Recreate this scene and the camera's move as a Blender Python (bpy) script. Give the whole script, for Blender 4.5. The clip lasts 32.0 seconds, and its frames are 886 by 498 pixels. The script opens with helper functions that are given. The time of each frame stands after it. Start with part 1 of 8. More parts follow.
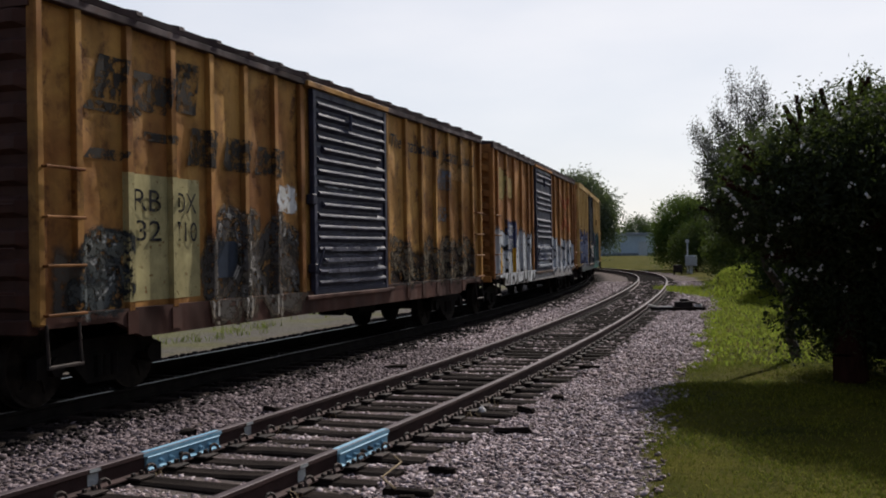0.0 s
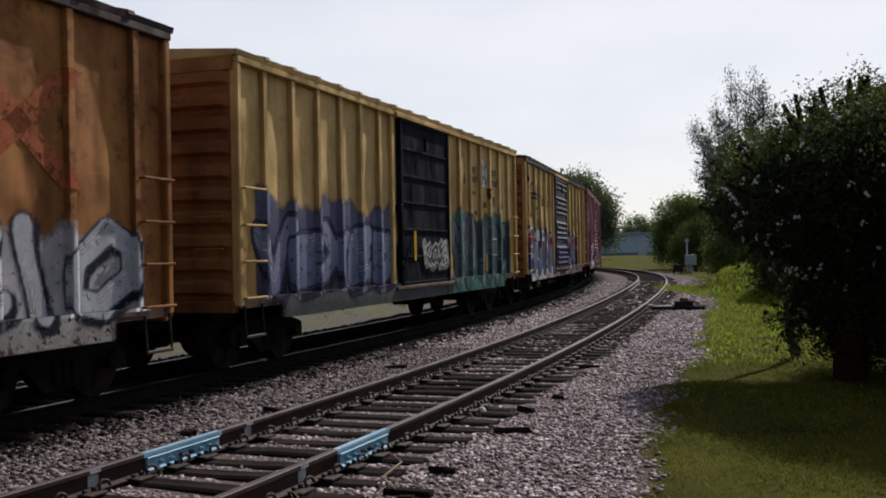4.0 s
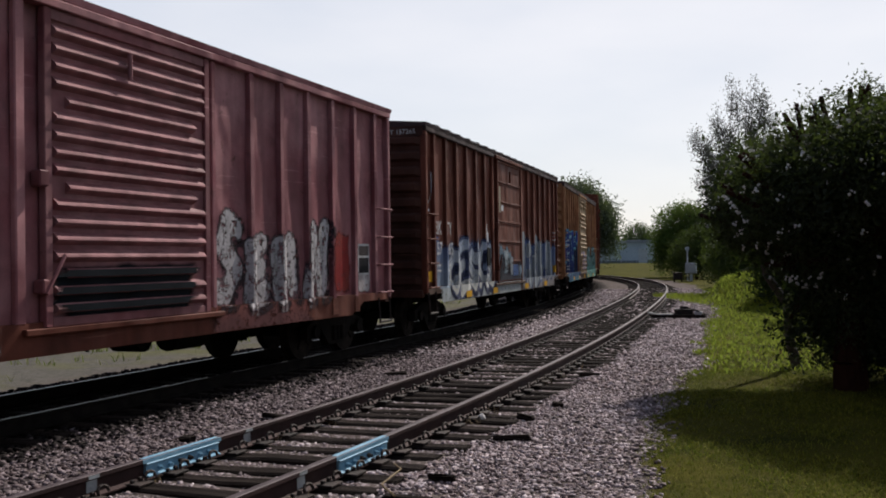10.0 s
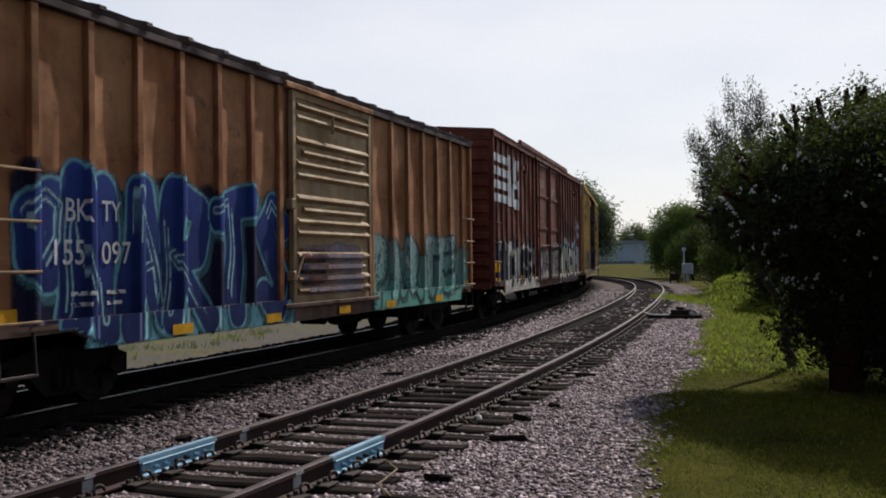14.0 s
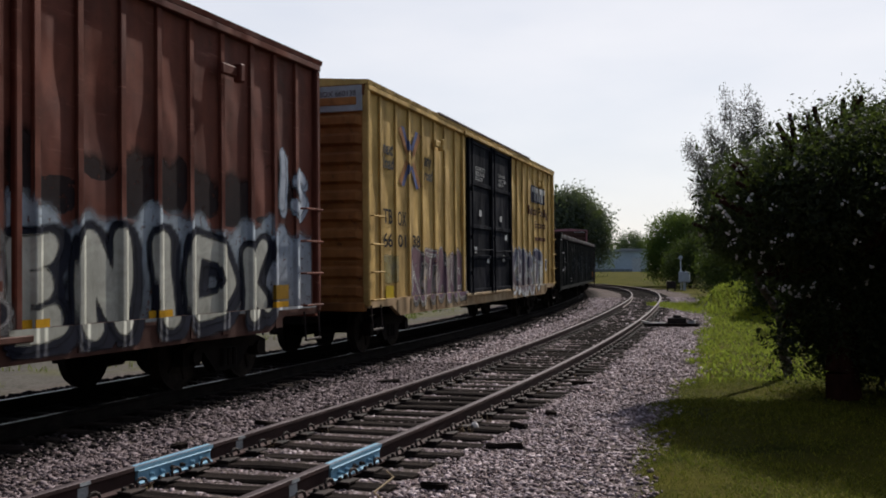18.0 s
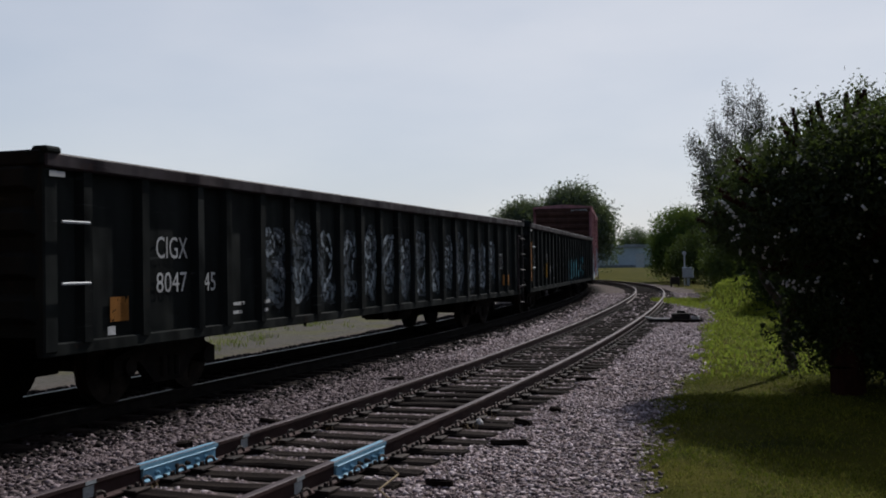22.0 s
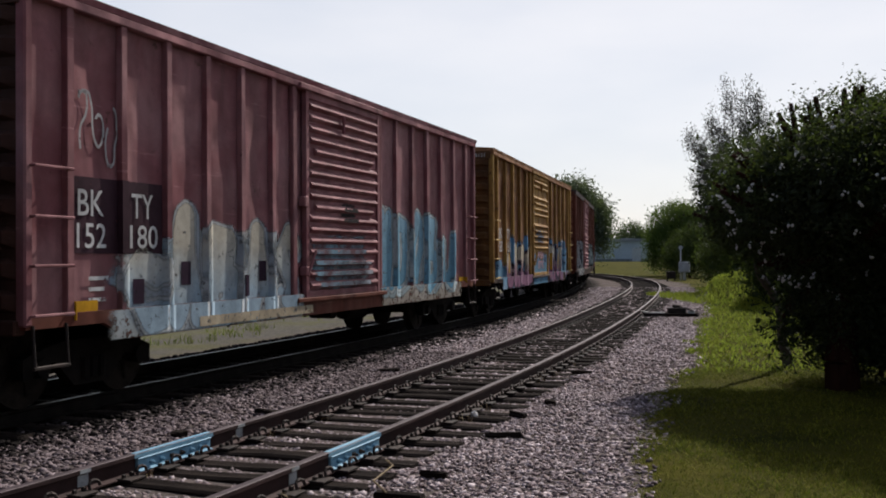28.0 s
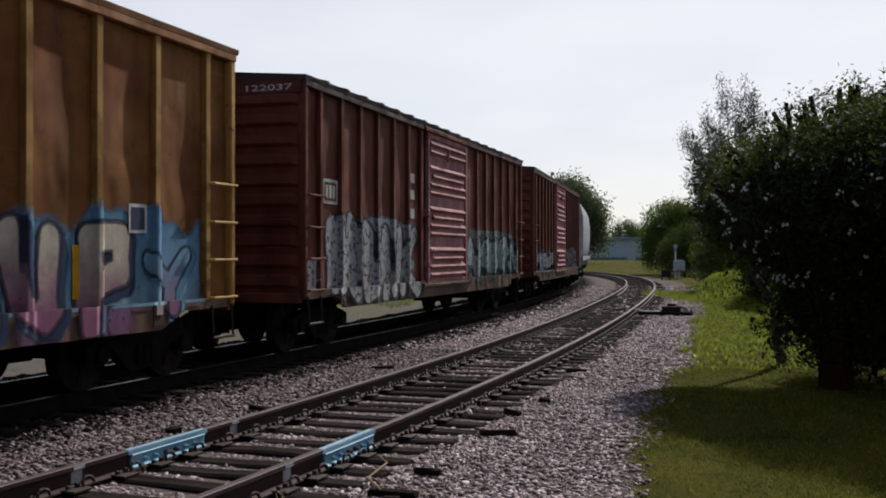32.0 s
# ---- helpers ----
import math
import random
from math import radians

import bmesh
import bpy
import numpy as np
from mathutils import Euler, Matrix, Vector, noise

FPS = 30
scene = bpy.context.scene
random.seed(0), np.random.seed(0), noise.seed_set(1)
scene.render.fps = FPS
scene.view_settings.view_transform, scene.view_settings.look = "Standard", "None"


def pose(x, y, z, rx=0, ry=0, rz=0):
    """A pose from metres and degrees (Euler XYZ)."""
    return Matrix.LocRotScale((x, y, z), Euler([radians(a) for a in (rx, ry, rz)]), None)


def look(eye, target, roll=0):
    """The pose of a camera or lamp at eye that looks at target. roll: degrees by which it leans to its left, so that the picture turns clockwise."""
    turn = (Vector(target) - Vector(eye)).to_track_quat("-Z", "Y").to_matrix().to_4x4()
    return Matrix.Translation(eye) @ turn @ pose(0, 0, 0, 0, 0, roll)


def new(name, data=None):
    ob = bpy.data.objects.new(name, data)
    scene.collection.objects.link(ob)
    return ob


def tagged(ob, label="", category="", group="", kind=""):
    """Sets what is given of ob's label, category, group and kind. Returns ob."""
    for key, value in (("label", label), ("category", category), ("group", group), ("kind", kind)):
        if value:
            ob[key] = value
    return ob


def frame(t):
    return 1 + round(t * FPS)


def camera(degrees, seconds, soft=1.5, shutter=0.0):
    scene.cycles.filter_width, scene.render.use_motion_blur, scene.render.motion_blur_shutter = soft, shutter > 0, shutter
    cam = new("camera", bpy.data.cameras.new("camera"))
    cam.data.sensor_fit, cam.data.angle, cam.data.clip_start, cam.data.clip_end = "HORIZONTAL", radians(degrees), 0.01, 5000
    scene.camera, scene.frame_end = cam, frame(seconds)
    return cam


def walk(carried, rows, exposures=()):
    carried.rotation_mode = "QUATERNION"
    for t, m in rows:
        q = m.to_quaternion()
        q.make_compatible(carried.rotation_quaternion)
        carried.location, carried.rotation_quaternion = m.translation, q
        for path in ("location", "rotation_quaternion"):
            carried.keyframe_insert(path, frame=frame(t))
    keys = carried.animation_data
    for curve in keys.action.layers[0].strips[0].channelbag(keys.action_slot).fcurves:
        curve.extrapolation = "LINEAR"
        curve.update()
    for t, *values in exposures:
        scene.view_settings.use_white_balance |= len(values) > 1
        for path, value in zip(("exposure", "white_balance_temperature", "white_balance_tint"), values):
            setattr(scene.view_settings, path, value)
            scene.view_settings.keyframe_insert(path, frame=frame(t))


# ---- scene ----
import functools

cam = camera(47.75, 32.0, soft=1.9)
EYE = (0.0, 0.0, 1.65)
# seconds, turn to the left, tilt up, lean (degrees)
TURNS = [
    (0, -0.00, 0.20, -0.87), (0.5, 0.04, 0.29, -0.94), (1, 0.01, 0.15, -0.91), (1.5, 0.05, 0.12, -0.81),
    (2, 0.10, 0.03, -0.73), (2.5, 0.10, 0.15, -0.88), (3, -0.04, 0.11, -0.51), (3.5, -0.14, 0.21, -0.93),
    (5.5, 0.13, 0.14, -1.04), (6, -0.16, 0.34, -1.01), (6.5, -0.06, 0.56, -1.04), (7, 0.10, 0.45, -0.86),
    (7.5, 0.14, 0.48, -0.79), (8, 0.07, 0.50, -0.64), (8.5, -0.09, 0.58, -0.69), (9, -0.28, 0.72, -0.68),
    (9.5, -0.21, 0.86, -0.70), (10, 0.00, 0.60, -0.75), (10.5, -0.01, 0.44, -0.63), (11, -0.02, 0.47, -0.49),
    (11.5, -0.03, 0.53, -0.37), (12, -0.21, 0.44, -0.27), (12.5, -0.26, 0.43, -0.52), (13, -0.24, 0.54, -0.49),
    (13.5, -0.13, 0.45, -0.59), (14, -0.19, 0.61, -0.63), (14.5, -0.23, 0.71, -0.45), (16.5, -0.12, 0.68, -0.64),
    (17, -0.12, 0.74, -0.58), (17.5, -0.28, 0.79, -0.40), (18, -0.36, 1.04, -0.48), (18.5, -0.25, 0.88, -0.41),
    (19, -0.10, 0.80, -0.41), (19.5, -0.18, 1.03, -0.39), (20, -0.15, 1.21, -0.64), (20.5, -0.26, 1.11, -0.73),
    (21, -0.27, 0.97, -0.72), (21.5, -0.10, 1.06, -0.93), (22, -0.16, 0.87, -0.83), (22.5, -0.09, 0.74, -0.72),
    (23, -0.06, 0.79, -0.60), (23.5, -0.28, 0.29, -0.28), (24, -0.24, 0.55, -0.55), (24.5, -0.28, 0.51, -0.49),
    (25, -0.28, 0.47, -0.15), (25.5, -0.42, 0.34, -0.06), (27.5, -0.42, 0.36, -0.15), (28, -0.36, 0.42, -0.28),
    (28.5, -0.28, 0.14, -0.27), (29, -0.39, -0.04, -0.30), (29.5, -0.52, -0.12, -0.26), (30, -0.26, -0.12, -0.31),
    (30.5, -0.38, 0.03, -0.07), (31, -0.42, 0.17, -0.11), (31.5, -0.30, 0.15, -0.19), (32, -0.64, 0.28, -0.01),
]
EXPOSURES = [(0.0, 0.13, 6500, 12), (20.0, 0.13, 6500, 12), (21.5, -0.26, 6150, 11), (25.5, -0.26, 6150, 11), (27.5, 0.13, 6500, 12), (32.0, 0.13, 6500, 12)]
walk(cam, [(t, pose(*EYE, 90 + tilt, -lean, turn)) for t, turn, tilt, lean in TURNS], EXPOSURES)

# ---- light ----
SUN_TURN, SUN_HEIGHT = 30.0, 42.5        # degrees to the right of +y, and above the horizon
world = bpy.data.worlds.new("sky")
scene.world = world
world.use_nodes = True
wn = world.node_tree
sky = wn.nodes.new("ShaderNodeTexSky")
sky.sky_type, sky.sun_disc = "NISHITA", False
sky.sun_elevation, sky.sun_rotation = radians(SUN_HEIGHT), radians(SUN_TURN)
sky.air_density, sky.dust_density, sky.ozone_density, sky.altitude = 1.0, 1.0, 1.0, 50
back = wn.nodes["Background"]
back.inputs["Strength"].default_value = 0.1
sun_way = Vector((math.sin(radians(SUN_TURN)) * math.cos(radians(SUN_HEIGHT)), math.cos(radians(SUN_TURN)) * math.cos(radians(SUN_HEIGHT)), math.sin(radians(SUN_HEIGHT))))
# thin haze, bright on the sun's side of the sky and thinning out to blue away from it
sky_way = wn.nodes.new("ShaderNodeTexCoord")
to_sun = wn.nodes.new("ShaderNodeVectorMath")
to_sun.operation = "DOT_PRODUCT"
to_sun.inputs[1].default_value = sun_way
wn.links.new(sky_way.outputs["Generated"], to_sun.inputs[0])
thick = wn.nodes.new("ShaderNodeMapRange")
thick.interpolation_type = "SMOOTHSTEP"
for socket, value in zip(("From Min", "From Max", "To Min", "To Max"), (-0.4, 1.05, 0.04, 0.86)):
    thick.inputs[socket].default_value = value
wn.links.new(to_sun.outputs["Value"], thick.inputs["Value"])
parts = wn.nodes.new("ShaderNodeSeparateXYZ")
wn.links.new(sky_way.outputs["Generated"], parts.inputs[0])
low = wn.nodes.new("ShaderNodeMapRange")         # and thinner overhead than along the horizon
for socket, value in zip(("From Min", "From Max", "To Min", "To Max"), (0.25, 0.9, 1.0, 0.3)):
    low.inputs[socket].default_value = value
wn.links.new(parts.outputs["Z"], low.inputs["Value"])
veil = wn.nodes.new("ShaderNodeMath")
veil.operation = "MULTIPLY"
wn.links.new(thick.outputs[0], veil.inputs[0])
wn.links.new(low.outputs[0], veil.inputs[1])
haze = wn.nodes.new("ShaderNodeMix")
haze.data_type = "RGBA"
wn.links.new(veil.outputs[0], haze.inputs[0])
wisps = wn.nodes.new("ShaderNodeTexNoise")        # faint cloud streaks in the haze
stretch = wn.nodes.new("ShaderNodeMapping")
stretch.inputs["Scale"].default_value = (1.0, 1.0, 3.0)
wn.links.new(sky_way.outputs["Generated"], stretch.inputs["Vector"])
wn.links.new(stretch.outputs[0], wisps.inputs["Vector"])
wisps.inputs["Scale"].default_value, wisps.inputs["Detail"].default_value = 2.6, 5.0
tone = wn.nodes.new("ShaderNodeValToRGB")
tone.color_ramp.elements[0].position, tone.color_ramp.elements[1].position = 0.35, 0.65
tone.color_ramp.elements[0].color, tone.color_ramp.elements[1].color = (0.81, 0.84, 0.895, 1), (0.965, 0.96, 0.975, 1)
bright = wn.nodes.new("ShaderNodeVectorMath")
bright.operation = "SCALE"
bright.inputs["Scale"].default_value = 8.8
wn.links.new(wisps.outputs["Fac"], tone.inputs["Fac"])
wn.links.new(tone.outputs["Color"], bright.inputs[0])
wn.links.new(bright.outputs[0], haze.inputs[7])
wn.links.new(sky.outputs["Color"], haze.inputs[6])
wn.links.new(haze.outputs[2], back.inputs["Color"])
sun = new("sun", bpy.data.lights.new("sun", "SUN"))
sun.data.energy, sun.data.angle, sun.data.color = 5.0, radians(0.8), (1.0, 0.95, 0.87)
sun.matrix_world = look(sun_way * 60, (0, 0, 0))

# ---- materials ----
class Nodes:
    """Small helper round a node tree: n(kind, inputs..., settings) makes a node and links what is given."""

    def __init__(self, name):
        self.mat = bpy.data.materials.new(name)
        self.mat.use_nodes = True
        self.tree = self.mat.node_tree
        self.out = self.tree.nodes["Principled BSDF"]

    def n(self, kind, ins=None, operation="", data_type="", blend_type=""):
        node = self.tree.nodes.new("ShaderNode" + kind)
        if operation:
            node.operation = operation
        if data_type:
            node.data_type = data_type
        if blend_type:
            node.blend_type = blend_type
        for key, value in (ins or {}).items():
            self.put(node.inputs[key], value)
        return node

    def put(self, socket, value):
        if isinstance(value, bpy.types.NodeSocket):
            self.tree.links.new(value, socket)
        elif isinstance(value, (tuple, list)) and len(value) == 3 and socket.type == "RGBA":
            socket.default_value = (*value, 1)
        else:
            socket.default_value = value

    def coords(self, scale=(1, 1, 1), random_shift=False):
        co = self.n("TexCoord").outputs["Object"]
        if random_shift:
            r = self.n("ObjectInfo").outputs["Random"]
            off = self.n("VectorMath", {0: (37.0, 17.0, 53.0), "Scale": r}, operation="SCALE").outputs[0]
            co = self.n("VectorMath", {0: co, 1: off}, operation="ADD").outputs[0]
        return self.n("Mapping", {"Vector": co, "Scale": scale}).outputs[0]

    def noise(self, co, scale, detail=4, rough=0.6, distort=0.0):
        return self.n("TexNoise", {"Vector": co, "Scale": scale, "Detail": detail, "Roughness": rough, "Distortion": distort}).outputs["Fac"]

    def ramp(self, fac, *stops):
        node = self.n("ValToRGB", {"Fac": fac})
        band = node.color_ramp
        for i, (at, value) in enumerate(stops):
            e = band.elements[i] if i < 2 else band.elements.new(at)
            e.position = at
            e.color = (*value, 1) if isinstance(value, (tuple, list)) else (value, value, value, 1)
        return node.outputs["Color"]

    def mix(self, fac, a, b, how="MIX"):
        node = self.n("Mix", data_type="RGBA", blend_type=how)
        self.put(node.inputs[0], fac), self.put(node.inputs[6], a), self.put(node.inputs[7], b)
        return node.outputs[2]

    def sum(self, a, b, how="MULTIPLY"):
        return self.n("Math", {0: a, 1: b}, operation=how).outputs[0]

    def bump(self, height, strength=0.4, distance=0.01):
        self.put(self.out.inputs["Normal"], self.n("Bump", {"Height": height, "Strength": strength, "Distance": distance}).outputs[0])

    def done(self, colour, rough=0.7, metal=0.0, shine=0.18):
        self.put(self.out.inputs["Specular IOR Level"], shine)
        self.put(self.out.inputs["Base Color"], colour), self.put(self.out.inputs["Roughness"], rough), self.put(self.out.inputs["Metallic"], metal)
        return self.mat


def mottled(name, a, b, scale=3.0, fine=40.0, rough=0.8, metal=0.0, bump=0.3, dist=0.01, stretch=(1, 1, 1), spread=(0.35, 0.65), shift=True):
    """A plain worn surface: two tones at a large scale, a finer grain, and relief."""
    m = Nodes(name)
    co = m.coords(stretch, shift)
    big, small = m.noise(co, scale, 5), m.noise(co, fine, 3)
    colour = m.mix(m.ramp(big, (spread[0], 0.0), (spread[1], 1.0)), a, b)
    colour = m.mix(0.5, colour, m.ramp(small, (0.25, 0.35), (0.75, 1.0)), "MULTIPLY")
    m.bump(small, bump, dist)
    return m.done(colour, rough, metal)


def paint_worn(name, fresh, faded, rust, worn=0.5, rough=0.68, dark_streaks=0.35, shine=0.1):
    """Old freight-car paint on dented sheet: chalked areas, rust blooms that run down, grime."""
    fresh, faded = tuple(1.26 * c for c in fresh), tuple(1.26 * c for c in faded)
    m = Nodes(name)
    co = m.coords((1, 1, 1), True)
    tall = m.coords((1.0, 1.0, 0.1), True)
    big = m.noise(co, 0.55, 4, 0.6, 0.5)
    colour = m.mix(m.ramp(big, (0.38, 0.0), (0.62, 1.0)), fresh, faded)
    spots = m.noise(co, 3.2, 8, 0.72, 0.3)
    runs = m.noise(tall, 3.2, 5, 0.6)
    hit = m.sum(m.ramp(spots, (0.66 - 0.2 * worn, 0.0), (0.76 - 0.16 * worn, 1.0)), m.ramp(runs, (0.38, 0.0), (0.58, 1.0)))
    colour = m.mix(hit, colour, rust)
    streak = m.ramp(m.noise(tall, 2.6, 3, 0.5), (0.36, 1.0 - dark_streaks), (0.6, 1.0))
    colour = m.mix(0.8, colour, streak, "MULTIPLY")
    blotch = m.noise(co, 1.7, 6, 0.7, 0.8)
    colour = m.mix(0.75, colour, m.ramp(blotch, (0.3, 0.7), (0.5, 1.0), (0.7, 1.3)), "MULTIPLY")
    where = m.noise(co, 1.1, 3, 0.5)
    chips = m.sum(m.ramp(m.noise(co, 10.0, 9, 0.78), (0.62, 0.0), (0.66, 1.0)), m.ramp(where, (0.48, 0.0), (0.6, 0.85)))
    colour = m.mix(chips, colour, tuple(0.45 * c for c in rust))
    scuffs = m.sum(m.ramp(m.noise(m.coords((0.35, 1.0, 5.0), True), 2.4, 6, 0.7), (0.6, 0.0), (0.7, 1.0)), m.ramp(where, (0.42, 0.5), (0.55, 0.0)))
    colour = m.mix(scuffs, colour, tuple(min(0.6, 0.05 + 1.6 * c) for c in faded))
    grain = m.noise(co, 70.0, 2)
    colour = m.mix(0.25, colour, m.ramp(grain, (0.3, 0.6), (0.7, 1.0)), "MULTIPLY")
    dents = m.noise(m.coords((1.0, 1.0, 0.55), True), 1.3, 2, 0.4)
    first = m.n("Bump", {"Height": dents, "Strength": 1.0, "Distance": 0.16})
    m.put(m.out.inputs["Normal"], m.n("Bump", {"Height": m.sum(spots, grain, "ADD"), "Strength": 0.2, "Distance": 0.006, "Normal": first.outputs[0]}).outputs[0])
    return m.done(colour, m.ramp(big, (0.3, rough - 0.08), (0.7, rough + 0.15)), shine=shine)


def leaf_stuff(name, a, b, thin_part=0.25):
    m = Nodes(name)
    r = m.n("NewGeometry").outputs["Random Per Island"]
    colour = m.ramp(r, (0.0, a), (1.0, b))
    mat = m.done(colour, 0.75, shine=0.06)
    thin = m.n("BsdfTranslucent", {"Color": m.mix(0.5, colour, (0.35, 0.5, 0.08))})
    mixed = m.n("MixShader", {0: thin_part, 1: m.out.outputs[0], 2: thin.outputs[0]})
    m.tree.links.new(mixed.outputs[0], m.tree.nodes["Material Output"].inputs["Surface"])
    return mat


def stone_mat(name, tones, rough=0.85):
    m = Nodes(name)
    r = m.n("NewGeometry").outputs["Random Per Island"]
    colour = m.ramp(r, *[(i / (len(tones) - 1), t) for i, t in enumerate(tones)])
    g = m.noise(m.coords(), 45, 4)
    colour = m.mix(0.6, colour, m.ramp(g, (0.25, 0.5), (0.75, 1.0)), "MULTIPLY")
    m.bump(g, 0.3, 0.004)
    return m.done(colour, rough, shine=0.1)


M_STONE = stone_mat("ballast_stone", [(0.08, 0.066, 0.068), (0.192, 0.153, 0.158), (0.348, 0.278, 0.288), (0.545, 0.465, 0.482), (0.169, 0.125, 0.123), (0.257, 0.196, 0.197)])
M_RAIL = mottled("rusty_rail_steel", (0.032, 0.0178, 0.0175), (0.053, 0.028, 0.026), 4, 60, 0.75, 0.3)
M_RAIL_TOP = mottled("worn_rail_head", (0.082, 0.06, 0.067), (0.044, 0.031, 0.034), 3, 50, 0.62, 0.3, 0.1)
M_RAIL_BRIGHT = mottled("polished_rail_head", (0.05, 0.05, 0.053), (0.02, 0.02, 0.02), 3, 50, 0.4, 1.0, 0.05)
M_TIE = mottled("weathered_tie_wood", (0.011, 0.0085, 0.0075), (0.03, 0.023, 0.02), 2.2, 30, 0.9, 0, 0.7, 0.012, (0.6, 6, 6))
M_IRON = mottled("dark_rusty_iron", (0.05, 0.035, 0.03), (0.02, 0.017, 0.016), 6, 60, 0.75, 0.2)
M_BLUE = mottled("blue_marking_paint", (0.126, 0.294, 0.434), (0.224, 0.406, 0.532), 5, 60, 0.6, 0, 0.2)
M_CHALK = mottled("pale_marking_paint", (0.42, 0.45, 0.46), (0.25, 0.26, 0.27), 8, 60, 0.8, 0, 0.2)
M_BLACK = mottled("black_running_gear", (0.008, 0.007, 0.007), (0.018, 0.015, 0.013), 4, 40, 0.8)
M_WHEEL = mottled("wheel_steel", (0.012, 0.01, 0.009), (0.03, 0.024, 0.02), 6, 40, 0.7, 0.1)
M_BARK = mottled("dark_bark", (0.026, 0.01, 0.007), (0.048, 0.019, 0.013), 3, 30, 0.9, 0, 0.7, 0.02, (3, 3, 0.6))
M_LEAF_DARK = leaf_stuff("dark_green_leaves", (0.012, 0.02, 0.008), (0.032, 0.048, 0.016), 0.1)
# inner and hanging leaves: shade within the bush is put into their darker colour
M_LEAF_BUSH_SHADE = leaf_stuff("dark_bush_leaves", (0.01, 0.013, 0.008), (0.026, 0.032, 0.018), 0.05)
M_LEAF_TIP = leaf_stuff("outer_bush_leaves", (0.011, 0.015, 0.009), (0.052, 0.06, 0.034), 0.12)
M_LEAF_MID = leaf_stuff("mid_green_leaves", (0.02, 0.038, 0.01), (0.06, 0.095, 0.022), 0.2)
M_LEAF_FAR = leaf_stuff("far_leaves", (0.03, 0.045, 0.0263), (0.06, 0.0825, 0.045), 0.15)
# leaf colour greyed to carry the haze of distance
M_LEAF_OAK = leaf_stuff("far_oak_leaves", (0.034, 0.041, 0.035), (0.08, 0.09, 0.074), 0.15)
M_TWIG = mottled("purple_grey_twigs", (0.05, 0.04, 0.043), (0.09, 0.075, 0.076), 4, 30)
# near-black: oily stones with the train's shade put into the colour
M_STONE_OIL_SHADE = stone_mat("oily_ballast_stone", [(0.006, 0.005, 0.005), (0.016, 0.013, 0.013), (0.03, 0.025, 0.024)])
M_FLOWER = mottled("white_blossom", (0.75, 0.72, 0.7), (0.6, 0.56, 0.52), 9, 60)
M_GRASS = leaf_stuff("grass_blades", (0.026, 0.034, 0.003), (0.19, 0.168, 0.02), 0.14)
M_GRASS_BANK = leaf_stuff("sunny_bank_grass", (0.07, 0.08, 0.006), (0.19, 0.18, 0.016), 0.3)
M_WEED = leaf_stuff("dry_weeds", (0.05, 0.06, 0.016), (0.15, 0.135, 0.05), 0.2)
M_GREY_METAL = mottled("pale_grey_metal", (0.5, 0.52, 0.54), (0.4, 0.41, 0.43), 2, 40, 0.5, 0.1, 0.1)
M_LEAF_WISP = leaf_stuff("purple_grey_leaves", (0.05, 0.047, 0.05), (0.13, 0.12, 0.127), 0.05)
M_STRAW = mottled("dry_straw", (0.24, 0.18, 0.1), (0.16, 0.11, 0.06), 8, 60)
M_STONE_DUSTY = stone_mat("dusty_ballast_stone", [(0.04, 0.031, 0.032), (0.094, 0.072, 0.074), (0.165, 0.127, 0.133), (0.25, 0.203, 0.214), (0.088, 0.062, 0.061)])
for m in (M_BLACK, M_WHEEL, M_STONE_OIL_SHADE, M_BARK, M_TIE):
    m.node_tree.nodes["Principled BSDF"].inputs["Specular IOR Level"].default_value = 0.03

# ---- plan: the two tracks ----
def centreline(x0, y0, heading, nodes, lo=-280.0, hi=340.0, step=0.5):
    """Plan of a track from curvature nodes (arc length, 1/m): arc lengths, x, y, heading from +y to the right."""
    s = np.arange(lo, hi + step, step)
    k = np.interp(s, [n[0] for n in nodes], [n[1] for n in nodes])
    i0 = int(np.argmin(abs(s)))
    th = np.cumsum(k) * step
    th += heading - th[i0]
    x, y = np.cumsum(np.sin(th)) * step, np.cumsum(np.cos(th)) * step
    return s, x + x0 - x[i0], y + y0 - y[i0], th


MAIN = centreline(-8.825, 1.104, 0.3112, [(-40, 0.0), (-20, 0.004), (-5, 0.00659), (10, 0.00157), (25, -0.00552), (40, -0.00303), (55, -0.0037), (70, -0.0043), (90, -0.00487), (160, -0.00544)])
SIDING = centreline(-7.258, -3.33, 0.5169, [(-30, -0.004), (0, -0.0143), (10, -0.0091), (20, -0.0053), (30, -0.0029), (40, -0.0019), (50, -0.0023), (60, -0.0042), (70, -0.0072), (80, -0.0085), (100, -0.0085), (130, -0.006)])


def on_line(line, s, off=0.0):
    """The plan point at arc length s, off metres to the right of the line, and the heading there."""
    x, y, th = (np.interp(s, line[0], q) for q in line[1:])
    return x + off * np.cos(th), y - off * np.sin(th), th


def away(line, x, y, lo, hi):
    """Signed distance of plan points from a track (right of it is positive)."""
    sel = (line[0] >= lo) & (line[0] <= hi)
    lx, ly, th = line[1][sel][::4], line[2][sel][::4], line[3][sel][::4]
    x, y = np.asarray(x, float).ravel(), np.asarray(y, float).ravel()
    out = np.empty(len(x))
    for i in range(0, len(x), 4000):
        dx, dy = x[i:i + 4000, None] - lx, y[i:i + 4000, None] - ly
        j = (dx * dx + dy * dy).argmin(1)
        r = np.arange(len(j))
        d = np.hypot(dx[r, j], dy[r, j])
        out[i:i + 4000] = np.where(dx[r, j] * np.cos(th[j]) - dy[r, j] * np.sin(th[j]) > 0, d, -d)
    return out


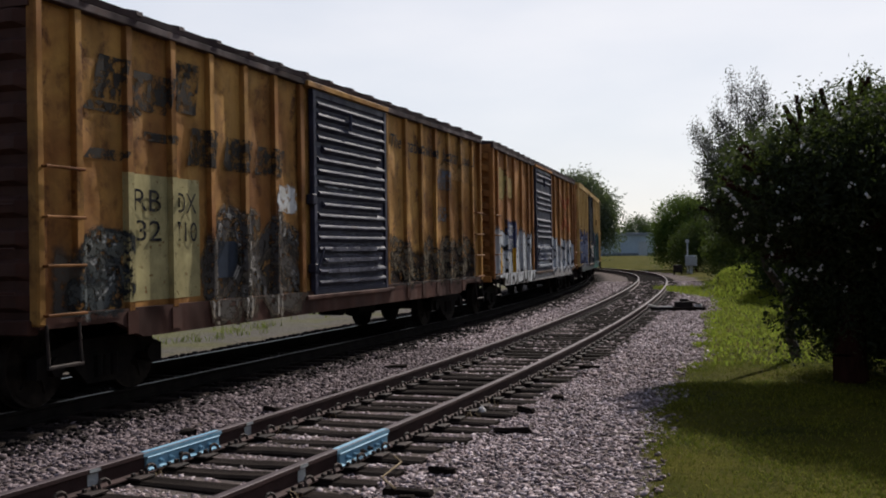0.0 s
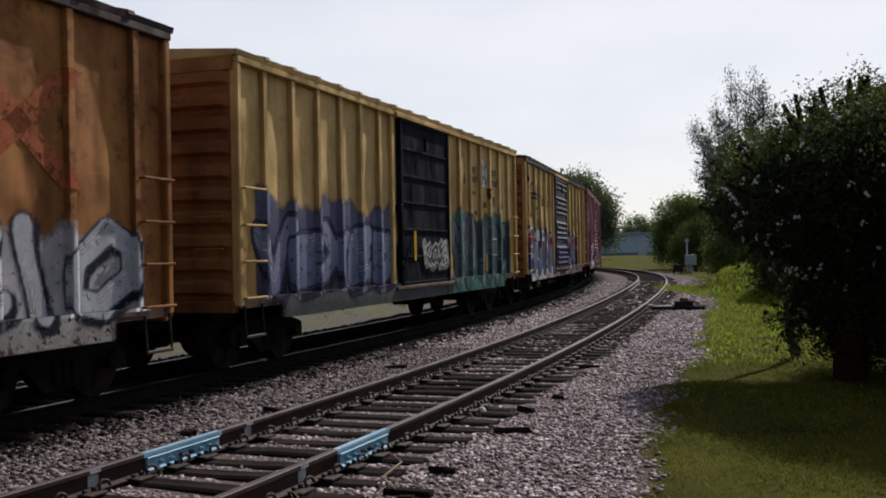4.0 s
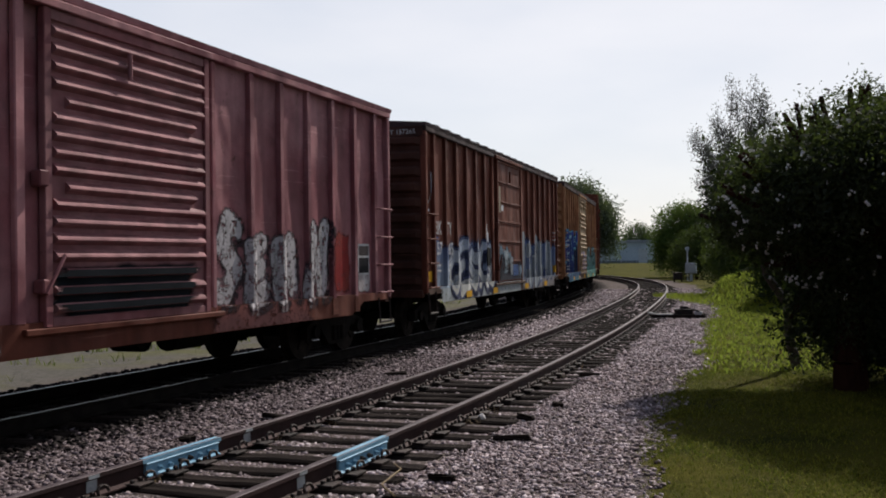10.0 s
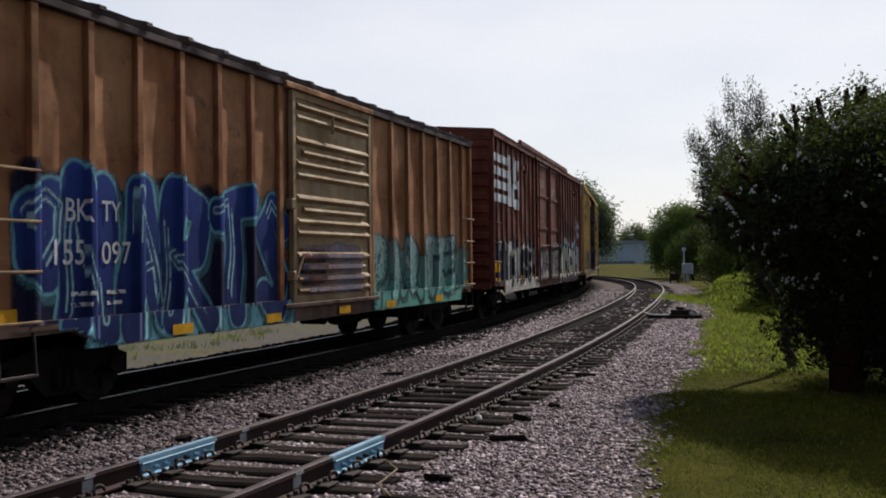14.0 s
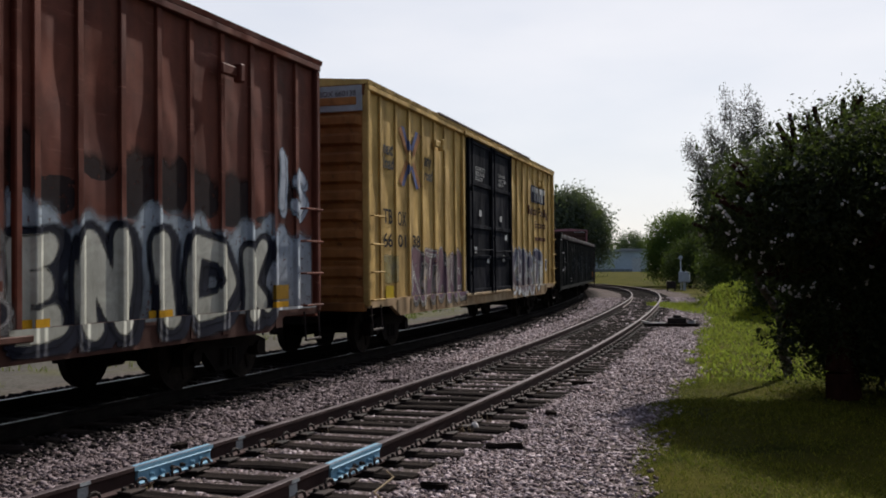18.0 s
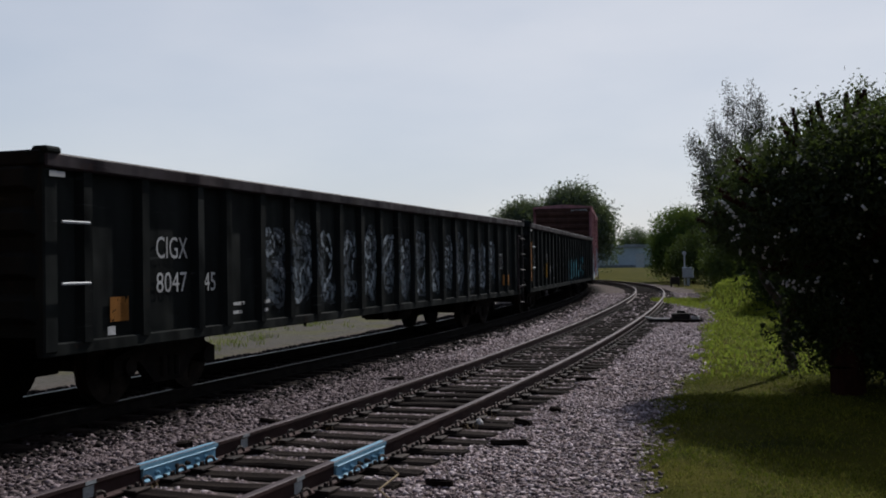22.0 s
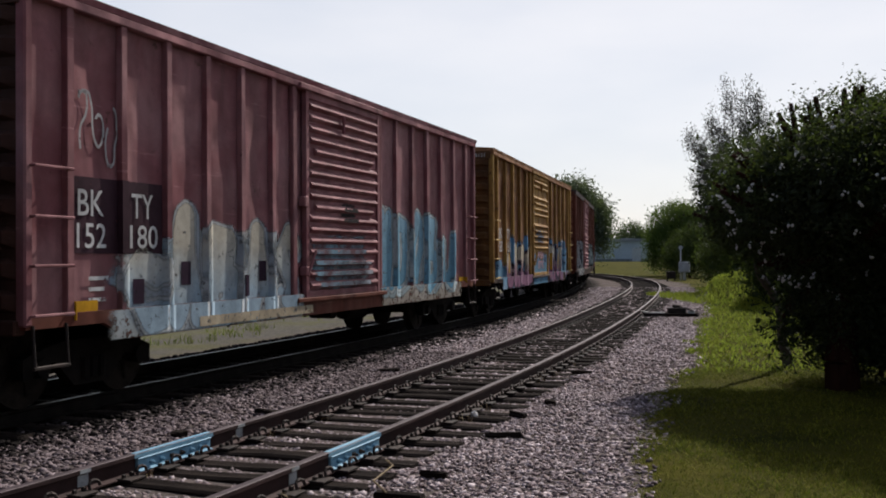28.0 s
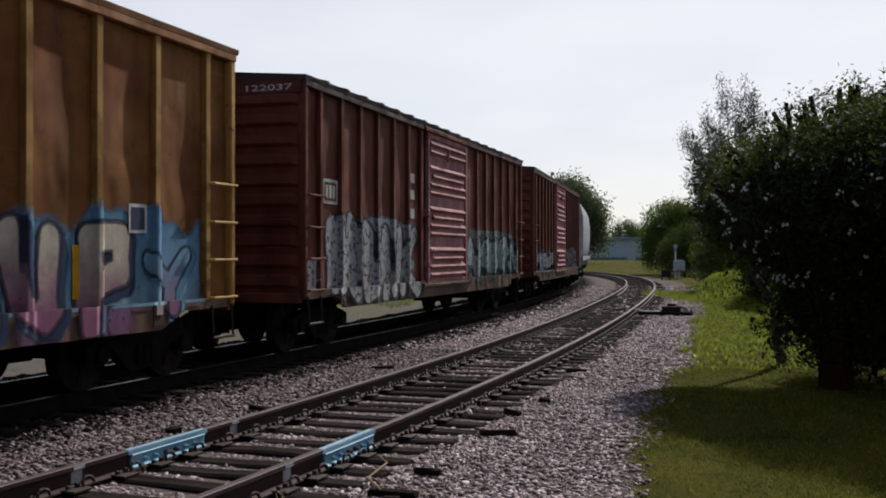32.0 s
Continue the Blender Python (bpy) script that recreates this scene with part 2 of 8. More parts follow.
# ---- helpers for meshes ----
def mesh_ob(name, verts, faces, material, parent=None, smooth=False):
    me = bpy.data.meshes.new(name)
    me.from_pydata([tuple(v) for v in verts], [], faces)
    me.materials.append(material)
    if smooth:
        me.polygons.foreach_set("use_smooth", [True] * len(me.polygons))
    me.update()
    ob = new(name, me)
    if parent:
        ob.parent = parent
    return ob


def part(name, bm, material, parent=None, label="", smooth=False):
    """Link a bmesh as one mesh object under a thing or a part."""
    me = bpy.data.meshes.new(name)
    bm.to_mesh(me)
    bm.free()
    me.materials.append(material)
    if smooth:
        me.polygons.foreach_set("use_smooth", [True] * len(me.polygons))
    ob = new(name, me)
    if parent:
        ob.parent = parent
    if label:
        ob["label"] = label
    return ob


def share(ob, x=0, y=0, z=0, rz=0, parent=None):
    """Another object on the same mesh, for pieces that are alike."""
    o = new(ob.name.split(".")[0], ob.data)
    o.matrix_basis = pose(x, y, z, 0, 0, rz)
    o.parent = parent or ob.parent
    return o


def boxes(*items, bevel=0.0):
    """A bmesh of boxes (x0, x1, y0, y1, z0, z1), with softened edges where bevel is given."""
    bm = bmesh.new()
    for x0, x1, y0, y1, z0, z1 in items:
        m = Matrix.Translation(((x0 + x1) / 2, (y0 + y1) / 2, (z0 + z1) / 2)) @ Matrix.Diagonal((x1 - x0, y1 - y0, z1 - z0, 1))
        bmesh.ops.create_cube(bm, size=1, matrix=m)
    if bevel:
        bmesh.ops.bevel(bm, geom=bm.edges[:], offset=bevel, segments=1, affect="EDGES")
    return bm


def prism(bm, outline, a, b, axis="y"):
    """Extrude a closed outline between a and b along an axis; the outline's pairs are the two other axes in order."""
    def at(p, d):
        return {"x": (d, p[0], p[1]), "y": (p[0], d, p[1]), "z": (p[0], p[1], d)}[axis]
    va, vb = [bm.verts.new(at(p, a)) for p in outline], [bm.verts.new(at(p, b)) for p in outline]
    bm.faces.new(va), bm.faces.new(vb[::-1])
    for i in range(len(outline)):
        j = (i + 1) % len(outline)
        bm.faces.new((va[j], va[i], vb[i], vb[j]))
    bmesh.ops.recalc_face_normals(bm, faces=bm.faces[:])
    return bm


def rod(bm, a, b, radius, seg=6, taper=1.0):
    """A round bar from a to b."""
    a, b = Vector(a), Vector(b)
    m = Matrix.Translation((a + b) / 2) @ (b - a).to_track_quat("Z", "Y").to_matrix().to_4x4()
    bmesh.ops.create_cone(bm, cap_ends=True, segments=seg, radius1=radius, radius2=radius * taper, depth=(b - a).length, matrix=m)
    return bm


def sweep(line, profile, s0, s1, step=0.5, closed=True):
    """Verts and faces of a profile (offset to the right, height) carried along a track."""
    ss = np.arange(s0, s1 + 1e-6, step)
    n, verts, faces = len(profile), [], []
    for s in ss:
        x, y, th = on_line(line, s)
        verts += [(x + o * math.cos(th), y - o * math.sin(th), z) for o, z in profile]
    for i in range(len(ss) - 1):
        for j in range(n if closed else n - 1):
            k = (j + 1) % n
            faces.append((i * n + j, i * n + k, (i + 1) * n + k, (i + 1) * n + j))
    return verts, faces


def bulk(name, verts, faces, material, parent=None, smooth=False):
    """A large mesh straight from arrays; all faces have the same number of corners."""
    verts, faces = np.asarray(verts, np.float32), np.asarray(faces, np.int32)
    me = bpy.data.meshes.new(name)
    n = faces.shape[1]
    me.vertices.add(len(verts)), me.loops.add(faces.size), me.polygons.add(len(faces))
    me.vertices.foreach_set("co", verts.ravel())
    me.loops.foreach_set("vertex_index", faces.ravel())
    me.polygons.foreach_set("loop_start", np.arange(0, faces.size, n, dtype=np.int32))
    me.polygons.foreach_set("loop_total", np.full(len(faces), n, np.int32))
    if smooth:
        me.polygons.foreach_set("use_smooth", np.ones(len(faces), bool))
    me.materials.append(material)
    me.update(calc_edges=True)
    ob = new(name, me)
    if parent:
        ob.parent = parent
    return ob


# ---- ground ----
def smooth_step(v, a, b):
    t = np.clip((v - a) / (b - a), 0, 1)
    return t * t * (3 - 2 * t)


def wobble(x, y, scale, seed=0.0):
    return np.array([noise.noise(Vector((px * scale + seed, py * scale - seed, seed))) for px, py in zip(np.ravel(x), np.ravel(y))])


def ground_form(x, y):
    """Height of the ground, and how much of it is grass, at plan points."""
    x, y = np.ravel(x).astype(float), np.ravel(y).astype(float)
    ds, dm = away(SIDING, x, y, -40, 170), away(MAIN, x, y, -150, 330)
    w = wobble(x, y, 0.35, 3.1)
    bank = 2.7 + 0.75 * np.exp(-np.clip(y - 7, 0, 60) / 3.0) + 0.3 * np.exp(-((y - 17) / 1.5) ** 2) + 0.2 * w + 0.3 * wobble(x, y, 1.3, 8.0)
    right = smooth_step(ds, bank - 0.25, bank + 0.45)
    left = smooth_step(-dm, 3.4 + 0.5 * w, 5.2 + 0.8 * w)
    far = smooth_step(np.hypot(x, y), 105, 120) * (abs(dm) > 3.0) * (abs(ds) > 2.4)
    grass = np.maximum(np.maximum(right, 0.36 * left), 0.8 * far)
    z = np.full(len(x), -0.215)
    z += 0.02 * wobble(x, y, 0.9, 5.0)
    z -= 0.16 * smooth_step(-dm, 2.0, 3.6)
    z += right * (0.05 + 0.05 * w) + 1.05 * right * np.exp(-((x - 11.6) / 1.3) ** 2 - ((y - 38.0) / 5.0) ** 2)
    return z, grass


def axis_steps(lo, hi, step, reach):
    fine = np.arange(lo, hi + 1e-6, step)
    out, d = [], step
    v = 0.0
    while v < reach:
        d *= 1.22
        v += d
        out.append(v)
    out = np.array(out)
    return np.r_[lo - out[::-1], fine, hi + out]


GX, GY = axis_steps(-34, 30, 0.45, 3500), axis_steps(-14, 112, 0.45, 3500)
gx, gy = np.meshgrid(GX, GY)
gz, ggrass = ground_form(gx, gy)
nx, ny = len(GX), len(GY)
gi = np.arange(nx * ny).reshape(ny, nx)
gfaces = np.stack([gi[:-1, :-1], gi[:-1, 1:], gi[1:, 1:], gi[1:, :-1]], -1).reshape(-1, 4)


def ground_material():
    m = Nodes("gravel_and_grass_ground")
    co = m.coords()
    grass = m.n("Attribute")
    grass.attribute_name = "grass"
    n1, n2, n3 = m.noise(co, 0.5, 6), m.noise(co, 9.0, 6), m.noise(co, 30.0, 4)
    gravel = m.mix(m.ramp(n2, (0.3, 0.0), (0.7, 1.0)), (0.075, 0.06, 0.056), (0.165, 0.135, 0.13))
    gravel = m.mix(m.ramp(n1, (0.4, 0.0), (0.7, 0.6)), gravel, (0.099, 0.0858, 0.066))
    green = m.mix(m.ramp(n1, (0.35, 0.0), (0.65, 1.0)), (0.024, 0.029, 0.004), (0.085, 0.078, 0.01))
    green = m.mix(m.ramp(n2, (0.45, 0.0), (0.75, 0.55)), green, (0.075, 0.058, 0.018))
    edge = m.sum(grass.outputs["Fac"], m.sum(m.sum(n2, 0.5, "SUBTRACT"), 0.9), "ADD")
    colour = m.mix(m.ramp(edge, (0.4, 0.0), (0.6, 1.0)), gravel, green)
    field = m.n("Attribute")
    field.attribute_name = "field"
    dirt = m.mix(m.ramp(n2, (0.3, 0.0), (0.7, 1.0)), (0.075, 0.069, 0.06), (0.14, 0.13, 0.113))
    dirt = m.mix(m.ramp(n1, (0.46, 0.0), (0.62, 0.6)), dirt, (0.12, 0.12, 0.04))
    colour = m.mix(field.outputs["Fac"], colour, dirt)
    # track bed darkened in colour: grease and the train's shade together
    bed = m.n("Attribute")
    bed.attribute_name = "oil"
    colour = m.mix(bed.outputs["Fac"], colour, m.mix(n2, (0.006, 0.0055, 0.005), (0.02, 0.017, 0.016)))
    colour = m.mix(0.6, colour, m.ramp(n3, (0.3, 0.45), (0.7, 1.0)), "MULTIPLY")
    m.bump(m.sum(n2, n3, "ADD"), 0.8, 0.04)
    return m.done(colour, 0.95, shine=0.02)


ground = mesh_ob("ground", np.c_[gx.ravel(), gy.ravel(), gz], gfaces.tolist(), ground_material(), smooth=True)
ground.data.attributes.new("grass", "FLOAT", "POINT").data.foreach_set("value", ggrass.astype(np.float32))
oil = 1 - smooth_step(abs(away(MAIN, gx, gy, -150, 330)), 1.6, 2.05)      # greasy main-line track bed, near-black to take in the train's shade
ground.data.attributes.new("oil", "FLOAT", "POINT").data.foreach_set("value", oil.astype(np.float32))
field = smooth_step(-away(MAIN, gx, gy, -150, 330), 2.6, 4.2) * (np.hypot(gx.ravel(), gy.ravel()) < 130)
ground.data.attributes.new("field", "FLOAT", "POINT").data.foreach_set("value", field.astype(np.float32))
tagged(ground, "flat ground of grey ballast, dry earth and mown grass", "ground", kind="structure")

# ---- tracks ----
RAIL = [(-0.036, 0.0), (-0.037, -0.03), (-0.011, -0.045), (-0.01, -0.14), (-0.07, -0.158), (-0.07, -0.17), (0.07, -0.17), (0.07, -0.158), (0.01, -0.14), (0.011, -0.045), (0.037, -0.03), (0.036, 0.0)]
HEAD = [(-0.036, 0.0), (-0.03, 0.004), (0.03, 0.004), (0.036, 0.0)]


def lay_track(name, label, line, s0, s1, head, step=0.5, steel=None):
    track = tagged(new(name), label, "railway track", kind="structure")
    for side in (-0.7525, 0.7525):
        v, f = sweep(line, [(side + o, z - 0.004) for o, z in RAIL], s0, s1, step)
        rail = mesh_ob("rail", v, f, steel or M_RAIL, track)
        v, f = sweep(line, [(side + o, z - 0.003) for o, z in HEAD], s0, s1, step, closed=False)
        mesh_ob("rail_head", v, f, head, rail)["label"] = "worn top of the rail head"
    return track


siding = lay_track("railway_siding", "rusty side track on dark wooden ties in ballast", SIDING, -12, 130, M_RAIL_TOP)
# black rail sides carry the shade under the train in their colour
main_track = lay_track("railway_main_track", "main track with bright worn rails in the shade of the train", MAIN, -150, 330, M_RAIL_BRIGHT, steel=M_BLACK)

# a plain unseen wall added behind the camera closes the place and cuts sky light
wall_back = part("wall_back", boxes((-34, 40, -9.3, -9.0, -0.4, 8.5)), mottled("grey_brown_wall", (0.16, 0.14, 0.12), (0.11, 0.1, 0.09), 1, 20))
tagged(wall_back, "plain grey-brown wall, added unseen to hold back sky light", "wall", kind="structure")


# ---- train: paints ----
PACE = (7.19126, -2.05387, 0.49254, 0.47571)


def run(t):
    """How far the train has come at t seconds, from the middle of the clip."""
    k = (t - 16) / 16
    return PACE[0] * 16 * k + PACE[1] * k ** 2 + PACE[2] * k ** 3 + PACE[3] * k ** 4


def car_pose(at, bogies):
    """Pose of a car whose middle is at arc length at, on bogie centres that far apart. Its x points back along the train."""
    ax, ay, _ = on_line(MAIN, at - bogies / 2)
    bx, by, _ = on_line(MAIN, at + bogies / 2)
    return pose((ax + bx) / 2, (ay + by) / 2, 0, 0, 0, math.degrees(math.atan2(by - ay, bx - ax)))


SPRAYS = {}


def spray(rgb, rgb2=None, wear=0.35, fade=()):
    """Weathered spray paint or stencil paint, worn through in small patches to what lies under it. fade: heights between which it turns from rgb2 to rgb."""
    rgb, rgb2 = tuple(min(0.85, 0.9 * c) for c in rgb), rgb2 and tuple(min(0.85, 0.9 * c) for c in rgb2)
    key = (rgb, rgb2, wear, fade)
    if key not in SPRAYS:
        m = Nodes("spray_paint")
        co = m.coords()
        n = m.noise(co, 1.6, 4)
        if fade:
            z = m.n("SeparateXYZ", {0: co}).outputs["Z"]
            z = m.sum(z, m.sum(m.sum(n, 0.5, "SUBTRACT"), 0.9), "ADD")
            n = m.n("MapRange", {"Value": z, "From Min": fade[1], "From Max": fade[0]}).outputs[0]
            colour = m.mix(n, rgb, rgb2)
        else:
            colour = m.mix(m.ramp(n, (0.38, 0.0), (0.62, 1.0)), rgb, rgb2 or tuple(c * 0.75 for c in rgb))
        grime = m.noise(m.coords((1, 1, 0.2)), 4.0, 4)
        colour = m.mix(0.6, colour, m.ramp(grime, (0.3, 0.6), (0.65, 1.0)), "MULTIPLY")
        colour = m.mix(0.7, colour, m.ramp(m.noise(co, 3.6, 7, 0.72, 0.6), (0.3, 0.62), (0.5, 1.0), (0.72, 1.35)), "MULTIPLY")
        fine = m.noise(co, 11.0, 8, 0.7)
        worn = m.ramp(fine, (wear - 0.02, 0.0), (wear + 0.06, 1.0))
        cover = m.n("Attribute")
        cover.attribute_name = "cover"
        edge = m.n("MapRange", {"Value": m.sum(cover.outputs["Fac"], m.sum(m.sum(fine, 0.5, "SUBTRACT"), 0.7), "ADD"), "From Min": 0.1, "From Max": 0.75}).outputs[0]
        m.put(m.out.inputs["Alpha"], m.sum(worn, edge))
        SPRAYS[key] = m.done(colour, 0.7, shine=0.06)
    return SPRAYS[key]


WHITE, CREAM, GREY, SILVER, BLACKP = (0.62, 0.62, 0.62), (0.55, 0.5, 0.4), (0.36, 0.37, 0.4), (0.45, 0.47, 0.5), (0.015, 0.015, 0.018)
NAVY, BLUE, SKYB, TEAL, MINT = (0.02, 0.025, 0.09), (0.03, 0.07, 0.28), (0.2, 0.38, 0.58), (0.06, 0.3, 0.32), (0.15, 0.38, 0.3)
RED, PINK, PURPLE, PLUM, YEL, ORANGE = (0.28, 0.03, 0.03), (0.42, 0.2, 0.24), (0.16, 0.09, 0.22), (0.13, 0.06, 0.08), (0.62, 0.33, 0.02), (0.5, 0.2, 0.04)

# ---- train: marks on the car sides ----
DOOR_RIBS = [1.2 + 0.18125 * i for i in range(17) if i % 5 != 4]
LETTERS = {}


def letters(text, fat=0.0):
    """Outline mesh of a text in the built-in font, scaled to a unit box: verts (u, v) and faces."""
    if (text, fat) not in LETTERS:
        cu = bpy.data.curves.new("text", "FONT")
        cu.body, cu.resolution_u, cu.offset, cu.fill_mode = text, 3, fat, "FRONT"
        cu.space_line = 0.9
        ob = bpy.data.objects.new("text", cu)
        me = bpy.data.meshes.new_from_object(ob)
        v = np.array([q.co[:2] for q in me.vertices]).reshape(-1, 2)
        lo, hi = v.min(0), v.max(0)
        LETTERS[text, fat] = ((v - lo) / np.maximum(hi - lo, 1e-6), [tuple(p.vertices) for p in me.polygons])
        bpy.data.objects.remove(ob)
        bpy.data.meshes.remove(me)
    return LETTERS[text, fat]


def cloud(seed, n=56, rough=0.16, flat=0.25):
    """A sprayed patch with an uneven outline, in a unit box."""
    rnd = random.Random(seed)
    ph = [rnd.uniform(0, 6.28) for _ in range(5)]
    pts = []
    for i in range(n):
        a = 2 * math.pi * i / n
        c, s = math.cos(a), math.sin(a)
        box = 1 / max(abs(c), abs(s))
        r = flat * 1.0 + (1 - flat) * box
        r *= 1 - rough * (0.5 + 0.22 * math.sin(3 * a + ph[0]) + 0.2 * math.sin(7 * a + ph[1]) + 0.16 * math.sin(13 * a + ph[2]) + 0.12 * math.sin(21 * a + ph[3]))
        pts.append((0.5 + 0.5 * r * c, 0.5 + 0.5 * r * s))
    inner = [(0.5 + 0.84 * (x - 0.5), 0.5 + 0.8 * (y - 0.5)) for x, y in pts]
    faces = [(0, 1 + i, 1 + (i + 1) % n) for i in range(n)] + [(1 + i, 1 + n + i, 1 + n + (i + 1) % n, 1 + (i + 1) % n) for i in range(n)]
    return np.array([(0.5, 0.5)] + inner + pts), faces, [1.0] * (n + 1) + [0.0] * n


def strokes(seed, n=3, width=0.05):
    """A handwritten scribble of thin bands, in a unit box."""
    rnd = random.Random(seed)
    verts, faces = [], []
    for k in range(n):
        x, y = (k + rnd.uniform(0.1, 0.4)) / n, rnd.uniform(0.1, 0.9)
        a, path = rnd.uniform(0, 6.28), []
        turn = rnd.choice((-1, 1)) * rnd.uniform(0.3, 0.7)
        for i in range(26):
            path.append((x, y))
            a += turn + rnd.uniform(-0.25, 0.25)
            if rnd.random() < 0.12:
                turn = -turn
            x += 0.05 * math.cos(a) * 1.3 / n * 2
            y += 0.09 * math.sin(a)
            x, y = min(max(x, 0.0), 1.0), min(max(y, 0.0), 1.0)
        for (ax, ay), (bx, by) in zip(path, path[1:]):
            d = math.hypot(bx - ax, by - ay) or 1
            px, py = -(by - ay) / d * width / 2, (bx - ax) / d * width / 2
            i = len(verts)
            verts += [(ax - px, ay - py), (ax + px, ay + py), (bx + px, by + py), (bx - px, by - py)]
            faces.append((i, i + 1, i + 2, i + 3))
    return np.array(verts), faces


def mark(name, shape, box, material, car, posts=(), depth=0, slant=0.0, sheet=None, proud=None, half=0.056, bands=()):
    """Lay a flat shape on the near side of a car, over the sheet and over the faces of its posts, like paint."""
    v, faces, *cover = shape
    u0, u1, z0, z1 = box
    bm = bmesh.new()
    layer = bm.verts.layers.float.new("cover")
    vs = [bm.verts.new((u0 + p[0] * (u1 - u0) + slant * p[1], 0, z0 + p[1] * (z1 - z0))) for p in v]
    for i, q in enumerate(vs):
        q[layer] = cover[0][i] if cover else 1.0
    for f in faces:
        try:
            bm.faces.new([vs[i] for i in f])
        except ValueError:
            pass
    lift = 0.004 + 0.0035 * depth
    y0, y1 = -(sheet or car["sheet"]) - lift, -(proud or car["proud"]) - lift
    half += 0.0012 * depth
    for p in posts:
        if u0 - abs(slant) - half < p < u1 + abs(slant) + half:
            for e in (p - half, p + half):
                bmesh.ops.bisect_plane(bm, geom=bm.verts[:] + bm.edges[:] + bm.faces[:], plane_co=(e, 0, 0), plane_no=(1, 0, 0), dist=1e-5)
            on = [f for f in bm.faces if abs(f.calc_center_median().x - p) < half and abs(f.normal.x) < 0.5]
            if on:
                got = bmesh.ops.extrude_face_region(bm, geom=on)["geom"]
                for q in got:
                    if isinstance(q, bmesh.types.BMVert):
                        q.co.y = 1.0
                # keep the flanks of the post, drop the other edges of the raised piece
                drop = []
                for f in bm.faces:
                    ys = [q.co.y for q in f.verts]
                    if max(ys) - min(ys) > 0.5 and max(q.co.x for q in f.verts) - min(q.co.x for q in f.verts) > 1e-4:
                        drop.append(f)
                bmesh.ops.delete(bm, geom=drop, context="FACES")
    for z in bands:
        for e in (z - 0.045, z + 0.03):
            bmesh.ops.bisect_plane(bm, geom=bm.verts[:] + bm.edges[:] + bm.faces[:], plane_co=(0, 0, e), plane_no=(0, 0, 1), dist=1e-5)
        on = [f for f in bm.faces if z - 0.045 < f.calc_center_median().z < z + 0.03]
        if on:
            for q in bmesh.ops.split(bm, geom=on)["geom"]:
                if isinstance(q, bmesh.types.BMVert):
                    q.co.y = 1.0
    for q in bm.verts:
        q.co.y = y1 if q.co.y > 0.5 else y0
    ob = part(name, bm, material, car)
    if name == "scribble" or bands:
        ob["kind"] = "stuff"
    return ob


def lettering(car, items, colour, posts, name="lettering", fat=0.0, depth=6, wear=0.3, slant=0.0, **kw):
    for text, *box in items:
        mark(name, letters(text, fat), box, spray(colour, None, wear), car, posts, depth, slant, **kw)


SKELETON = {"A": "0,0 .45,1 .9,0|.2,.38 .72,.38", "B": "0,0 0,1 .7,.85 .6,.55 .1,.5 .85,.35 .8,.05 0,0", "C": ".9,.9 .4,1 0,.5 .4,0 .95,.15", "D": "0,0 0,1 .7,.9 .95,.5 .7,.1 0,0", "E": ".85,1 .05,.95 0,0 .9,.05|.1,.5 .7,.55", "F": ".9,1 .05,.95 0,0|.1,.5 .7,.55", "G": ".9,.9 .4,1 0,.5 .4,0 .9,.15 .9,.45 .55,.45", "H": "0,1 .05,0|.9,1 .85,0|.05,.5 .85,.5", "I": ".4,1 .5,0", "K": "0,1 .05,0|.9,1 .15,.45 .95,0", "L": ".1,1 0,0 .9,.08", "M": "0,0 .1,1 .45,.4 .8,1 .95,0", "N": "0,0 .05,1 .85,0 .9,1", "O": ".45,1 0,.6 .1,.1 .55,0 .95,.45 .85,.9 .45,1", "P": "0,0 0,1 .8,.9 .75,.5 .1,.42", "J": ".2,1 .8,1 .75,.1 .3,0 0,.2", "R": "0,0 0,1 .75,.9 .7,.55 .1,.45 .9,0", "S": ".9,.85 .4,1 .05,.75 .45,.52 .9,.3 .5,0 0,.12", "T": "0,.95 1,1|.5,.95 .45,0", "U": "0,1 .1,.15 .5,0 .85,.2 .9,1", "V": "0,1 .45,0 .95,1", "W": "0,1 .2,0 .5,.6 .75,0 1,1", "X": "0,0 .95,1|.05,1 .9,0", "Y": "0,1 .5,.5 1,1|.5,.5 .4,0", "Z": "0,.95 .9,1 .1,.05 .95,0"}


def far_from(px, pz, lines):
    """Distance of points from a set of broken lines."""
    best = np.full(px.shape, 9.0)
    for line in lines:
        for (ax, az), (bx, bz) in zip(line, line[1:]):
            dx, dz = bx - ax, bz - az
            t = np.clip(((px - ax) * dx + (pz - az) * dz) / max(dx * dx + dz * dz, 1e-9), 0, 1)
            best = np.minimum(best, np.hypot(px - ax - t * dx, pz - az - t * dz))
    return best


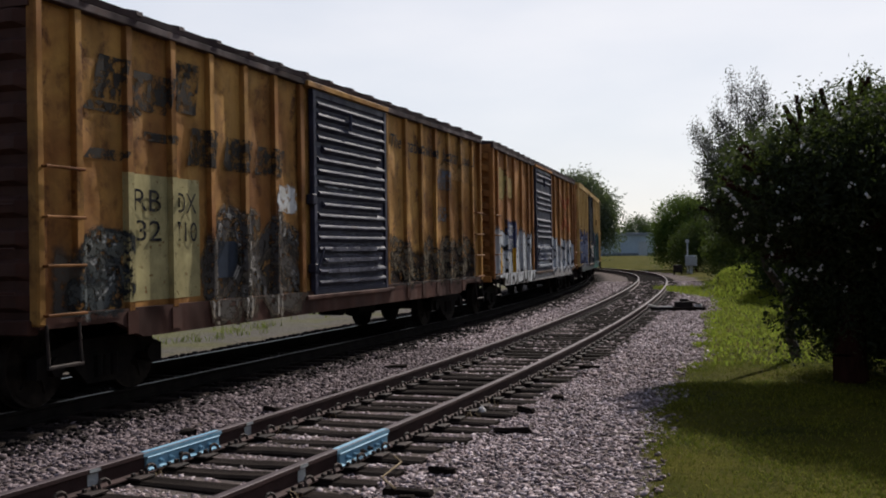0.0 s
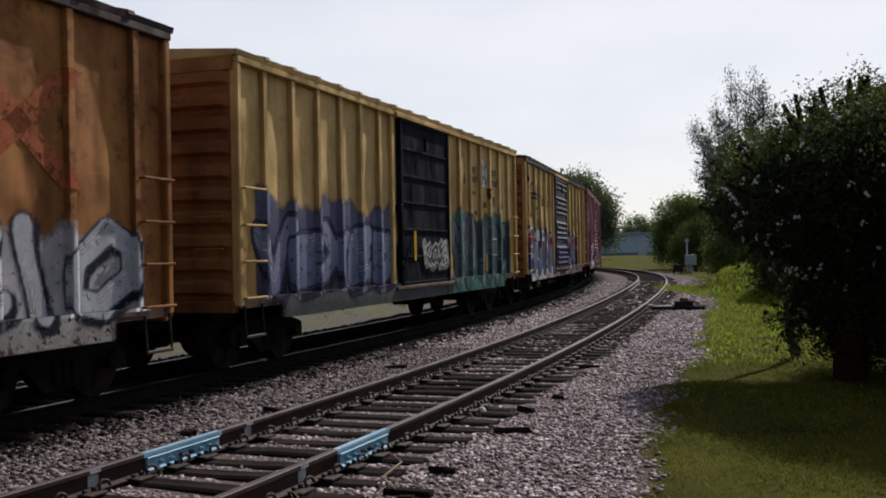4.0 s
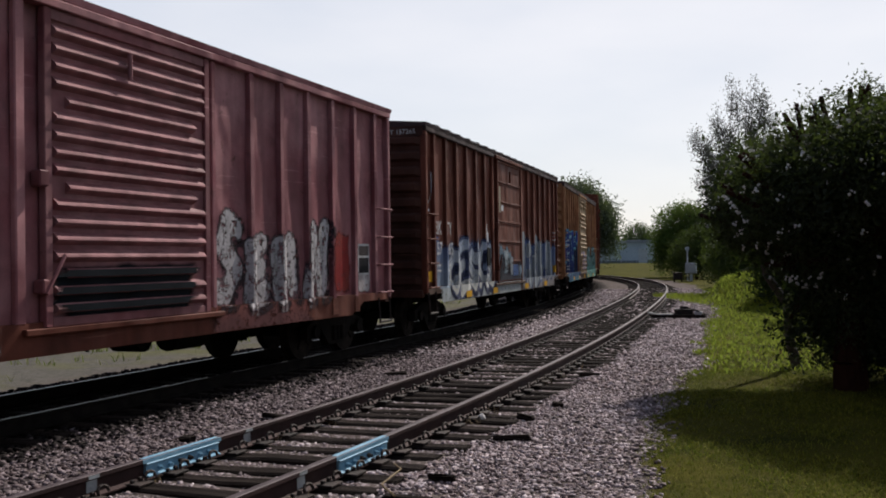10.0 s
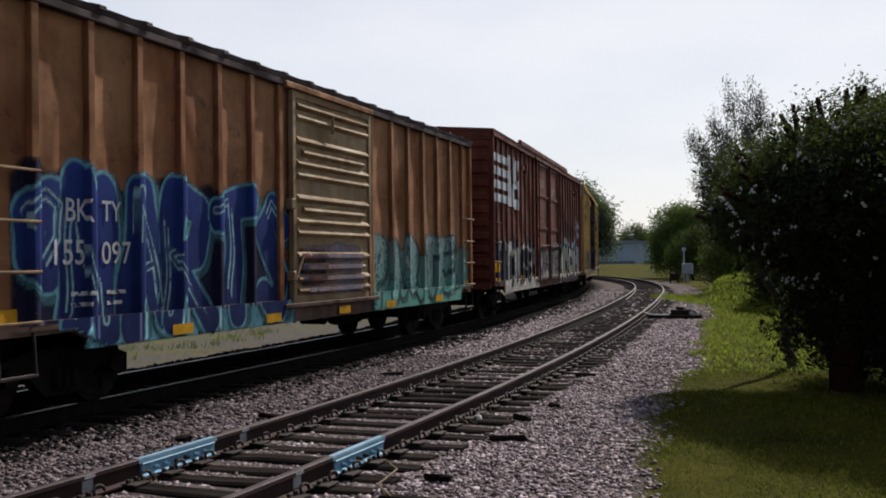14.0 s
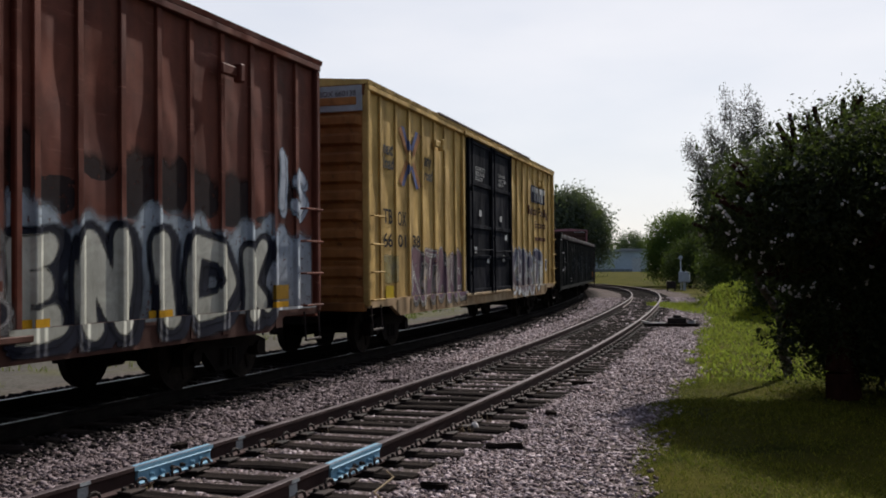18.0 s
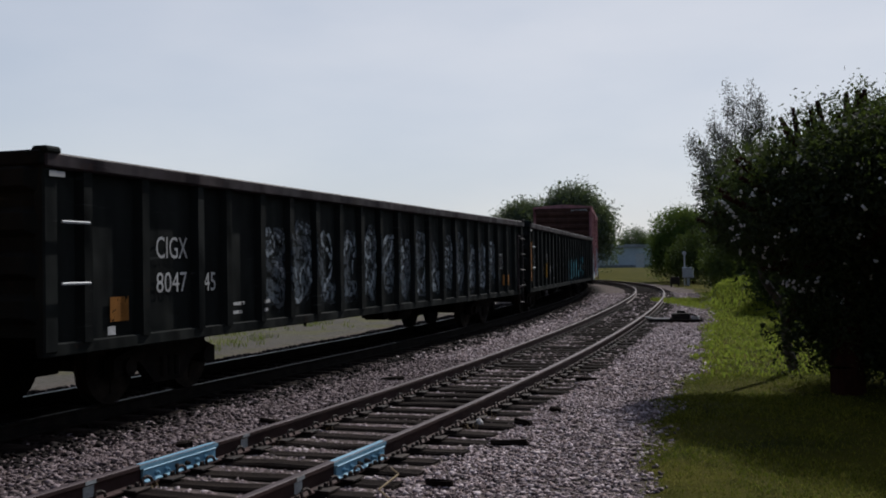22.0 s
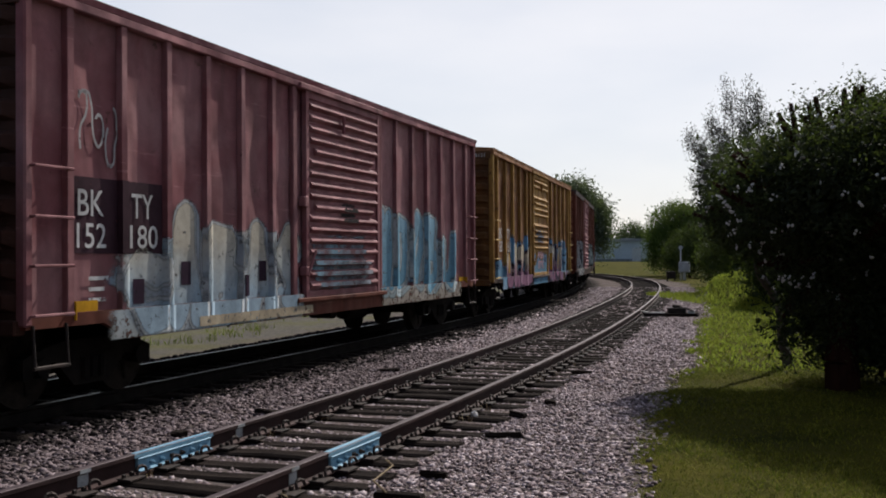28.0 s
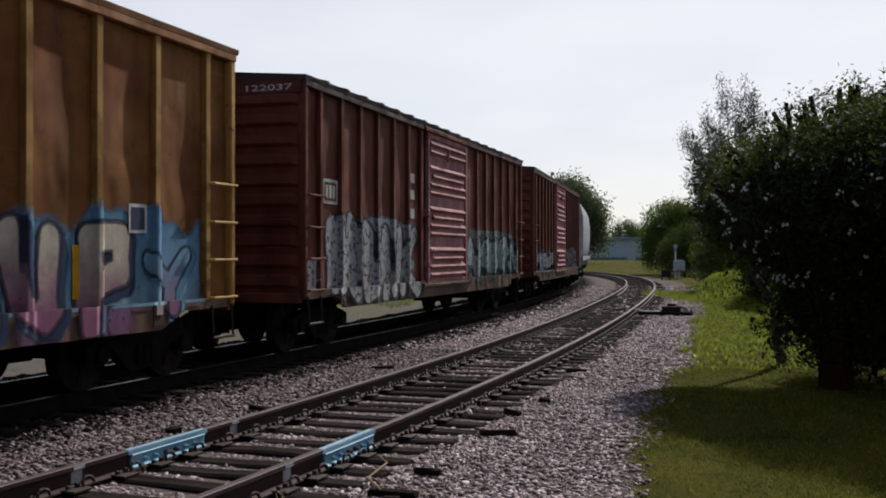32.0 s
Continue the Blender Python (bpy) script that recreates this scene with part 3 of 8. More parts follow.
def paint_field(name, box, field, material, car, posts=(), depth=0, sheet=None, proud=None, half=0.056, bands=(), cell=0.04):
    """Spray paint whose cover varies over a fine grid that follows the sheet, the posts and the door ribs."""
    u0, u1, z0, z1 = box
    lift = 0.004 + 0.0035 * depth
    y0, y1 = -(sheet or car["sheet"]) - lift, -(proud or car["proud"]) - lift
    half += 0.0012 * depth

    def cuts(a, b, raised):
        """Grid lines from a to b with their level, doubled where the level steps."""
        out, at = [], a
        for lo, hi in sorted(raised):
            lo, hi = max(lo, a), min(hi, b)
            if hi <= lo:
                continue
            for p, q, up in ((at, lo, 0), (lo, hi, 1)):
                if q > p:
                    out += [(v, up) for v in np.linspace(p, q, max(2, int((q - p) / cell) + 2))]
            at = hi
        if b > at:
            out += [(v, 0) for v in np.linspace(at, b, max(2, int((b - at) / cell) + 2))]
        return np.array(out)
    over_sill = sheet is None and "half" in car and z0 < 1.06
    cu, cz = cuts(u0, u1, [(p - half, p + half) for p in posts]), cuts(z0, z1, [(z0, 1.062)] if over_sill else [(z - 0.045, z + 0.03) for z in bands])
    gu, gz_ = np.meshgrid(cu[:, 0], cz[:, 0])
    up = np.maximum(*np.meshgrid(cu[:, 1], cz[:, 1]))
    cover = np.clip(field(gu, gz_), 0, 1)
    if over_sill:                       # nothing hangs in the air under the sill
        foot = np.interp(abs(gu), [car["half"] - 1.75, car["half"] - 1.25], [SILL_LOW, 0.92])
        cover = np.where(gz_ > foot + 0.03, cover, 0)
    nz, nu = cover.shape
    ids = np.arange(nz * nu).reshape(nz, nu)
    quads = np.stack([ids[:-1, :-1], ids[:-1, 1:], ids[1:, 1:], ids[1:, :-1]], -1).reshape(-1, 4)
    gap = abs(np.diff(cz[:, 0]))[:, None] + 0 * abs(np.diff(cu[:, 0]))[None]
    keep = (cover.ravel()[quads].max(1) > 0.02) & ~(over_sill & (gap.ravel() < 1e-6))
    quads = quads[keep]
    if not len(quads):
        return None
    used, inv = np.unique(quads, return_inverse=True)
    level = np.where(up.ravel() > 0.5, y1, y0)
    if over_sill:
        sill = np.repeat(cz[:, 1] > 0.5, nu)
        level = np.where(sill, -1.485 - lift, level)
    v = np.stack([gu.ravel(), level, gz_.ravel()], -1)[used]
    ob = bulk(name, v, inv.reshape(-1, 4), material, car)
    ob.data.attributes.new("cover", "FLOAT", "POINT").data.foreach_set("value", cover.ravel()[used].astype(np.float32))
    return ob


def throw_up(car, text, box, fill, edge, posts, fill2=None, depth=1, slant=0.15, wear=0.33, glow=None, fat=1.0, rim=1.0, at=(), turn=(), shiny=True, under=None, **kw):
    """Fat sprayed letters that overlap: a shade behind, an edge, a fill that changes towards the foot, and thin highlights."""
    u0, u1, z0, z1 = box
    rnd, n, h = random.Random(text + str(u0)), len(text), z1 - z0
    w = (u1 - u0) / n
    r = 0.13 * min(1.25 * w, h) * fat
    e = (0.035 + 0.025 * h) * rim
    forms = []
    for i, ch in enumerate(text):
        a = u0 + i * w + r * 0.75
        b = a + max(w * rnd.uniform(0.98, 1.18) - 1.5 * r, 0.12)
        c, d = z0 + r + e + rnd.uniform(0, 0.08) * h, z1 - r - e - rnd.uniform(0, 0.16) * h
        if at:
            a, b, c, d = at[i][0] + r, max(at[i][1] - r, at[i][0] + r + 0.1), at[i][2] + r, at[i][3] - r
        s, k = slant * rnd.uniform(-0.6, 1.0), rnd.uniform(-0.1, 0.1)
        lines = []
        for stroke in SKELETON[ch].split("|"):
            pts = [tuple(float(q) for q in p.split(",")) for p in stroke.split()]
            lines.append([(a + (b - a) * x + s * y, c + (d - c) * y + k * (x - 0.5) * h) for x, y in pts])
        forms.append((lines, r * rnd.uniform(0.85, 1.15)))

    def wavy(x, z):
        return x + 0.035 * np.sin(5.1 * z + 3 * x + u0), z + 0.03 * np.sin(4.3 * x + u0)

    def soft(d, reach):
        return 0.45 + (reach - d) / 0.05

    def shade(x, z):
        x, z = wavy(x - 0.06, z + 0.06)
        return soft(np.min([far_from(x, z, f) - q for f, q in forms], 0), e * 1.7)

    def rim_of(x, z):
        x, z = wavy(x, z)
        return soft(np.min([far_from(x, z, f) - q for f, q in forms], 0), e)

    def inside(x, z):
        x, z = wavy(x, z)
        out = np.full(x.shape, -9.0)
        for f, q in forms:
            d = far_from(x, z, f) - q
            out = np.where(d < e * 0.8, soft(d, 0.0), out)
        return out

    def shine(x, z):
        x, z = wavy(x + 0.3 * r, z - 0.34 * r)
        d = np.min([abs(far_from(x, z, f) - 0.2 * q) for f, q in forms], 0)
        return soft(d, 0.014) * (np.sin(3.7 * x + 2.3 * z + u0 * 3) > 0.1)
    dark = tuple(0.35 * c for c in edge) if sum(edge) > 0.5 else tuple(0.5 * c for c in edge)
    wide = (u0 - 0.35, u1 + 0.45, max(z0 - 0.12, SILL_LOW if not kw.get("sheet") else 1.0), z1 + 0.12)
    kw = dict(kw, posts=posts)
    paint_field("graffiti_shade", wide, shade, spray(under or dark, None, wear + 0.02), car, depth=depth, cell=0.06, **kw)
    paint_field("graffiti_edge", wide, rim_of, spray(edge, None, wear), car, depth=depth + 1, cell=0.045, **kw)
    paint_field("graffiti_fill", wide, inside, spray(fill, fill2 or fill, wear, turn or (round(z0, 2), round(z1, 2))), car, depth=depth + 2, **kw)
    lines = shiny and paint_field("graffiti_shine", wide, shine, spray(glow or tuple(min(1.0, 0.25 + 0.8 * c) for c in (fill if sum(fill) > sum(edge) else edge)), None, wear + 0.04), car, depth=depth + 3, cell=0.025, **kw)
    if lines:
        lines["kind"] = "stuff"


def mist(car, posts, items, depth=0, wear=0.36, **kw):
    """Broad overspray with a ragged, soft edge: (u0, u1, z0, z1, colour, colour at the foot)."""
    for u0, u1, z0, z1, c, c2 in items:
        def field(x, z, b=(u0, u1, z0, z1)):
            n = 0.1 * np.sin(2.3 * x + b[0]) + 0.07 * np.sin(5.9 * x + 2 * z) + 0.05 * np.sin(11 * x - 3 * z)
            top = (b[3] - 0.12 + n - z) / 0.22
            sides = np.minimum(x - b[0], b[1] - x) / 0.12
            return np.minimum(top, sides)
        paint_field("sprayed_band", (u0, u1, z0, z1), field, spray(c, c2, wear, (round(z0, 2), round(z1, 2))), car, posts, depth, cell=0.07, **kw)


def sill_mist(car, items, wear=0.36):
    """Overspray that runs down over the sill."""
    for a, b, c, c2 in items:
        paint_field("sill_overspray", (a, b, SILL_LOW + 0.01, 1.05), lambda x, z, a=a, b=b: np.minimum(x - a, b - x) / 0.25 + 0.12 * np.sin(7 * x), spray(c, c2, wear, (0.8, 1.1)), car, (), 0, sheet=1.483, cell=0.07)


# ---- train: parts ----
def cylinder(bm, r, y0, y1, seg=24, x=0.0, z=0.0, r2=None):
    m = Matrix.Translation((x, (y0 + y1) / 2, z)) @ Matrix.Rotation(radians(90), 4, "X")
    bmesh.ops.create_cone(bm, cap_ends=True, segments=seg, radius1=r, radius2=r2 or r, depth=abs(y1 - y0), matrix=m)
    return bm


PARTS = {}


def kept(key, make):
    """Mesh data built once and shared by parts that are alike."""
    if key not in PARTS:
        bm, material = make()
        me = bpy.data.meshes.new(key if isinstance(key, str) else key[0])
        bm.to_mesh(me)
        bm.free()
        me.materials.append(material)
        PARTS[key] = me
    return PARTS[key]


def add(name, me, parent, m=None, label=""):
    ob = new(name, me)
    ob.parent = parent
    if m is not None:
        ob.matrix_basis = m
    if label:
        ob["label"] = label
    return ob


def wheel_bm():
    bm = cylinder(bmesh.new(), 0.457, -0.065, 0.055, 28)
    cylinder(bm, 0.482, 0.055, 0.085, 28)
    cylinder(bm, 0.36, -0.08, -0.06, 24, r2=0.4)
    cylinder(bm, 0.13, -0.12, -0.07, 14)
    for i in range(5):
        a = i * 2 * math.pi / 5
        rod(bm, (0.1 * math.cos(a), -0.09, 0.1 * math.sin(a)), (0.33 * math.cos(a), -0.085, 0.33 * math.sin(a)), 0.02, 5)
    return bm, M_WHEEL


def side_frame_bm():
    bm = bmesh.new()
    out = [(-1.12, 0.34), (-1.12, 0.56), (-0.95, 0.62), (-0.5, 0.72), (0.5, 0.72), (0.95, 0.62), (1.12, 0.56), (1.12, 0.34), (0.98, 0.34), (0.9, 0.46), (0.62, 0.5), (0.3, 0.2), (-0.3, 0.2), (-0.62, 0.5), (-0.9, 0.46), (-0.98, 0.34)]
    prism(bm, out, -0.07, 0.07)
    for x in (-0.86, 0.86):
        cylinder(bm, 0.11, -0.13, 0.05, 12, x, 0.457)
    for x in (-0.14, 0.0, 0.14):
        rod(bm, (x, -0.08, 0.27), (x, -0.08, 0.52), 0.055, 8)
    return bm, M_BLACK


def bogie(car, x):
    """A two-axle bogie: side frames, bolster, and wheelsets that turn."""
    for y, rz in ((-1.0, 0), (1.0, 180)):
        add("side_frame", kept("side_frame", side_frame_bm), car, pose(x, y, 0, 0, 0, rz))
    add("bolster", kept("bolster", lambda: (boxes((-0.2, 0.2, -1.0, 1.0, 0.38, 0.66), (-0.85, 0.85, -0.62, -0.5, 0.3, 0.42), (-0.85, 0.85, 0.5, 0.62, 0.3, 0.42), bevel=0.02), M_BLACK)), car, pose(x, 0, 0))
    sets = []
    for dx in (-0.86, 0.86):
        axle = add("wheelset", kept("wheelset", lambda: (cylinder(bmesh.new(), 0.08, -1.05, 1.05, 10), M_BLACK)), car, pose(x + dx, 0, 0.457))
        for y, rz in ((-0.7525, 0), (0.7525, 180)):
            add("wheel", kept("wheel", wheel_bm), axle, pose(0, y, 0, 0, 0, rz))
        sets.append((axle, x + dx))
    return sets


def coupler(car, x, way):
    def make():
        bm = boxes((-0.25, 0.3, -0.08, 0.08, 0.78, 0.95), bevel=0.015)
        prism(bm, [(0.28, -0.16), (0.5, -0.12), (0.56, 0.02), (0.46, 0.17), (0.3, 0.1)], 0.72, 1.0, "z")
        rod(bm, (0.1, -0.3, 0.95), (0.42, -0.1, 0.55), 0.022, 6)
        rod(bm, (0.42, -0.1, 0.55), (0.6, 0.0, 0.5), 0.022, 6)
        return bm, M_BLACK
    add("coupler", kept("coupler", make), car, pose(x, 0, 0, 0, 0, 0 if way > 0 else 180))


def ladder(car, u0, u1, y, zs, material, foot=True, stiles=True):
    """Side ladder: two stiles and rungs, and a stirrup step under the sill."""
    if stiles:
        lad = part("ladder", boxes(*[(u - 0.02, u + 0.02, y, y + 0.045, zs[0] - 0.12, zs[-1] + 0.15) for u in (u0, u1)], (u0, u1, y + 0.03, y + 0.04, zs[0] - 0.06, zs[0] - 0.02), (u0, u1, y + 0.03, y + 0.04, zs[-1] + 0.06, zs[-1] + 0.1)), material, car)
        me = kept(("rung", round(u1 - u0, 2), material.name), lambda: (rod(bmesh.new(), (0, 0, 0), (u1 - u0, 0, 0), 0.016, 6), material))
    else:
        lad = car
        me = kept(("ladder_rung", round(u1 - u0, 2), material.name), lambda: (rod(rod(rod(bmesh.new(), (0, 0, 0), (u1 - u0, 0, 0), 0.017, 6), (0.01, 0, 0), (0.01, 0.1, 0), 0.017, 6), (u1 - u0 - 0.01, 0, 0), (u1 - u0 - 0.01, 0.1, 0), 0.017, 6), material))
    for z in zs:
        add("rung" if stiles else "ladder_rung", me, lad, pose(u0, y - 0.045, z))
    if foot:
        bm = bmesh.new()
        for u in (u0 + 0.05, u1 - 0.05):
            rod(bm, (u, y + 0.02, zs[0] - 0.1), (u, y - 0.01, 0.52), 0.018, 6)
        rod(bm, (u0 + 0.03, y - 0.01, 0.52), (u1 - 0.03, y - 0.01, 0.52), 0.022, 6)
        part("stirrup_step", bm, M_IRON, car)


def corrugated_end(half, z0, z1, ribs, depth=0.085):
    """Cross-ribbed end wall; it faces -x."""
    pts, pitch = [], (z1 - z0) / ribs
    for i in range(ribs):
        b = z0 + i * pitch
        pts += [(0, b), (0, b + 0.3 * pitch), (-depth, b + 0.46 * pitch), (-depth, b + 0.84 * pitch)]
    pts.append((0, z1))
    bm = bmesh.new()
    rows = [[bm.verts.new((x * (0.2 if abs(y) == half else 1), y, z)) for y in (-half, -half + 0.12, half - 0.12, half)] for x, z in pts]
    for a, b in zip(rows, rows[1:]):
        for j in range(3):
            bm.faces.new((a[j], a[j + 1], b[j + 1], b[j]))
    bmesh.ops.recalc_face_normals(bm, faces=bm.faces[:])
    return bm


def car_base(name, label, group, length, top, centres, underframe_low=0.62, sheet=1.40, proud=1.49):
    car = tagged(new(name), label, "freight car", group)
    car["sheet"], car["proud"] = sheet, proud
    h = length / 2
    bm = boxes((-h - 0.1, h + 0.1, -0.2, 0.2, underframe_low, 1.0))
    for u in np.arange(-h + 2.6, h - 2.5, 1.55):
        bmesh.ops.create_cube(bm, size=1, matrix=Matrix.Translation((u, 0, 0.9)) @ Matrix.Diagonal((0.1, 2.7, 0.18, 1)))
    part("underframe", bm, M_BLACK, car)
    bm = cylinder(bmesh.new(), 0.17, -0.7, -0.25, 14, 1.2, 0.66)
    rod(bm, (1.9, -0.55, 0.62), (2.7, -0.55, 0.62), 0.19, 12)
    rod(bm, (-2.6, -0.4, 0.68), (3.0, -0.45, 0.7), 0.02, 5)
    rod(bm, (-4.2, -0.75, 0.78), (4.0, -0.72, 0.74), 0.016, 5)
    for u in (-2.4, 0.2, 3.1):
        rod(bm, (u, -0.6, 0.85), (u, -0.6, 0.58), 0.025, 5)
    part("brake_rigging", bm, M_BLACK, car)
    sets = bogie(car, -centres / 2) + bogie(car, centres / 2)
    for way in (-1, 1):
        coupler(car, way * (h + 0.12), way)
    MOVING.append((car, centres, sets))
    return car


MOVING = []
PLACE = {}
SILL_LOW = 0.71


def roof_bm(h, eave, half=1.5, rise=0.16):
    """Low-pitched sheet roof."""
    bm = prism(bmesh.new(), [(-half, eave), (-half - 0.015, eave + 0.075), (0, eave + rise + 0.03), (half + 0.015, eave + 0.075), (half, eave)], -h, h, "x")
    return bm


def roof_ribs(car, roof, h, eave, material, half=1.5, rise=0.16, pitch=0.86):
    out = [(-half - 0.025, eave + 0.05), (-half - 0.02, eave + 0.1), (-half + 0.12, eave + 0.135), (0, eave + rise + 0.07), (half - 0.12, eave + 0.135), (half + 0.02, eave + 0.1), (half + 0.025, eave + 0.05)]
    me = kept(("roof_rib", round(eave, 2), material.name), lambda: (prism(bmesh.new(), out, -0.06, 0.06, "x"), material))
    n = int(2 * h / pitch)
    for i in range(1, n):
        add("roof_rib", me, roof, pose(-h + 2 * h * i / n, 0, 0))


def dented_side(car, h, top, posts, door_span, material, y=1.40):
    """The near side sheet: flat low down and at the posts, sunk and buckled a little between them higher up."""
    us, zs = np.arange(-h, h + 0.01, 2 * h / 160), np.linspace(1.0, top, 24)
    stops = np.array(sorted([-h, h, *door_span, *posts]))
    gu, gz_ = np.meshgrid(us, zs)
    k = np.clip(np.searchsorted(stops, gu) - 1, 0, len(stops) - 2)
    lo, hi = stops[k], stops[k + 1]
    bay = np.sin(np.pi * np.clip((gu - lo) / np.maximum(hi - lo, 0.05), 0, 1)) ** 0.7
    seed = len(MOVING) * 7.7
    buckle = 0.6 + 0.7 * np.sin(1.9 * gz_ + 2.1 * k + seed) + 0.35 * np.sin(4.3 * gz_ + 1.3 * k - seed)
    rise = np.clip((gz_ - 2.2) / 0.5, 0, 1) * np.clip((top - gz_) / 0.15, 0, 1)
    depth = 0.02 * bay * rise * np.clip(buckle, 0, 1.3)
    nz, nu = gu.shape
    front = np.stack([gu, -y + depth, gz_], -1).reshape(-1, 3)
    rear = np.array([(a, -y + 0.05, b) for a, b in ((-h, 1.0), (h, 1.0), (h, top), (-h, top))])
    ids = np.arange(nz * nu).reshape(nz, nu)
    quads = np.stack([ids[:-1, :-1], ids[:-1, 1:], ids[1:, 1:], ids[1:, :-1]], -1).reshape(-1, 4)
    n = nz * nu
    bulk("side", np.concatenate([front, rear]), np.concatenate([quads, [(n + 3, n + 2, n + 1, n)]]), material, car, smooth=True)


def boxcar(at, label, body, posts, door_mat, door="ribs", top=4.53, half_len=7.75, centres=12.4, end_mat=None, roof_mat=None, post_mat=None, door_span=(-1.48, 1.48), ladder_mat=None, end_ribs=10, sill_mat=None, post_w=0.055, eave_ribs=True, ladder_side=(True, True), proud=1.475, rib_gaps=(4, 9, 14)):
    """A steel boxcar with outside posts and a sliding or plug door on the side that faces the siding."""
    car = car_base("boxcar", label, "boxcars of the freight train", 2 * half_len, top, centres, proud=proud)
    PLACE[car.name] = at
    car["half"] = half_len
    end_mat, roof_mat, post_mat, ladder_mat, sill_mat = end_mat or body, roof_mat or body, post_mat or body, ladder_mat or body, sill_mat or P_GRIME
    eave = top - 0.09
    for y, nm in ((-1, "side"), (1, "side")):
        s = 1.40
        if y < 0:
            dented_side(car, half_len - 0.04, eave - 0.05, posts, door_span, body)
        else:
            part(nm, boxes((-half_len + 0.04, half_len - 0.04, s - 0.03, s, 1.0, eave - 0.05)), body, car)
        a, b = sorted((y * 1.36, y * 1.5))
        part("top_chord", boxes((-half_len, half_len, a, b, eave - 0.1, eave), bevel=0.012), roof_mat, car)
        low = SILL_LOW
        out = [(-half_len + 0.02, 1.06), (-half_len + 0.02, 0.92), (-half_len + 1.25, 0.92), (-half_len + 1.75, low), (half_len - 1.75, low), (half_len - 1.25, 0.92), (half_len - 0.02, 0.92), (half_len - 0.02, 1.06)]
        part("side_sill", prism(bmesh.new(), out, *sorted((y * 1.39, y * 1.47))), sill_mat, car)
        tab = kept(("sill_gusset", sill_mat.name), lambda: (boxes((-0.1, 0.1, -1.485, -1.47, 0.76, 1.02)), sill_mat))
        for p in posts:
            if abs(p) < half_len - 1.3:
                add("sill_gusset", tab, car, pose(p, 0, 0, 0, 0, 0 if y < 0 else 180))

    def post():
        bm = prism(bmesh.new(), [(-post_w, -1.398), (-post_w, -proud + 0.008), (-post_w + 0.008, -proud), (post_w - 0.008, -proud), (post_w, -proud + 0.008), (post_w, -1.398)], 1.03, eave - 0.095, "z")
        return bm, post_mat
    me = kept(("side_post", top, post_mat.name, post_w, proud), post)
    for p in posts:
        for rz in (0, 180):
            add("side_post", me, car, pose(p, 0, 0, 0, 0, rz))
    corner = kept(("corner_post", top, post_mat.name), lambda: (boxes((-0.07, 0.05, -1.49, -1.36, 0.95, eave - 0.095), bevel=0.02), post_mat))
    for u in (-half_len + 0.06, half_len - 0.06):
        for rz in (0, 180):
            add("corner_post", corner, car, pose(u, 0, 0, 0, 0, rz))
    roof = part("roof", roof_bm(half_len + 0.04, eave), roof_mat, car)
    if eave_ribs:
        roof_ribs(car, roof, half_len + 0.04, eave, roof_mat)
    for way in (-1, 1):
        e = part("end_wall", corrugated_end(1.37, 1.0, eave - 0.18, end_ribs), end_mat, car)
        e.matrix_basis = pose(way * (half_len - 0.02), 0, 0, 0, 0, 0 if way < 0 else 180)
        out = [(-1.42, eave - 0.2), (1.42, eave - 0.2), (1.42, eave), (0, eave + 0.13), (-1.42, eave)]
        part("end_plate", prism(bmesh.new(), out, *sorted((way * (half_len - 0.03), way * (half_len + 0.035))), "x"), end_mat, car)
        part("end_sill", boxes((*sorted((way * (half_len - 0.1), way * (half_len + 0.06))), -1.4, 1.4, 0.86, 1.02), bevel=0.015), end_mat, car)
    d0, d1 = door_span
    zt, zb = eave - 0.12, 1.0
    part("door_track", boxes((d0 - (d1 - d0) * 0.1, d1 + 0.1, -1.55, -1.40, zt, zt + 0.09), bevel=0.01), post_mat, car)
    part("door_sill", boxes((d0 - 0.35, d1 + 0.35, -1.53, -1.40, zb - 0.07, zb), bevel=0.01), sill_mat, car)
    if door == "ribs":
        dr = part("sliding_door", boxes((d0, d1, -1.47, -1.43, zb, zt), bevel=0.01), door_mat, car)
        for box in ((d0 - 0.05, d0 + 0.06, -1.51, -1.42, zb, zt), (d1 - 0.06, d1 + 0.05, -1.51, -1.42, zb, zt)):
            part("door_stile", boxes(box, bevel=0.01), door_mat, dr)
        for box in ((d0 + 0.06, d1 - 0.06, -1.5, -1.43, zb, zb + 0.1), (d0 + 0.06, d1 - 0.06, -1.5, -1.43, zt - 0.12, zt)):
            part("door_rail", boxes(box, bevel=0.01), door_mat, dr)
        n = 17
        w = d1 - d0 - 0.2
        rib = kept(("door_rib", round(w, 2), door_mat.name), lambda: (prism(bmesh.new(), [(-1.468, -0.07), (-1.525, -0.035), (-1.54, -0.015), (-1.528, 0.008), (-1.468, 0.062)], -w / 2, w / 2, "x"), door_mat))
        for i in range(n):
            z = zb + 0.2 + (zt - zb - 0.42) * i / (n - 1)
            if i in rib_gaps:
                continue
            r = add("door_rib", rib, dr, pose((d0 + d1) / 2, 0, z))
            if i % 5 == 2:
                r.scale = (0.86, 1, 1)
    elif door == "plate":
        dr = part("sliding_door", boxes((d0, d1, -1.48, -1.43, zb, zt), bevel=0.012), door_mat, car)
        for u in (d0, d1):
            part("door_stile", boxes((u - 0.05, u + 0.05, -1.52, -1.42, zb, zt), bevel=0.01), door_mat, dr)
        bar = kept(("door_bar", door_mat.name), lambda: (boxes((d0 + 0.05, d1 - 0.05, -1.505, -1.47, -0.025, 0.025), bevel=0.008), door_mat))
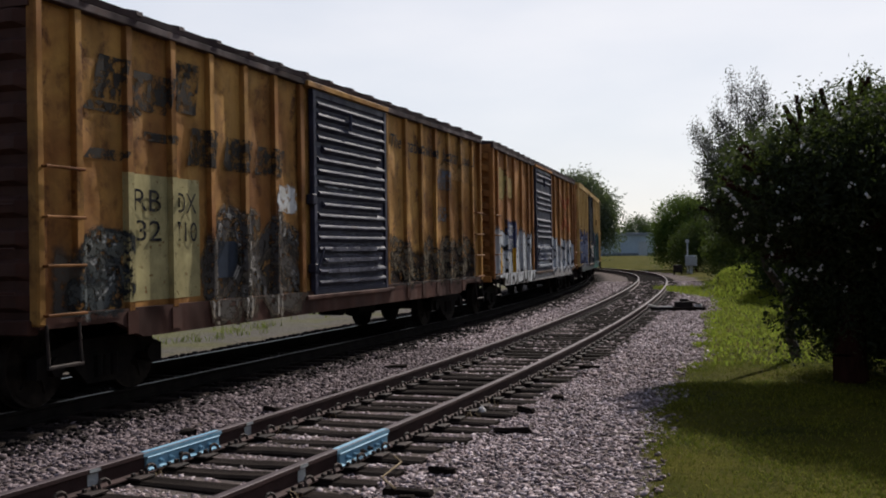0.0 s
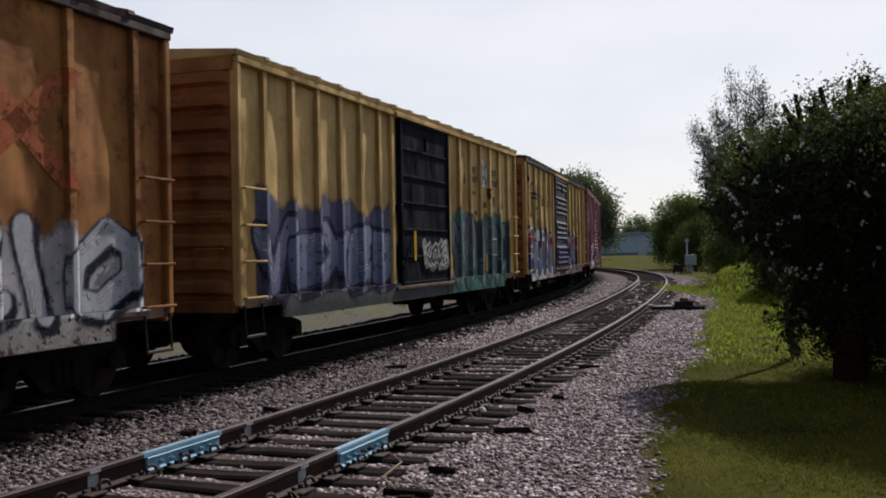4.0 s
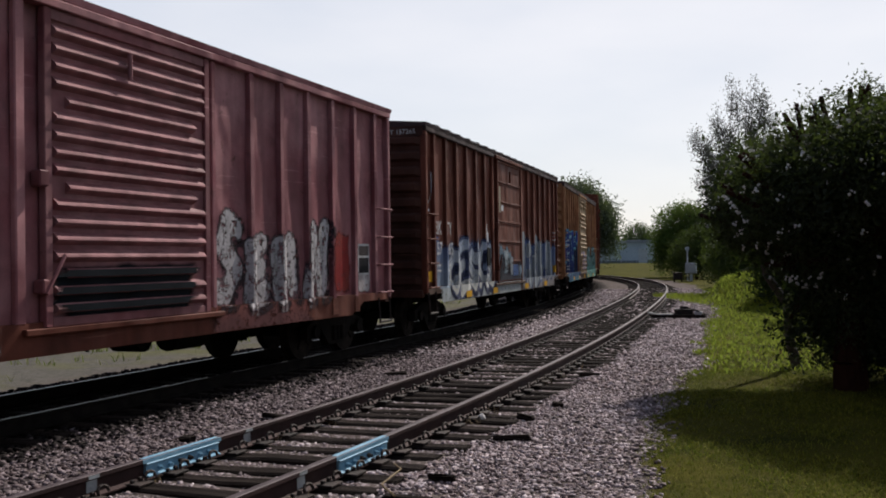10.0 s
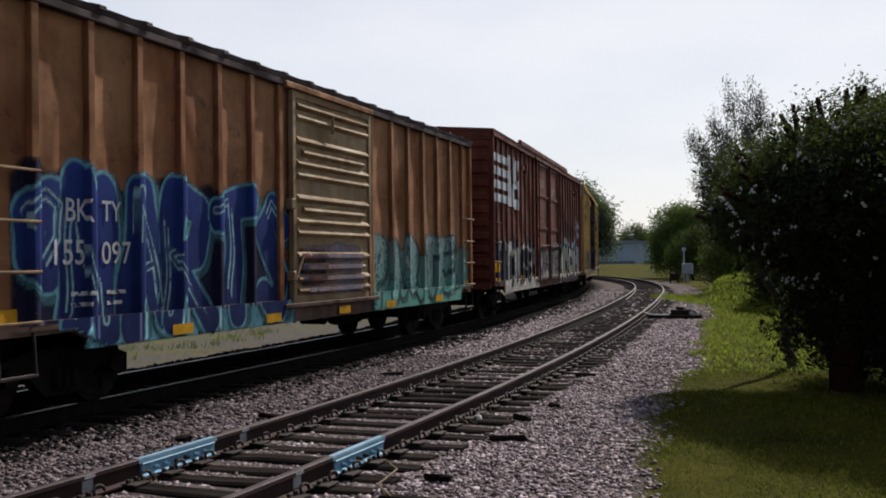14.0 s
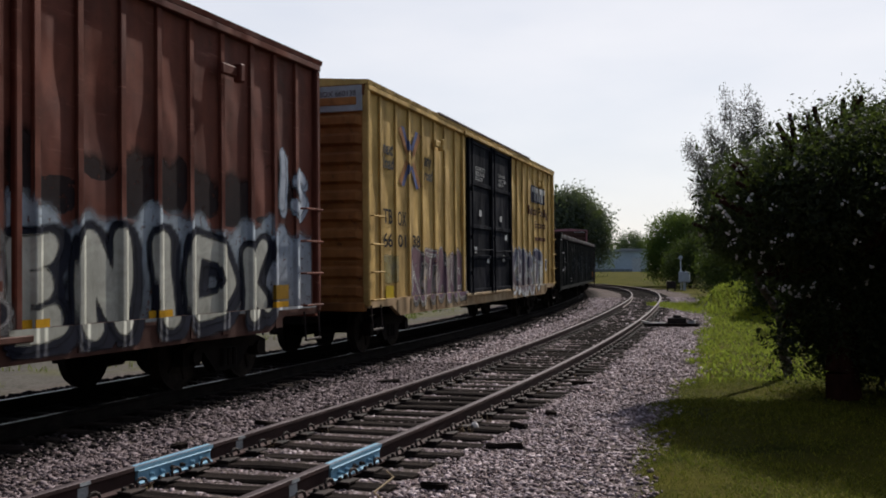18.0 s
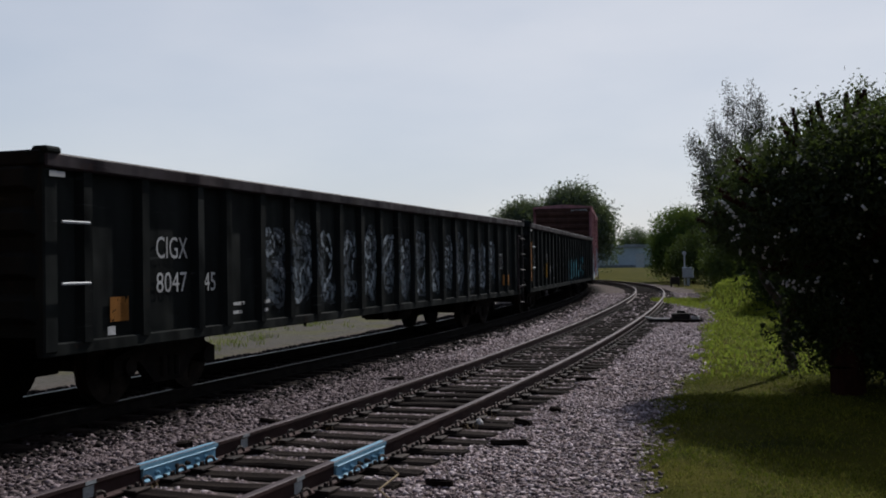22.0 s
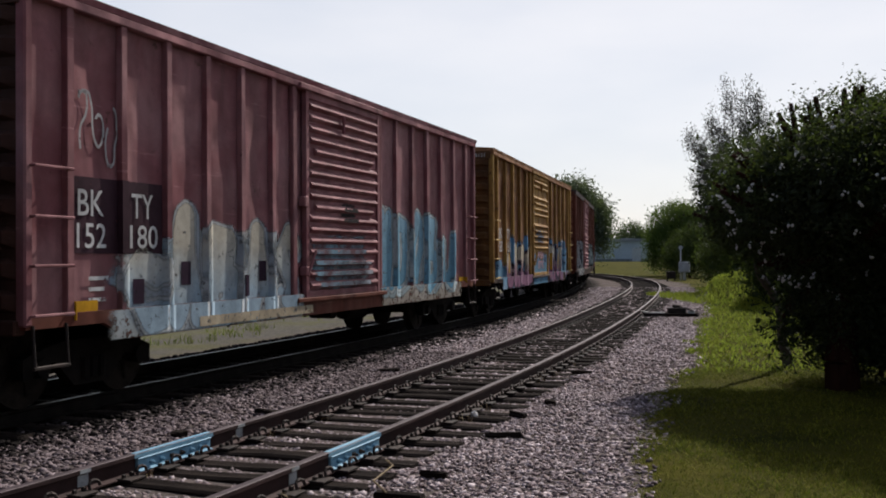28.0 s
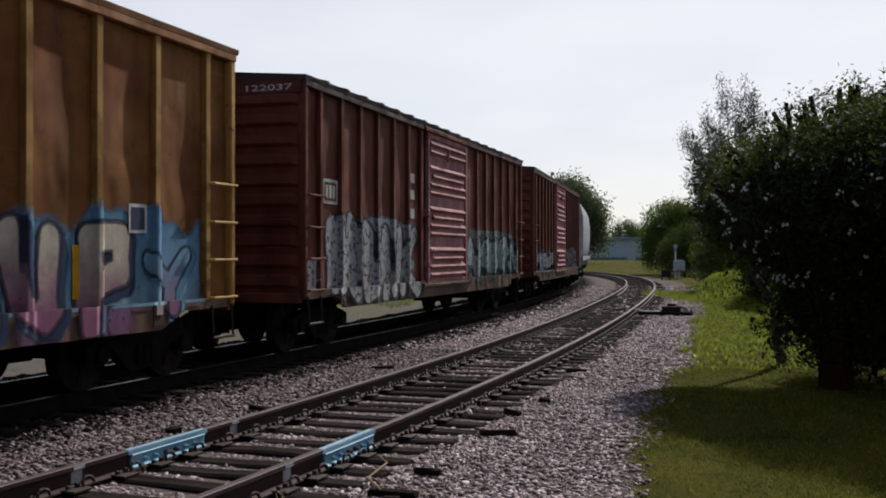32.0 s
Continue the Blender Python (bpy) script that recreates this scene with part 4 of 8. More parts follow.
        for i in range(7):
            add("door_bar", bar, dr, pose(0, 0, zb + 0.05 + (zt - zb - 0.1) * i / 6))
    else:
        mid = (d0 + d1) / 2
        for a, b in ((d0 + 0.03, mid - 0.02), (mid + 0.02, d1 - 0.03)):
            dr = part("plug_door", boxes((a, b, -1.46, -1.42, zb, zt), bevel=0.01), door_mat, car)
            for u in (a, b - 0.09):
                part("door_stile", boxes((u, u + 0.09, -1.5, -1.43, zb, zt), bevel=0.01), door_mat, dr)
            for f in (0.0, 0.22, 0.42, 0.7, 0.97):
                z = zb + (zt - zb) * f
                part("door_bar", boxes((a, b, -1.495, -1.43, z, z + 0.1), bevel=0.01), door_mat, dr)
            for u in (a + 0.13, b - 0.13):
                bm = rod(bmesh.new(), (u, -1.54, zb - 0.05), (u, -1.54, zt), 0.022, 6)
                for z in (zb + 0.5, zb + 1.4, zb + 2.6):
                    bmesh.ops.create_cube(bm, size=1, matrix=Matrix.Translation((u, -1.52, z)) @ Matrix.Diagonal((0.09, 0.08, 0.1, 1)))
                part("locking_rod", bm, door_mat, dr)
            bm = rod(bmesh.new(), (a + 0.15, -1.55, zb + 1.05), (b - 0.15, -1.55, zb + 1.1), 0.02, 6)
            part("door_handle", bm, door_mat, dr)
    if door != "plug":
        part("door_latch", boxes((d0 - 0.17, d0 - 0.03, -1.55, -1.42, 2.45, 2.62), bevel=0.015), door_mat, car)
        part("door_lock", rod(boxes((d0 - 0.14, d0 - 0.05, -1.56, -1.42, 1.35, 1.5), bevel=0.015), (d0 - 0.1, -1.56, 1.35), (d0 + 0.18, -1.56, 1.75), 0.02, 6), door_mat, car)
        part("door_hook", rod(bmesh.new(), (d0 + 1.3, -1.55, zt - 0.55), (d0 + 1.3, -1.55, zt - 0.25), 0.03, 6), door_mat, car)
    for a, b in ((d0 - 0.42, d0 - 0.28), (d1 + 0.16, d1 + 0.26)):
        part("door_post", boxes((a, b, -1.47, -1.39, 1.03, eave - 0.1), bevel=0.015), post_mat, car)
    zs = [1.06, 1.57, 2.08, 2.6]
    if ladder_side[0]:
        ladder(car, -half_len + 0.06, -half_len + 0.66, -1.5, zs, ladder_mat, stiles=False)
    if ladder_side[1]:
        ladder(car, half_len - 0.66, half_len - 0.06, -1.5, zs, ladder_mat, stiles=False)
    iron = kept(("end_grab_iron", end_mat.name), lambda: (rod(bmesh.new(), (-0.13, -1.3, 0), (-0.13, -0.85, 0), 0.015, 5), end_mat))
    for z in (1.3, 1.75, 2.2):
        add("end_grab_iron", iron, car, pose(-half_len, 0, z))
    return car

# ---- train: the cars, from the front ----
BAYS88 = [s * p for p in (2.68, 3.56, 4.44, 5.32, 6.2, 7.08) for s in (-1, 1)]
BAYS90 = [s * p for p in (2.52, 3.42, 4.32, 5.22, 6.12, 7.05) for s in (-1, 1)]
BAYS103 = [s * p for p in (2.58, 3.68, 4.8, 5.92, 7.06) for s in (-1, 1)]
RUST_BROWN, RUST_DARK = (0.16, 0.06, 0.022), (0.06, 0.028, 0.018)
P_ORANGE = paint_worn("rusted_orange_paint", (0.31, 0.165, 0.045), (0.17, 0.072, 0.022), (0.09, 0.034, 0.014), 0.85)
P_RUSTY = paint_worn("orange_brown_paint", (0.276, 0.1242, 0.0345), (0.1725, 0.069, 0.023), (0.1, 0.036, 0.014), 0.7)
P_ENDBROWN = paint_worn("orange_end_paint", (0.24, 0.105, 0.034), (0.13, 0.055, 0.021), RUST_DARK, 0.4)
# gold paint with the shade on that car's end put into its colour
P_ENDSHADE = paint_worn("dark_gold_end_paint", (0.13, 0.062, 0.021), (0.07, 0.033, 0.015), RUST_DARK, 0.4)
P_DOORGOLD = paint_worn("worn_gold_door_paint", (0.29, 0.168, 0.046), (0.18, 0.088, 0.028), RUST_DARK, 0.5)
P_GRIME = paint_worn("grimy_sill_paint", (0.085, 0.052, 0.038), (0.045, 0.03, 0.024), RUST_DARK, 0.6)
# sooty paint, darker still to put shade into the sunless end walls
P_SOOT_SHADE = paint_worn("sooty_brown_paint", (0.066, 0.029, 0.021), (0.038, 0.018, 0.014), RUST_DARK, 0.4)
P_TAN = paint_worn("faded_tan_yellow_paint", (0.41, 0.28, 0.11), (0.33, 0.208, 0.078), RUST_BROWN, 0.35)
P_GOLD = paint_worn("dull_gold_brown_paint", (0.157, 0.068, 0.0185), (0.1, 0.0345, 0.0105), RUST_DARK, 0.5)
P_MAROON = paint_worn("faded_maroon_paint", (0.175, 0.062, 0.07), (0.275, 0.135, 0.142), RUST_DARK, 0.25)
P_BROWN = paint_worn("oxide_brown_paint", (0.0736, 0.0216, 0.0144), (0.112, 0.0368, 0.024), RUST_DARK, 0.35)
P_ROSE = paint_worn("dusty_red_paint", (0.16, 0.058, 0.064), (0.235, 0.118, 0.122), RUST_DARK, 0.2)
P_COPPER = paint_worn("copper_brown_paint", (0.2637, 0.1313, 0.062), (0.17, 0.06975, 0.031), RUST_DARK, 0.45)
P_BEIGE = paint_worn("grimy_beige_paint", (0.26, 0.192, 0.112), (0.167, 0.105, 0.0558), RUST_BROWN, 0.4)
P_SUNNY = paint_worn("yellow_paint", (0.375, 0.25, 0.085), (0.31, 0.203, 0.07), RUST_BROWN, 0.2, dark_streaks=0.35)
P_NAVY = paint_worn("dark_blue_grey_paint", (0.005, 0.0062, 0.0095), (0.0095, 0.0105, 0.0145), (0.03, 0.02, 0.018), 0.3, 0.78, shine=0.02)
P_SLATE = paint_worn("scuffed_slate_paint", (0.016, 0.017, 0.03), (0.04, 0.04, 0.06), (0.0434, 0.0248, 0.0186), 0.5, 0.52, shine=0.1)
P_CHORD = paint_worn("purple_black_chord_paint", (0.021, 0.017, 0.02), (0.034, 0.026, 0.028), (0.05, 0.025, 0.018), 0.4, 0.5, shine=0.05)
P_COAL = paint_worn("black_gondola_paint", (0.007, 0.0082, 0.0082), (0.0115, 0.013, 0.0125), (0.0255, 0.017, 0.0127), 0.25, 0.7, shine=0.03)
P_ROOF = paint_worn("rusty_roof_sheet", (0.06, 0.042, 0.043), (0.03, 0.019, 0.019), RUST_DARK, 0.6)
P_GALV = paint_worn("pale_hopper_paint", (0.279, 0.291, 0.298), (0.223, 0.236, 0.242), RUST_BROWN, 0.15, dark_streaks=0.3)


def small_print(car, u, z, posts, rows=3, w=0.34, colour=WHITE):
    """Lines of small print, as plain bars."""
    for i in range(rows):
        mark("small_print", (np.array([(0, 0), (1, 0), (1, 1), (0, 1)]), [(0, 1, 2, 3)]), (u, u + w * (1, 0.8, 0.9)[i % 3], z - i * 0.12, z - i * 0.12 + 0.045), spray(colour, None, 0.42), car, posts, 5)


SQUARE = (np.array([(0, 0), (1, 0), (1, 1), (0, 1)]), [(0, 1, 2, 3)])


def plate(car, box, colour, posts, depth=3, wear=0.3, name="painted_panel", **kw):
    mark(name, SQUARE, box, spray(colour, None, wear), car, posts, depth, **kw)


def patches(car, posts, items, depth=0, wear=0.36, **kw):
    for i, (u0, u1, z0, z1, c, c2) in enumerate(items):
        mark("sprayed_patch", cloud(i * 7 + int(u0 * 10) + len(car.children)), (u0, u1, z0, z1), spray(c, c2, wear), car, posts, depth, **kw)


def end_marks(car, text, half=7.75, z=4.28, colour=(0.5, 0.5, 0.48)):
    """The marks high on the end wall."""
    v, faces = letters(text, 0.01)
    ob = mesh_ob("end_lettering", [(-half - 0.04, -0.45 - 0.82 * p[0], z + 0.1 * p[1]) for p in v], [f[::-1] for f in faces], spray(colour, None, 0.3), car)
    ob.data.attributes.new("cover", "FLOAT", "POINT").data.foreach_set("value", [1.0] * len(v))
    ob["kind"] = "stuff"


def car_a():
    P = BAYS88
    c = boxcar(-99.25, "rusted orange-brown boxcar with graffiti and a scuffed dark sliding door", P_ORANGE, P, P_SLATE, roof_mat=P_ROOF, ladder_mat=P_GOLD, rib_gaps=(), sill_mat=P_SOOT_SHADE, end_mat=P_SOOT_SHADE)
    plate(c, (-6.27, -4.68, 1.13, 2.64), (0.44, 0.38, 0.19), P, 0, 0.34)
    lettering(c, [("RB", -6.1, -5.55, 2.2, 2.46), ("OX", -5.27, -4.78, 2.2, 2.46), ("32", -6.05, -5.55, 1.84, 2.09), ("710", -5.28, -4.77, 1.84, 2.09)], BLACKP, P, wear=0.36)
    # the old maker's sign, ghosted: plain shapes
    for box in ((-6.8, -6.31, 3.45, 3.95), (-6.15, -5.4, 3.4, 3.87), (-5.3, -4.75, 3.48, 4.14), (-6.96, -5.95, 3.3, 3.42), (-6.95, -6.3, 2.76, 2.88), (-6.0, -5.2, 3.05, 3.16), (-4.95, -4.3, 2.82, 3.32), (-4.1, -3.4, 2.82, 3.28), (-3.25, -2.45, 2.82, 3.24)):
        plate(c, box, (0.05, 0.042, 0.035), P, 2, 0.46, slant=0.12)
    mist(c, P, [(-7.5, -6.3, 1.02, 1.9, (0.1, 0.08, 0.06), (0.04, 0.036, 0.034)), (-4.6, -1.9, 1.02, 2.1, (0.07, 0.055, 0.045), (0.03, 0.028, 0.028)), (1.7, 7.4, 1.02, 1.9, (0.1, 0.06, 0.035), (0.035, 0.028, 0.026)), (4.4, 7.0, 3.3, 3.9, (0.2, 0.12, 0.05), (0.3, 0.16, 0.06))], 0, 0.4)
    patches(c, P, [(-2.75, -1.9, 2.25, 2.75, WHITE, CREAM)], 2, wear=0.42)
    patches(c, (), [(-1.3, 1.2, 1.1, 1.9, (0.12, 0.12, 0.15), (0.05, 0.05, 0.07))], 1, 0.4, sheet=1.471, proud=1.54, bands=DOOR_RIBS)
    throw_up(c, "OKS", (-4.6, -1.9, 0.74, 2.35), (0.05, 0.045, 0.045), (0.15, 0.12, 0.09), P, (0.09, 0.08, 0.07), wear=0.45, fat=0.8, rim=0.6, slant=0.3)
    throw_up(c, "S", (-7.2, -6.3, 0.95, 2.1), (0.09, 0.09, 0.075), (0.03, 0.035, 0.04), P, (0.05, 0.06, 0.065), wear=0.46, rim=0.6, slant=0.3)
    throw_up(c, "RUNES", (1.8, 6.8, 1.0, 2.1), (0.13, 0.1, 0.07), (0.04, 0.032, 0.03), P, (0.15, 0.12, 0.08), wear=0.48, fat=0.8, rim=0.5, shiny=False)
    for z in (2.45, 2.6, 2.75, 1.5):
        small_print(c, -1.2, z, (), 1, 1.2, (0.4, 0.42, 0.46))
    for ob in c.children:
        if ob.name.startswith("small_print"):
            ob.location.y = -0.075
    plate(c, (-4.35, -3.75, 1.35, 1.85), (0.03, 0.04, 0.06), P, 3)
    lettering(c, [("The", 1.9, 2.5, 3.72, 3.98), ("nationwide", 2.78, 4.75, 3.7, 3.98), ("boxcar", 5.0, 6.1, 3.68, 3.98), ("pool", 6.3, 7.05, 3.62, 3.96)], (0.05, 0.045, 0.045), P, depth=4, fat=0.012, wear=0.38, slant=0.06)
    patches(c, P, [(4.5, 5.6, 3.0, 3.55, (0.1, 0.12, 0.16), (0.16, 0.1, 0.06)), (4.4, 5.3, 2.3, 2.7, (0.1, 0.12, 0.15), (0.16, 0.1, 0.06))], 1, 0.46)


def car_b():
    P = BAYS103
    c = boxcar(-82.74, "rusted orange boxcar with pale graffiti along its lower side", P_RUSTY, P, P_SLATE, roof_mat=P_ROOF, ladder_mat=P_GOLD)
    mist(c, P, [(-7.6, -1.85, 1.02, 2.35, (0.3, 0.3, 0.31), (0.4, 0.41, 0.43)), (1.75, 7.3, 1.02, 2.1, (0.32, 0.31, 0.32), (0.4, 0.4, 0.42))], 0, 0.36)
    sill_mist(c, [(-6.6, 6.6, (0.36, 0.36, 0.36), (0.28, 0.26, 0.25))], 0.4)
    patches(c, P, [(-6.15, -4.1, 1.55, 2.6, (0.03, 0.035, 0.08), (0.05, 0.06, 0.13)), (-7.0, -5.9, 3.0, 4.0, (0.26, 0.2, 0.07), (0.2, 0.13, 0.04)), (-5.6, -4.9, 3.1, 3.8, (0.3, 0.22, 0.08), (0.2, 0.13, 0.05))], 1, 0.38)
    patches(c, (), [(-1.3, 1.4, 1.3, 1.95, (0.03, 0.04, 0.09), GREY), (-1.35, 1.42, 1.02, 1.35, SILVER, GREY)], 1, 0.36, sheet=1.471, proud=1.54, bands=DOOR_RIBS)
    lettering(c, [("RBO", -5.64, -4.98, 2.1, 2.4), ("X", -4.72, -4.54, 2.1, 2.38), ("373", -5.64, -4.98, 1.72, 2.0), ("60", -4.71, -4.19, 1.7, 1.98)], (0.7, 0.7, 0.7), P, depth=7, wear=0.24)
    throw_up(c, "SABAX", (-7.05, -1.74, 0.74, 2.22), (0.36, 0.38, 0.41), BLACKP, P, (0.44, 0.44, 0.44), wear=0.36, rim=0.45, fat=0.9, slant=0.2, at=[(-7.05, -5.85, 0.74, 2.22), (-5.82, -4.78, 0.74, 1.70), (-4.64, -3.71, 0.74, 1.87), (-3.61, -2.73, 0.74, 2.19), (-2.69, -1.80, 0.74, 2.17)])
    throw_up(c, "DICIO", (1.7, 7.0, 0.9, 2.15), (0.4, 0.41, 0.44), (0.03, 0.035, 0.06), P, (0.38, 0.4, 0.44), wear=0.36, rim=0.4, fat=0.85, slant=0.25, at=[(1.70, 3.00, 0.95, 2.15), (2.95, 3.75, 0.95, 2.14), (3.75, 5.10, 0.95, 2.17), (5.10, 5.70, 0.95, 2.10), (5.75, 7.00, 0.95, 2.07)])
    for u in (-6.6, -5.0, -3.6):
        plate(c, (u, u + 0.14, 1.0, 1.75), YEL, P, 4)
    plate(c, (-2.5, -2.2, 2.3, 2.75), WHITE, P, 3)
    plate(c, (-2.5, -2.2, 2.95, 3.2), WHITE, P, 3)
    # the worn orange cross sign on the far half
    for a in (-1, 1):
        mark("worn_cross", (np.array([(0.5 - 0.5 * a, 0), (0.5 - 0.3 * a, 0), (0.5 + 0.5 * a, 1), (0.5 + 0.3 * a, 1)]), [(0, 1, 2, 3)]), (4.2, 6.2, 2.4, 3.7), spray((0.4, 0.12, 0.05), None, 0.42), c, P, 2)


def next_load(c, P, box1, box2, boxx, ink, arms, half=0.06):
    """The pool's slogan on both sides of a crossed sign."""
    lettering(c, [("next", box1[0], box1[1], (box1[2] + box1[3]) / 2 + 0.02, box1[3]), ("load", box1[0] + 0.02, box1[1] + 0.03, box1[2], (box1[2] + box1[3]) / 2), ("any", box2[0], box2[1] - 0.08, (box2[2] + box2[3]) / 2 - 0.02, box2[3]), ("road", box2[0] + 0.02, box2[1], box2[2], (box2[2] + box2[3]) / 2)], ink, P, fat=0.03, wear=0.24, slant=0.05)
    for sx in (-1, 1):
        for sz in (-1, 1):
            for d, col in enumerate(arms):
                # each arm is a pair of bands: one colour above and below, the other on the flanks
                pts = [(0.06, 0.34), (0.5, 1.0), (0.74, 1.0), (0.2, 0.22)] if d == 0 else [(0.2, 0.21), (0.75, 0.99), (0.98, 0.88), (0.32, 0.06)]
                pts = [(0.5 + 0.5 * sx * x, 0.5 + 0.5 * sz * z) for x, z in pts]
                mark("cross_sign", (np.array(pts), [(0, 1, 2, 3)]), boxx, spray(col, None, 0.3), c, P, 2 + d, half=half)


def car_c():
    P = [s * p for p in (2.5, 3.38, 4.25, 5.13, 6.03, 6.93) for s in (-1, 1)]
    c = boxcar(-65.78, "tan boxcar with a dark plate door and green graffiti", P_TAN, P, P_NAVY, door="plate", roof_mat=P_TAN, ladder_mat=P_SUNNY, eave_ribs=True, end_mat=P_ENDBROWN)
    mist(c, P, [(4.3, 5.08, 3.3, 4.2, (0.45, 0.45, 0.42), (0.45, 0.45, 0.42))], 1, 0.42)
    next_load(c, P, (3.5, 3.98, 3.38, 3.8), (5.3, 5.88, 3.36, 3.8), (4.42, 4.95, 3.4, 3.92), (0.03, 0.03, 0.04), ((0.1, 0.12, 0.16), (0.16, 0.18, 0.22)))
    mist(c, P, [(1.7, 7.05, 1.02, 2.75, (0.075, 0.15, 0.14), (0.05, 0.05, 0.06)), (3.4, 5.1, 1.02, 2.6, (0.11, 0.1, 0.13), (0.15, 0.14, 0.18)), (5.2, 6.95, 1.02, 2.45, (0.03, 0.04, 0.045), (0.07, 0.1, 0.11)), (-7.2, -1.6, 1.02, 2.7, (0.12, 0.13, 0.2), (0.06, 0.06, 0.1))], 0, 0.3)
    throw_up(c, "SUANOC", (1.7, 6.9, 0.8, 2.5), (0.12, 0.11, 0.14), (0.06, 0.17, 0.15), P, (0.05, 0.07, 0.075), wear=0.34, rim=0.5, glow=(0.3, 0.38, 0.38), at=[(1.75, 2.60, 0.80, 2.35), (2.65, 3.30, 0.85, 2.47), (3.30, 4.05, 1.05, 2.40), (4.15, 5.00, 0.85, 2.44), (5.05, 5.90, 0.80, 2.46), (6.00, 6.85, 0.95, 2.40)])
    throw_up(c, "VEXED", (-7.2, -1.7, 0.95, 2.3), (0.22, 0.24, 0.34), (0.05, 0.05, 0.1), P, (0.1, 0.12, 0.2), wear=0.36)
    sill_mist(c, [(1.6, 6.4, (0.05, 0.2, 0.16), (0.04, 0.12, 0.1)), (-6.6, 1.5, (0.1, 0.1, 0.11), (0.05, 0.06, 0.06))], 0.34)
    # rust that has eaten through under the sign
    for k, (u, z, w, h) in enumerate(((2.95, 3.25, 0.14, 0.3), (3.6, 3.05, 0.35, 0.12), (4.35, 3.05, 0.14, 0.4), (4.55, 2.75, 0.4, 0.2), (4.95, 3.0, 0.2, 0.35), (5.45, 2.8, 0.3, 0.35), (6.2, 2.75, 0.3, 0.3), (3.75, 2.55, 0.35, 0.14), (2.6, 2.9, 0.12, 0.2))):
        mark("rust_hole", cloud(200 + k, rough=0.4), (u, u + w, z, z + h), spray((0.05, 0.03, 0.02), (0.09, 0.04, 0.02), 0.36), c, P, 2)
    for u in (1.8, 4.72):
        plate(c, (u, u + 0.14, 1.15, 1.6), YEL, P, 6)
    plate(c, (-0.85, -0.72, 1.5, 2.1), YEL, (), 3, sheet=1.505)
    throw_up(c, "KOSE", (-0.2, 1.3, 1.35, 1.95), (0.04, 0.04, 0.045), (0.5, 0.5, 0.5), (), wear=0.4, sheet=1.507, fat=0.7)
    small_print(c, -0.9, 3.5, (), 2, 0.8)
    for d, (a, col) in enumerate(((0.0, (0.55, 0.55, 0.55)), (0.035, (0.05, 0.05, 0.06)))):
        mark("stencil_box", SQUARE, (5.37 + a, 5.79 - a, 1.55 + a, 2.0 - a), spray(col, None, 0.25), c, P, 6 + d)
    plate(c, (5.5, 5.52, 1.62, 1.92), (0.55, 0.55, 0.55), P, 8)
    plate(c, (6.97, 7.65, 1.6, 2.05), YEL, P, 2, 0.36)


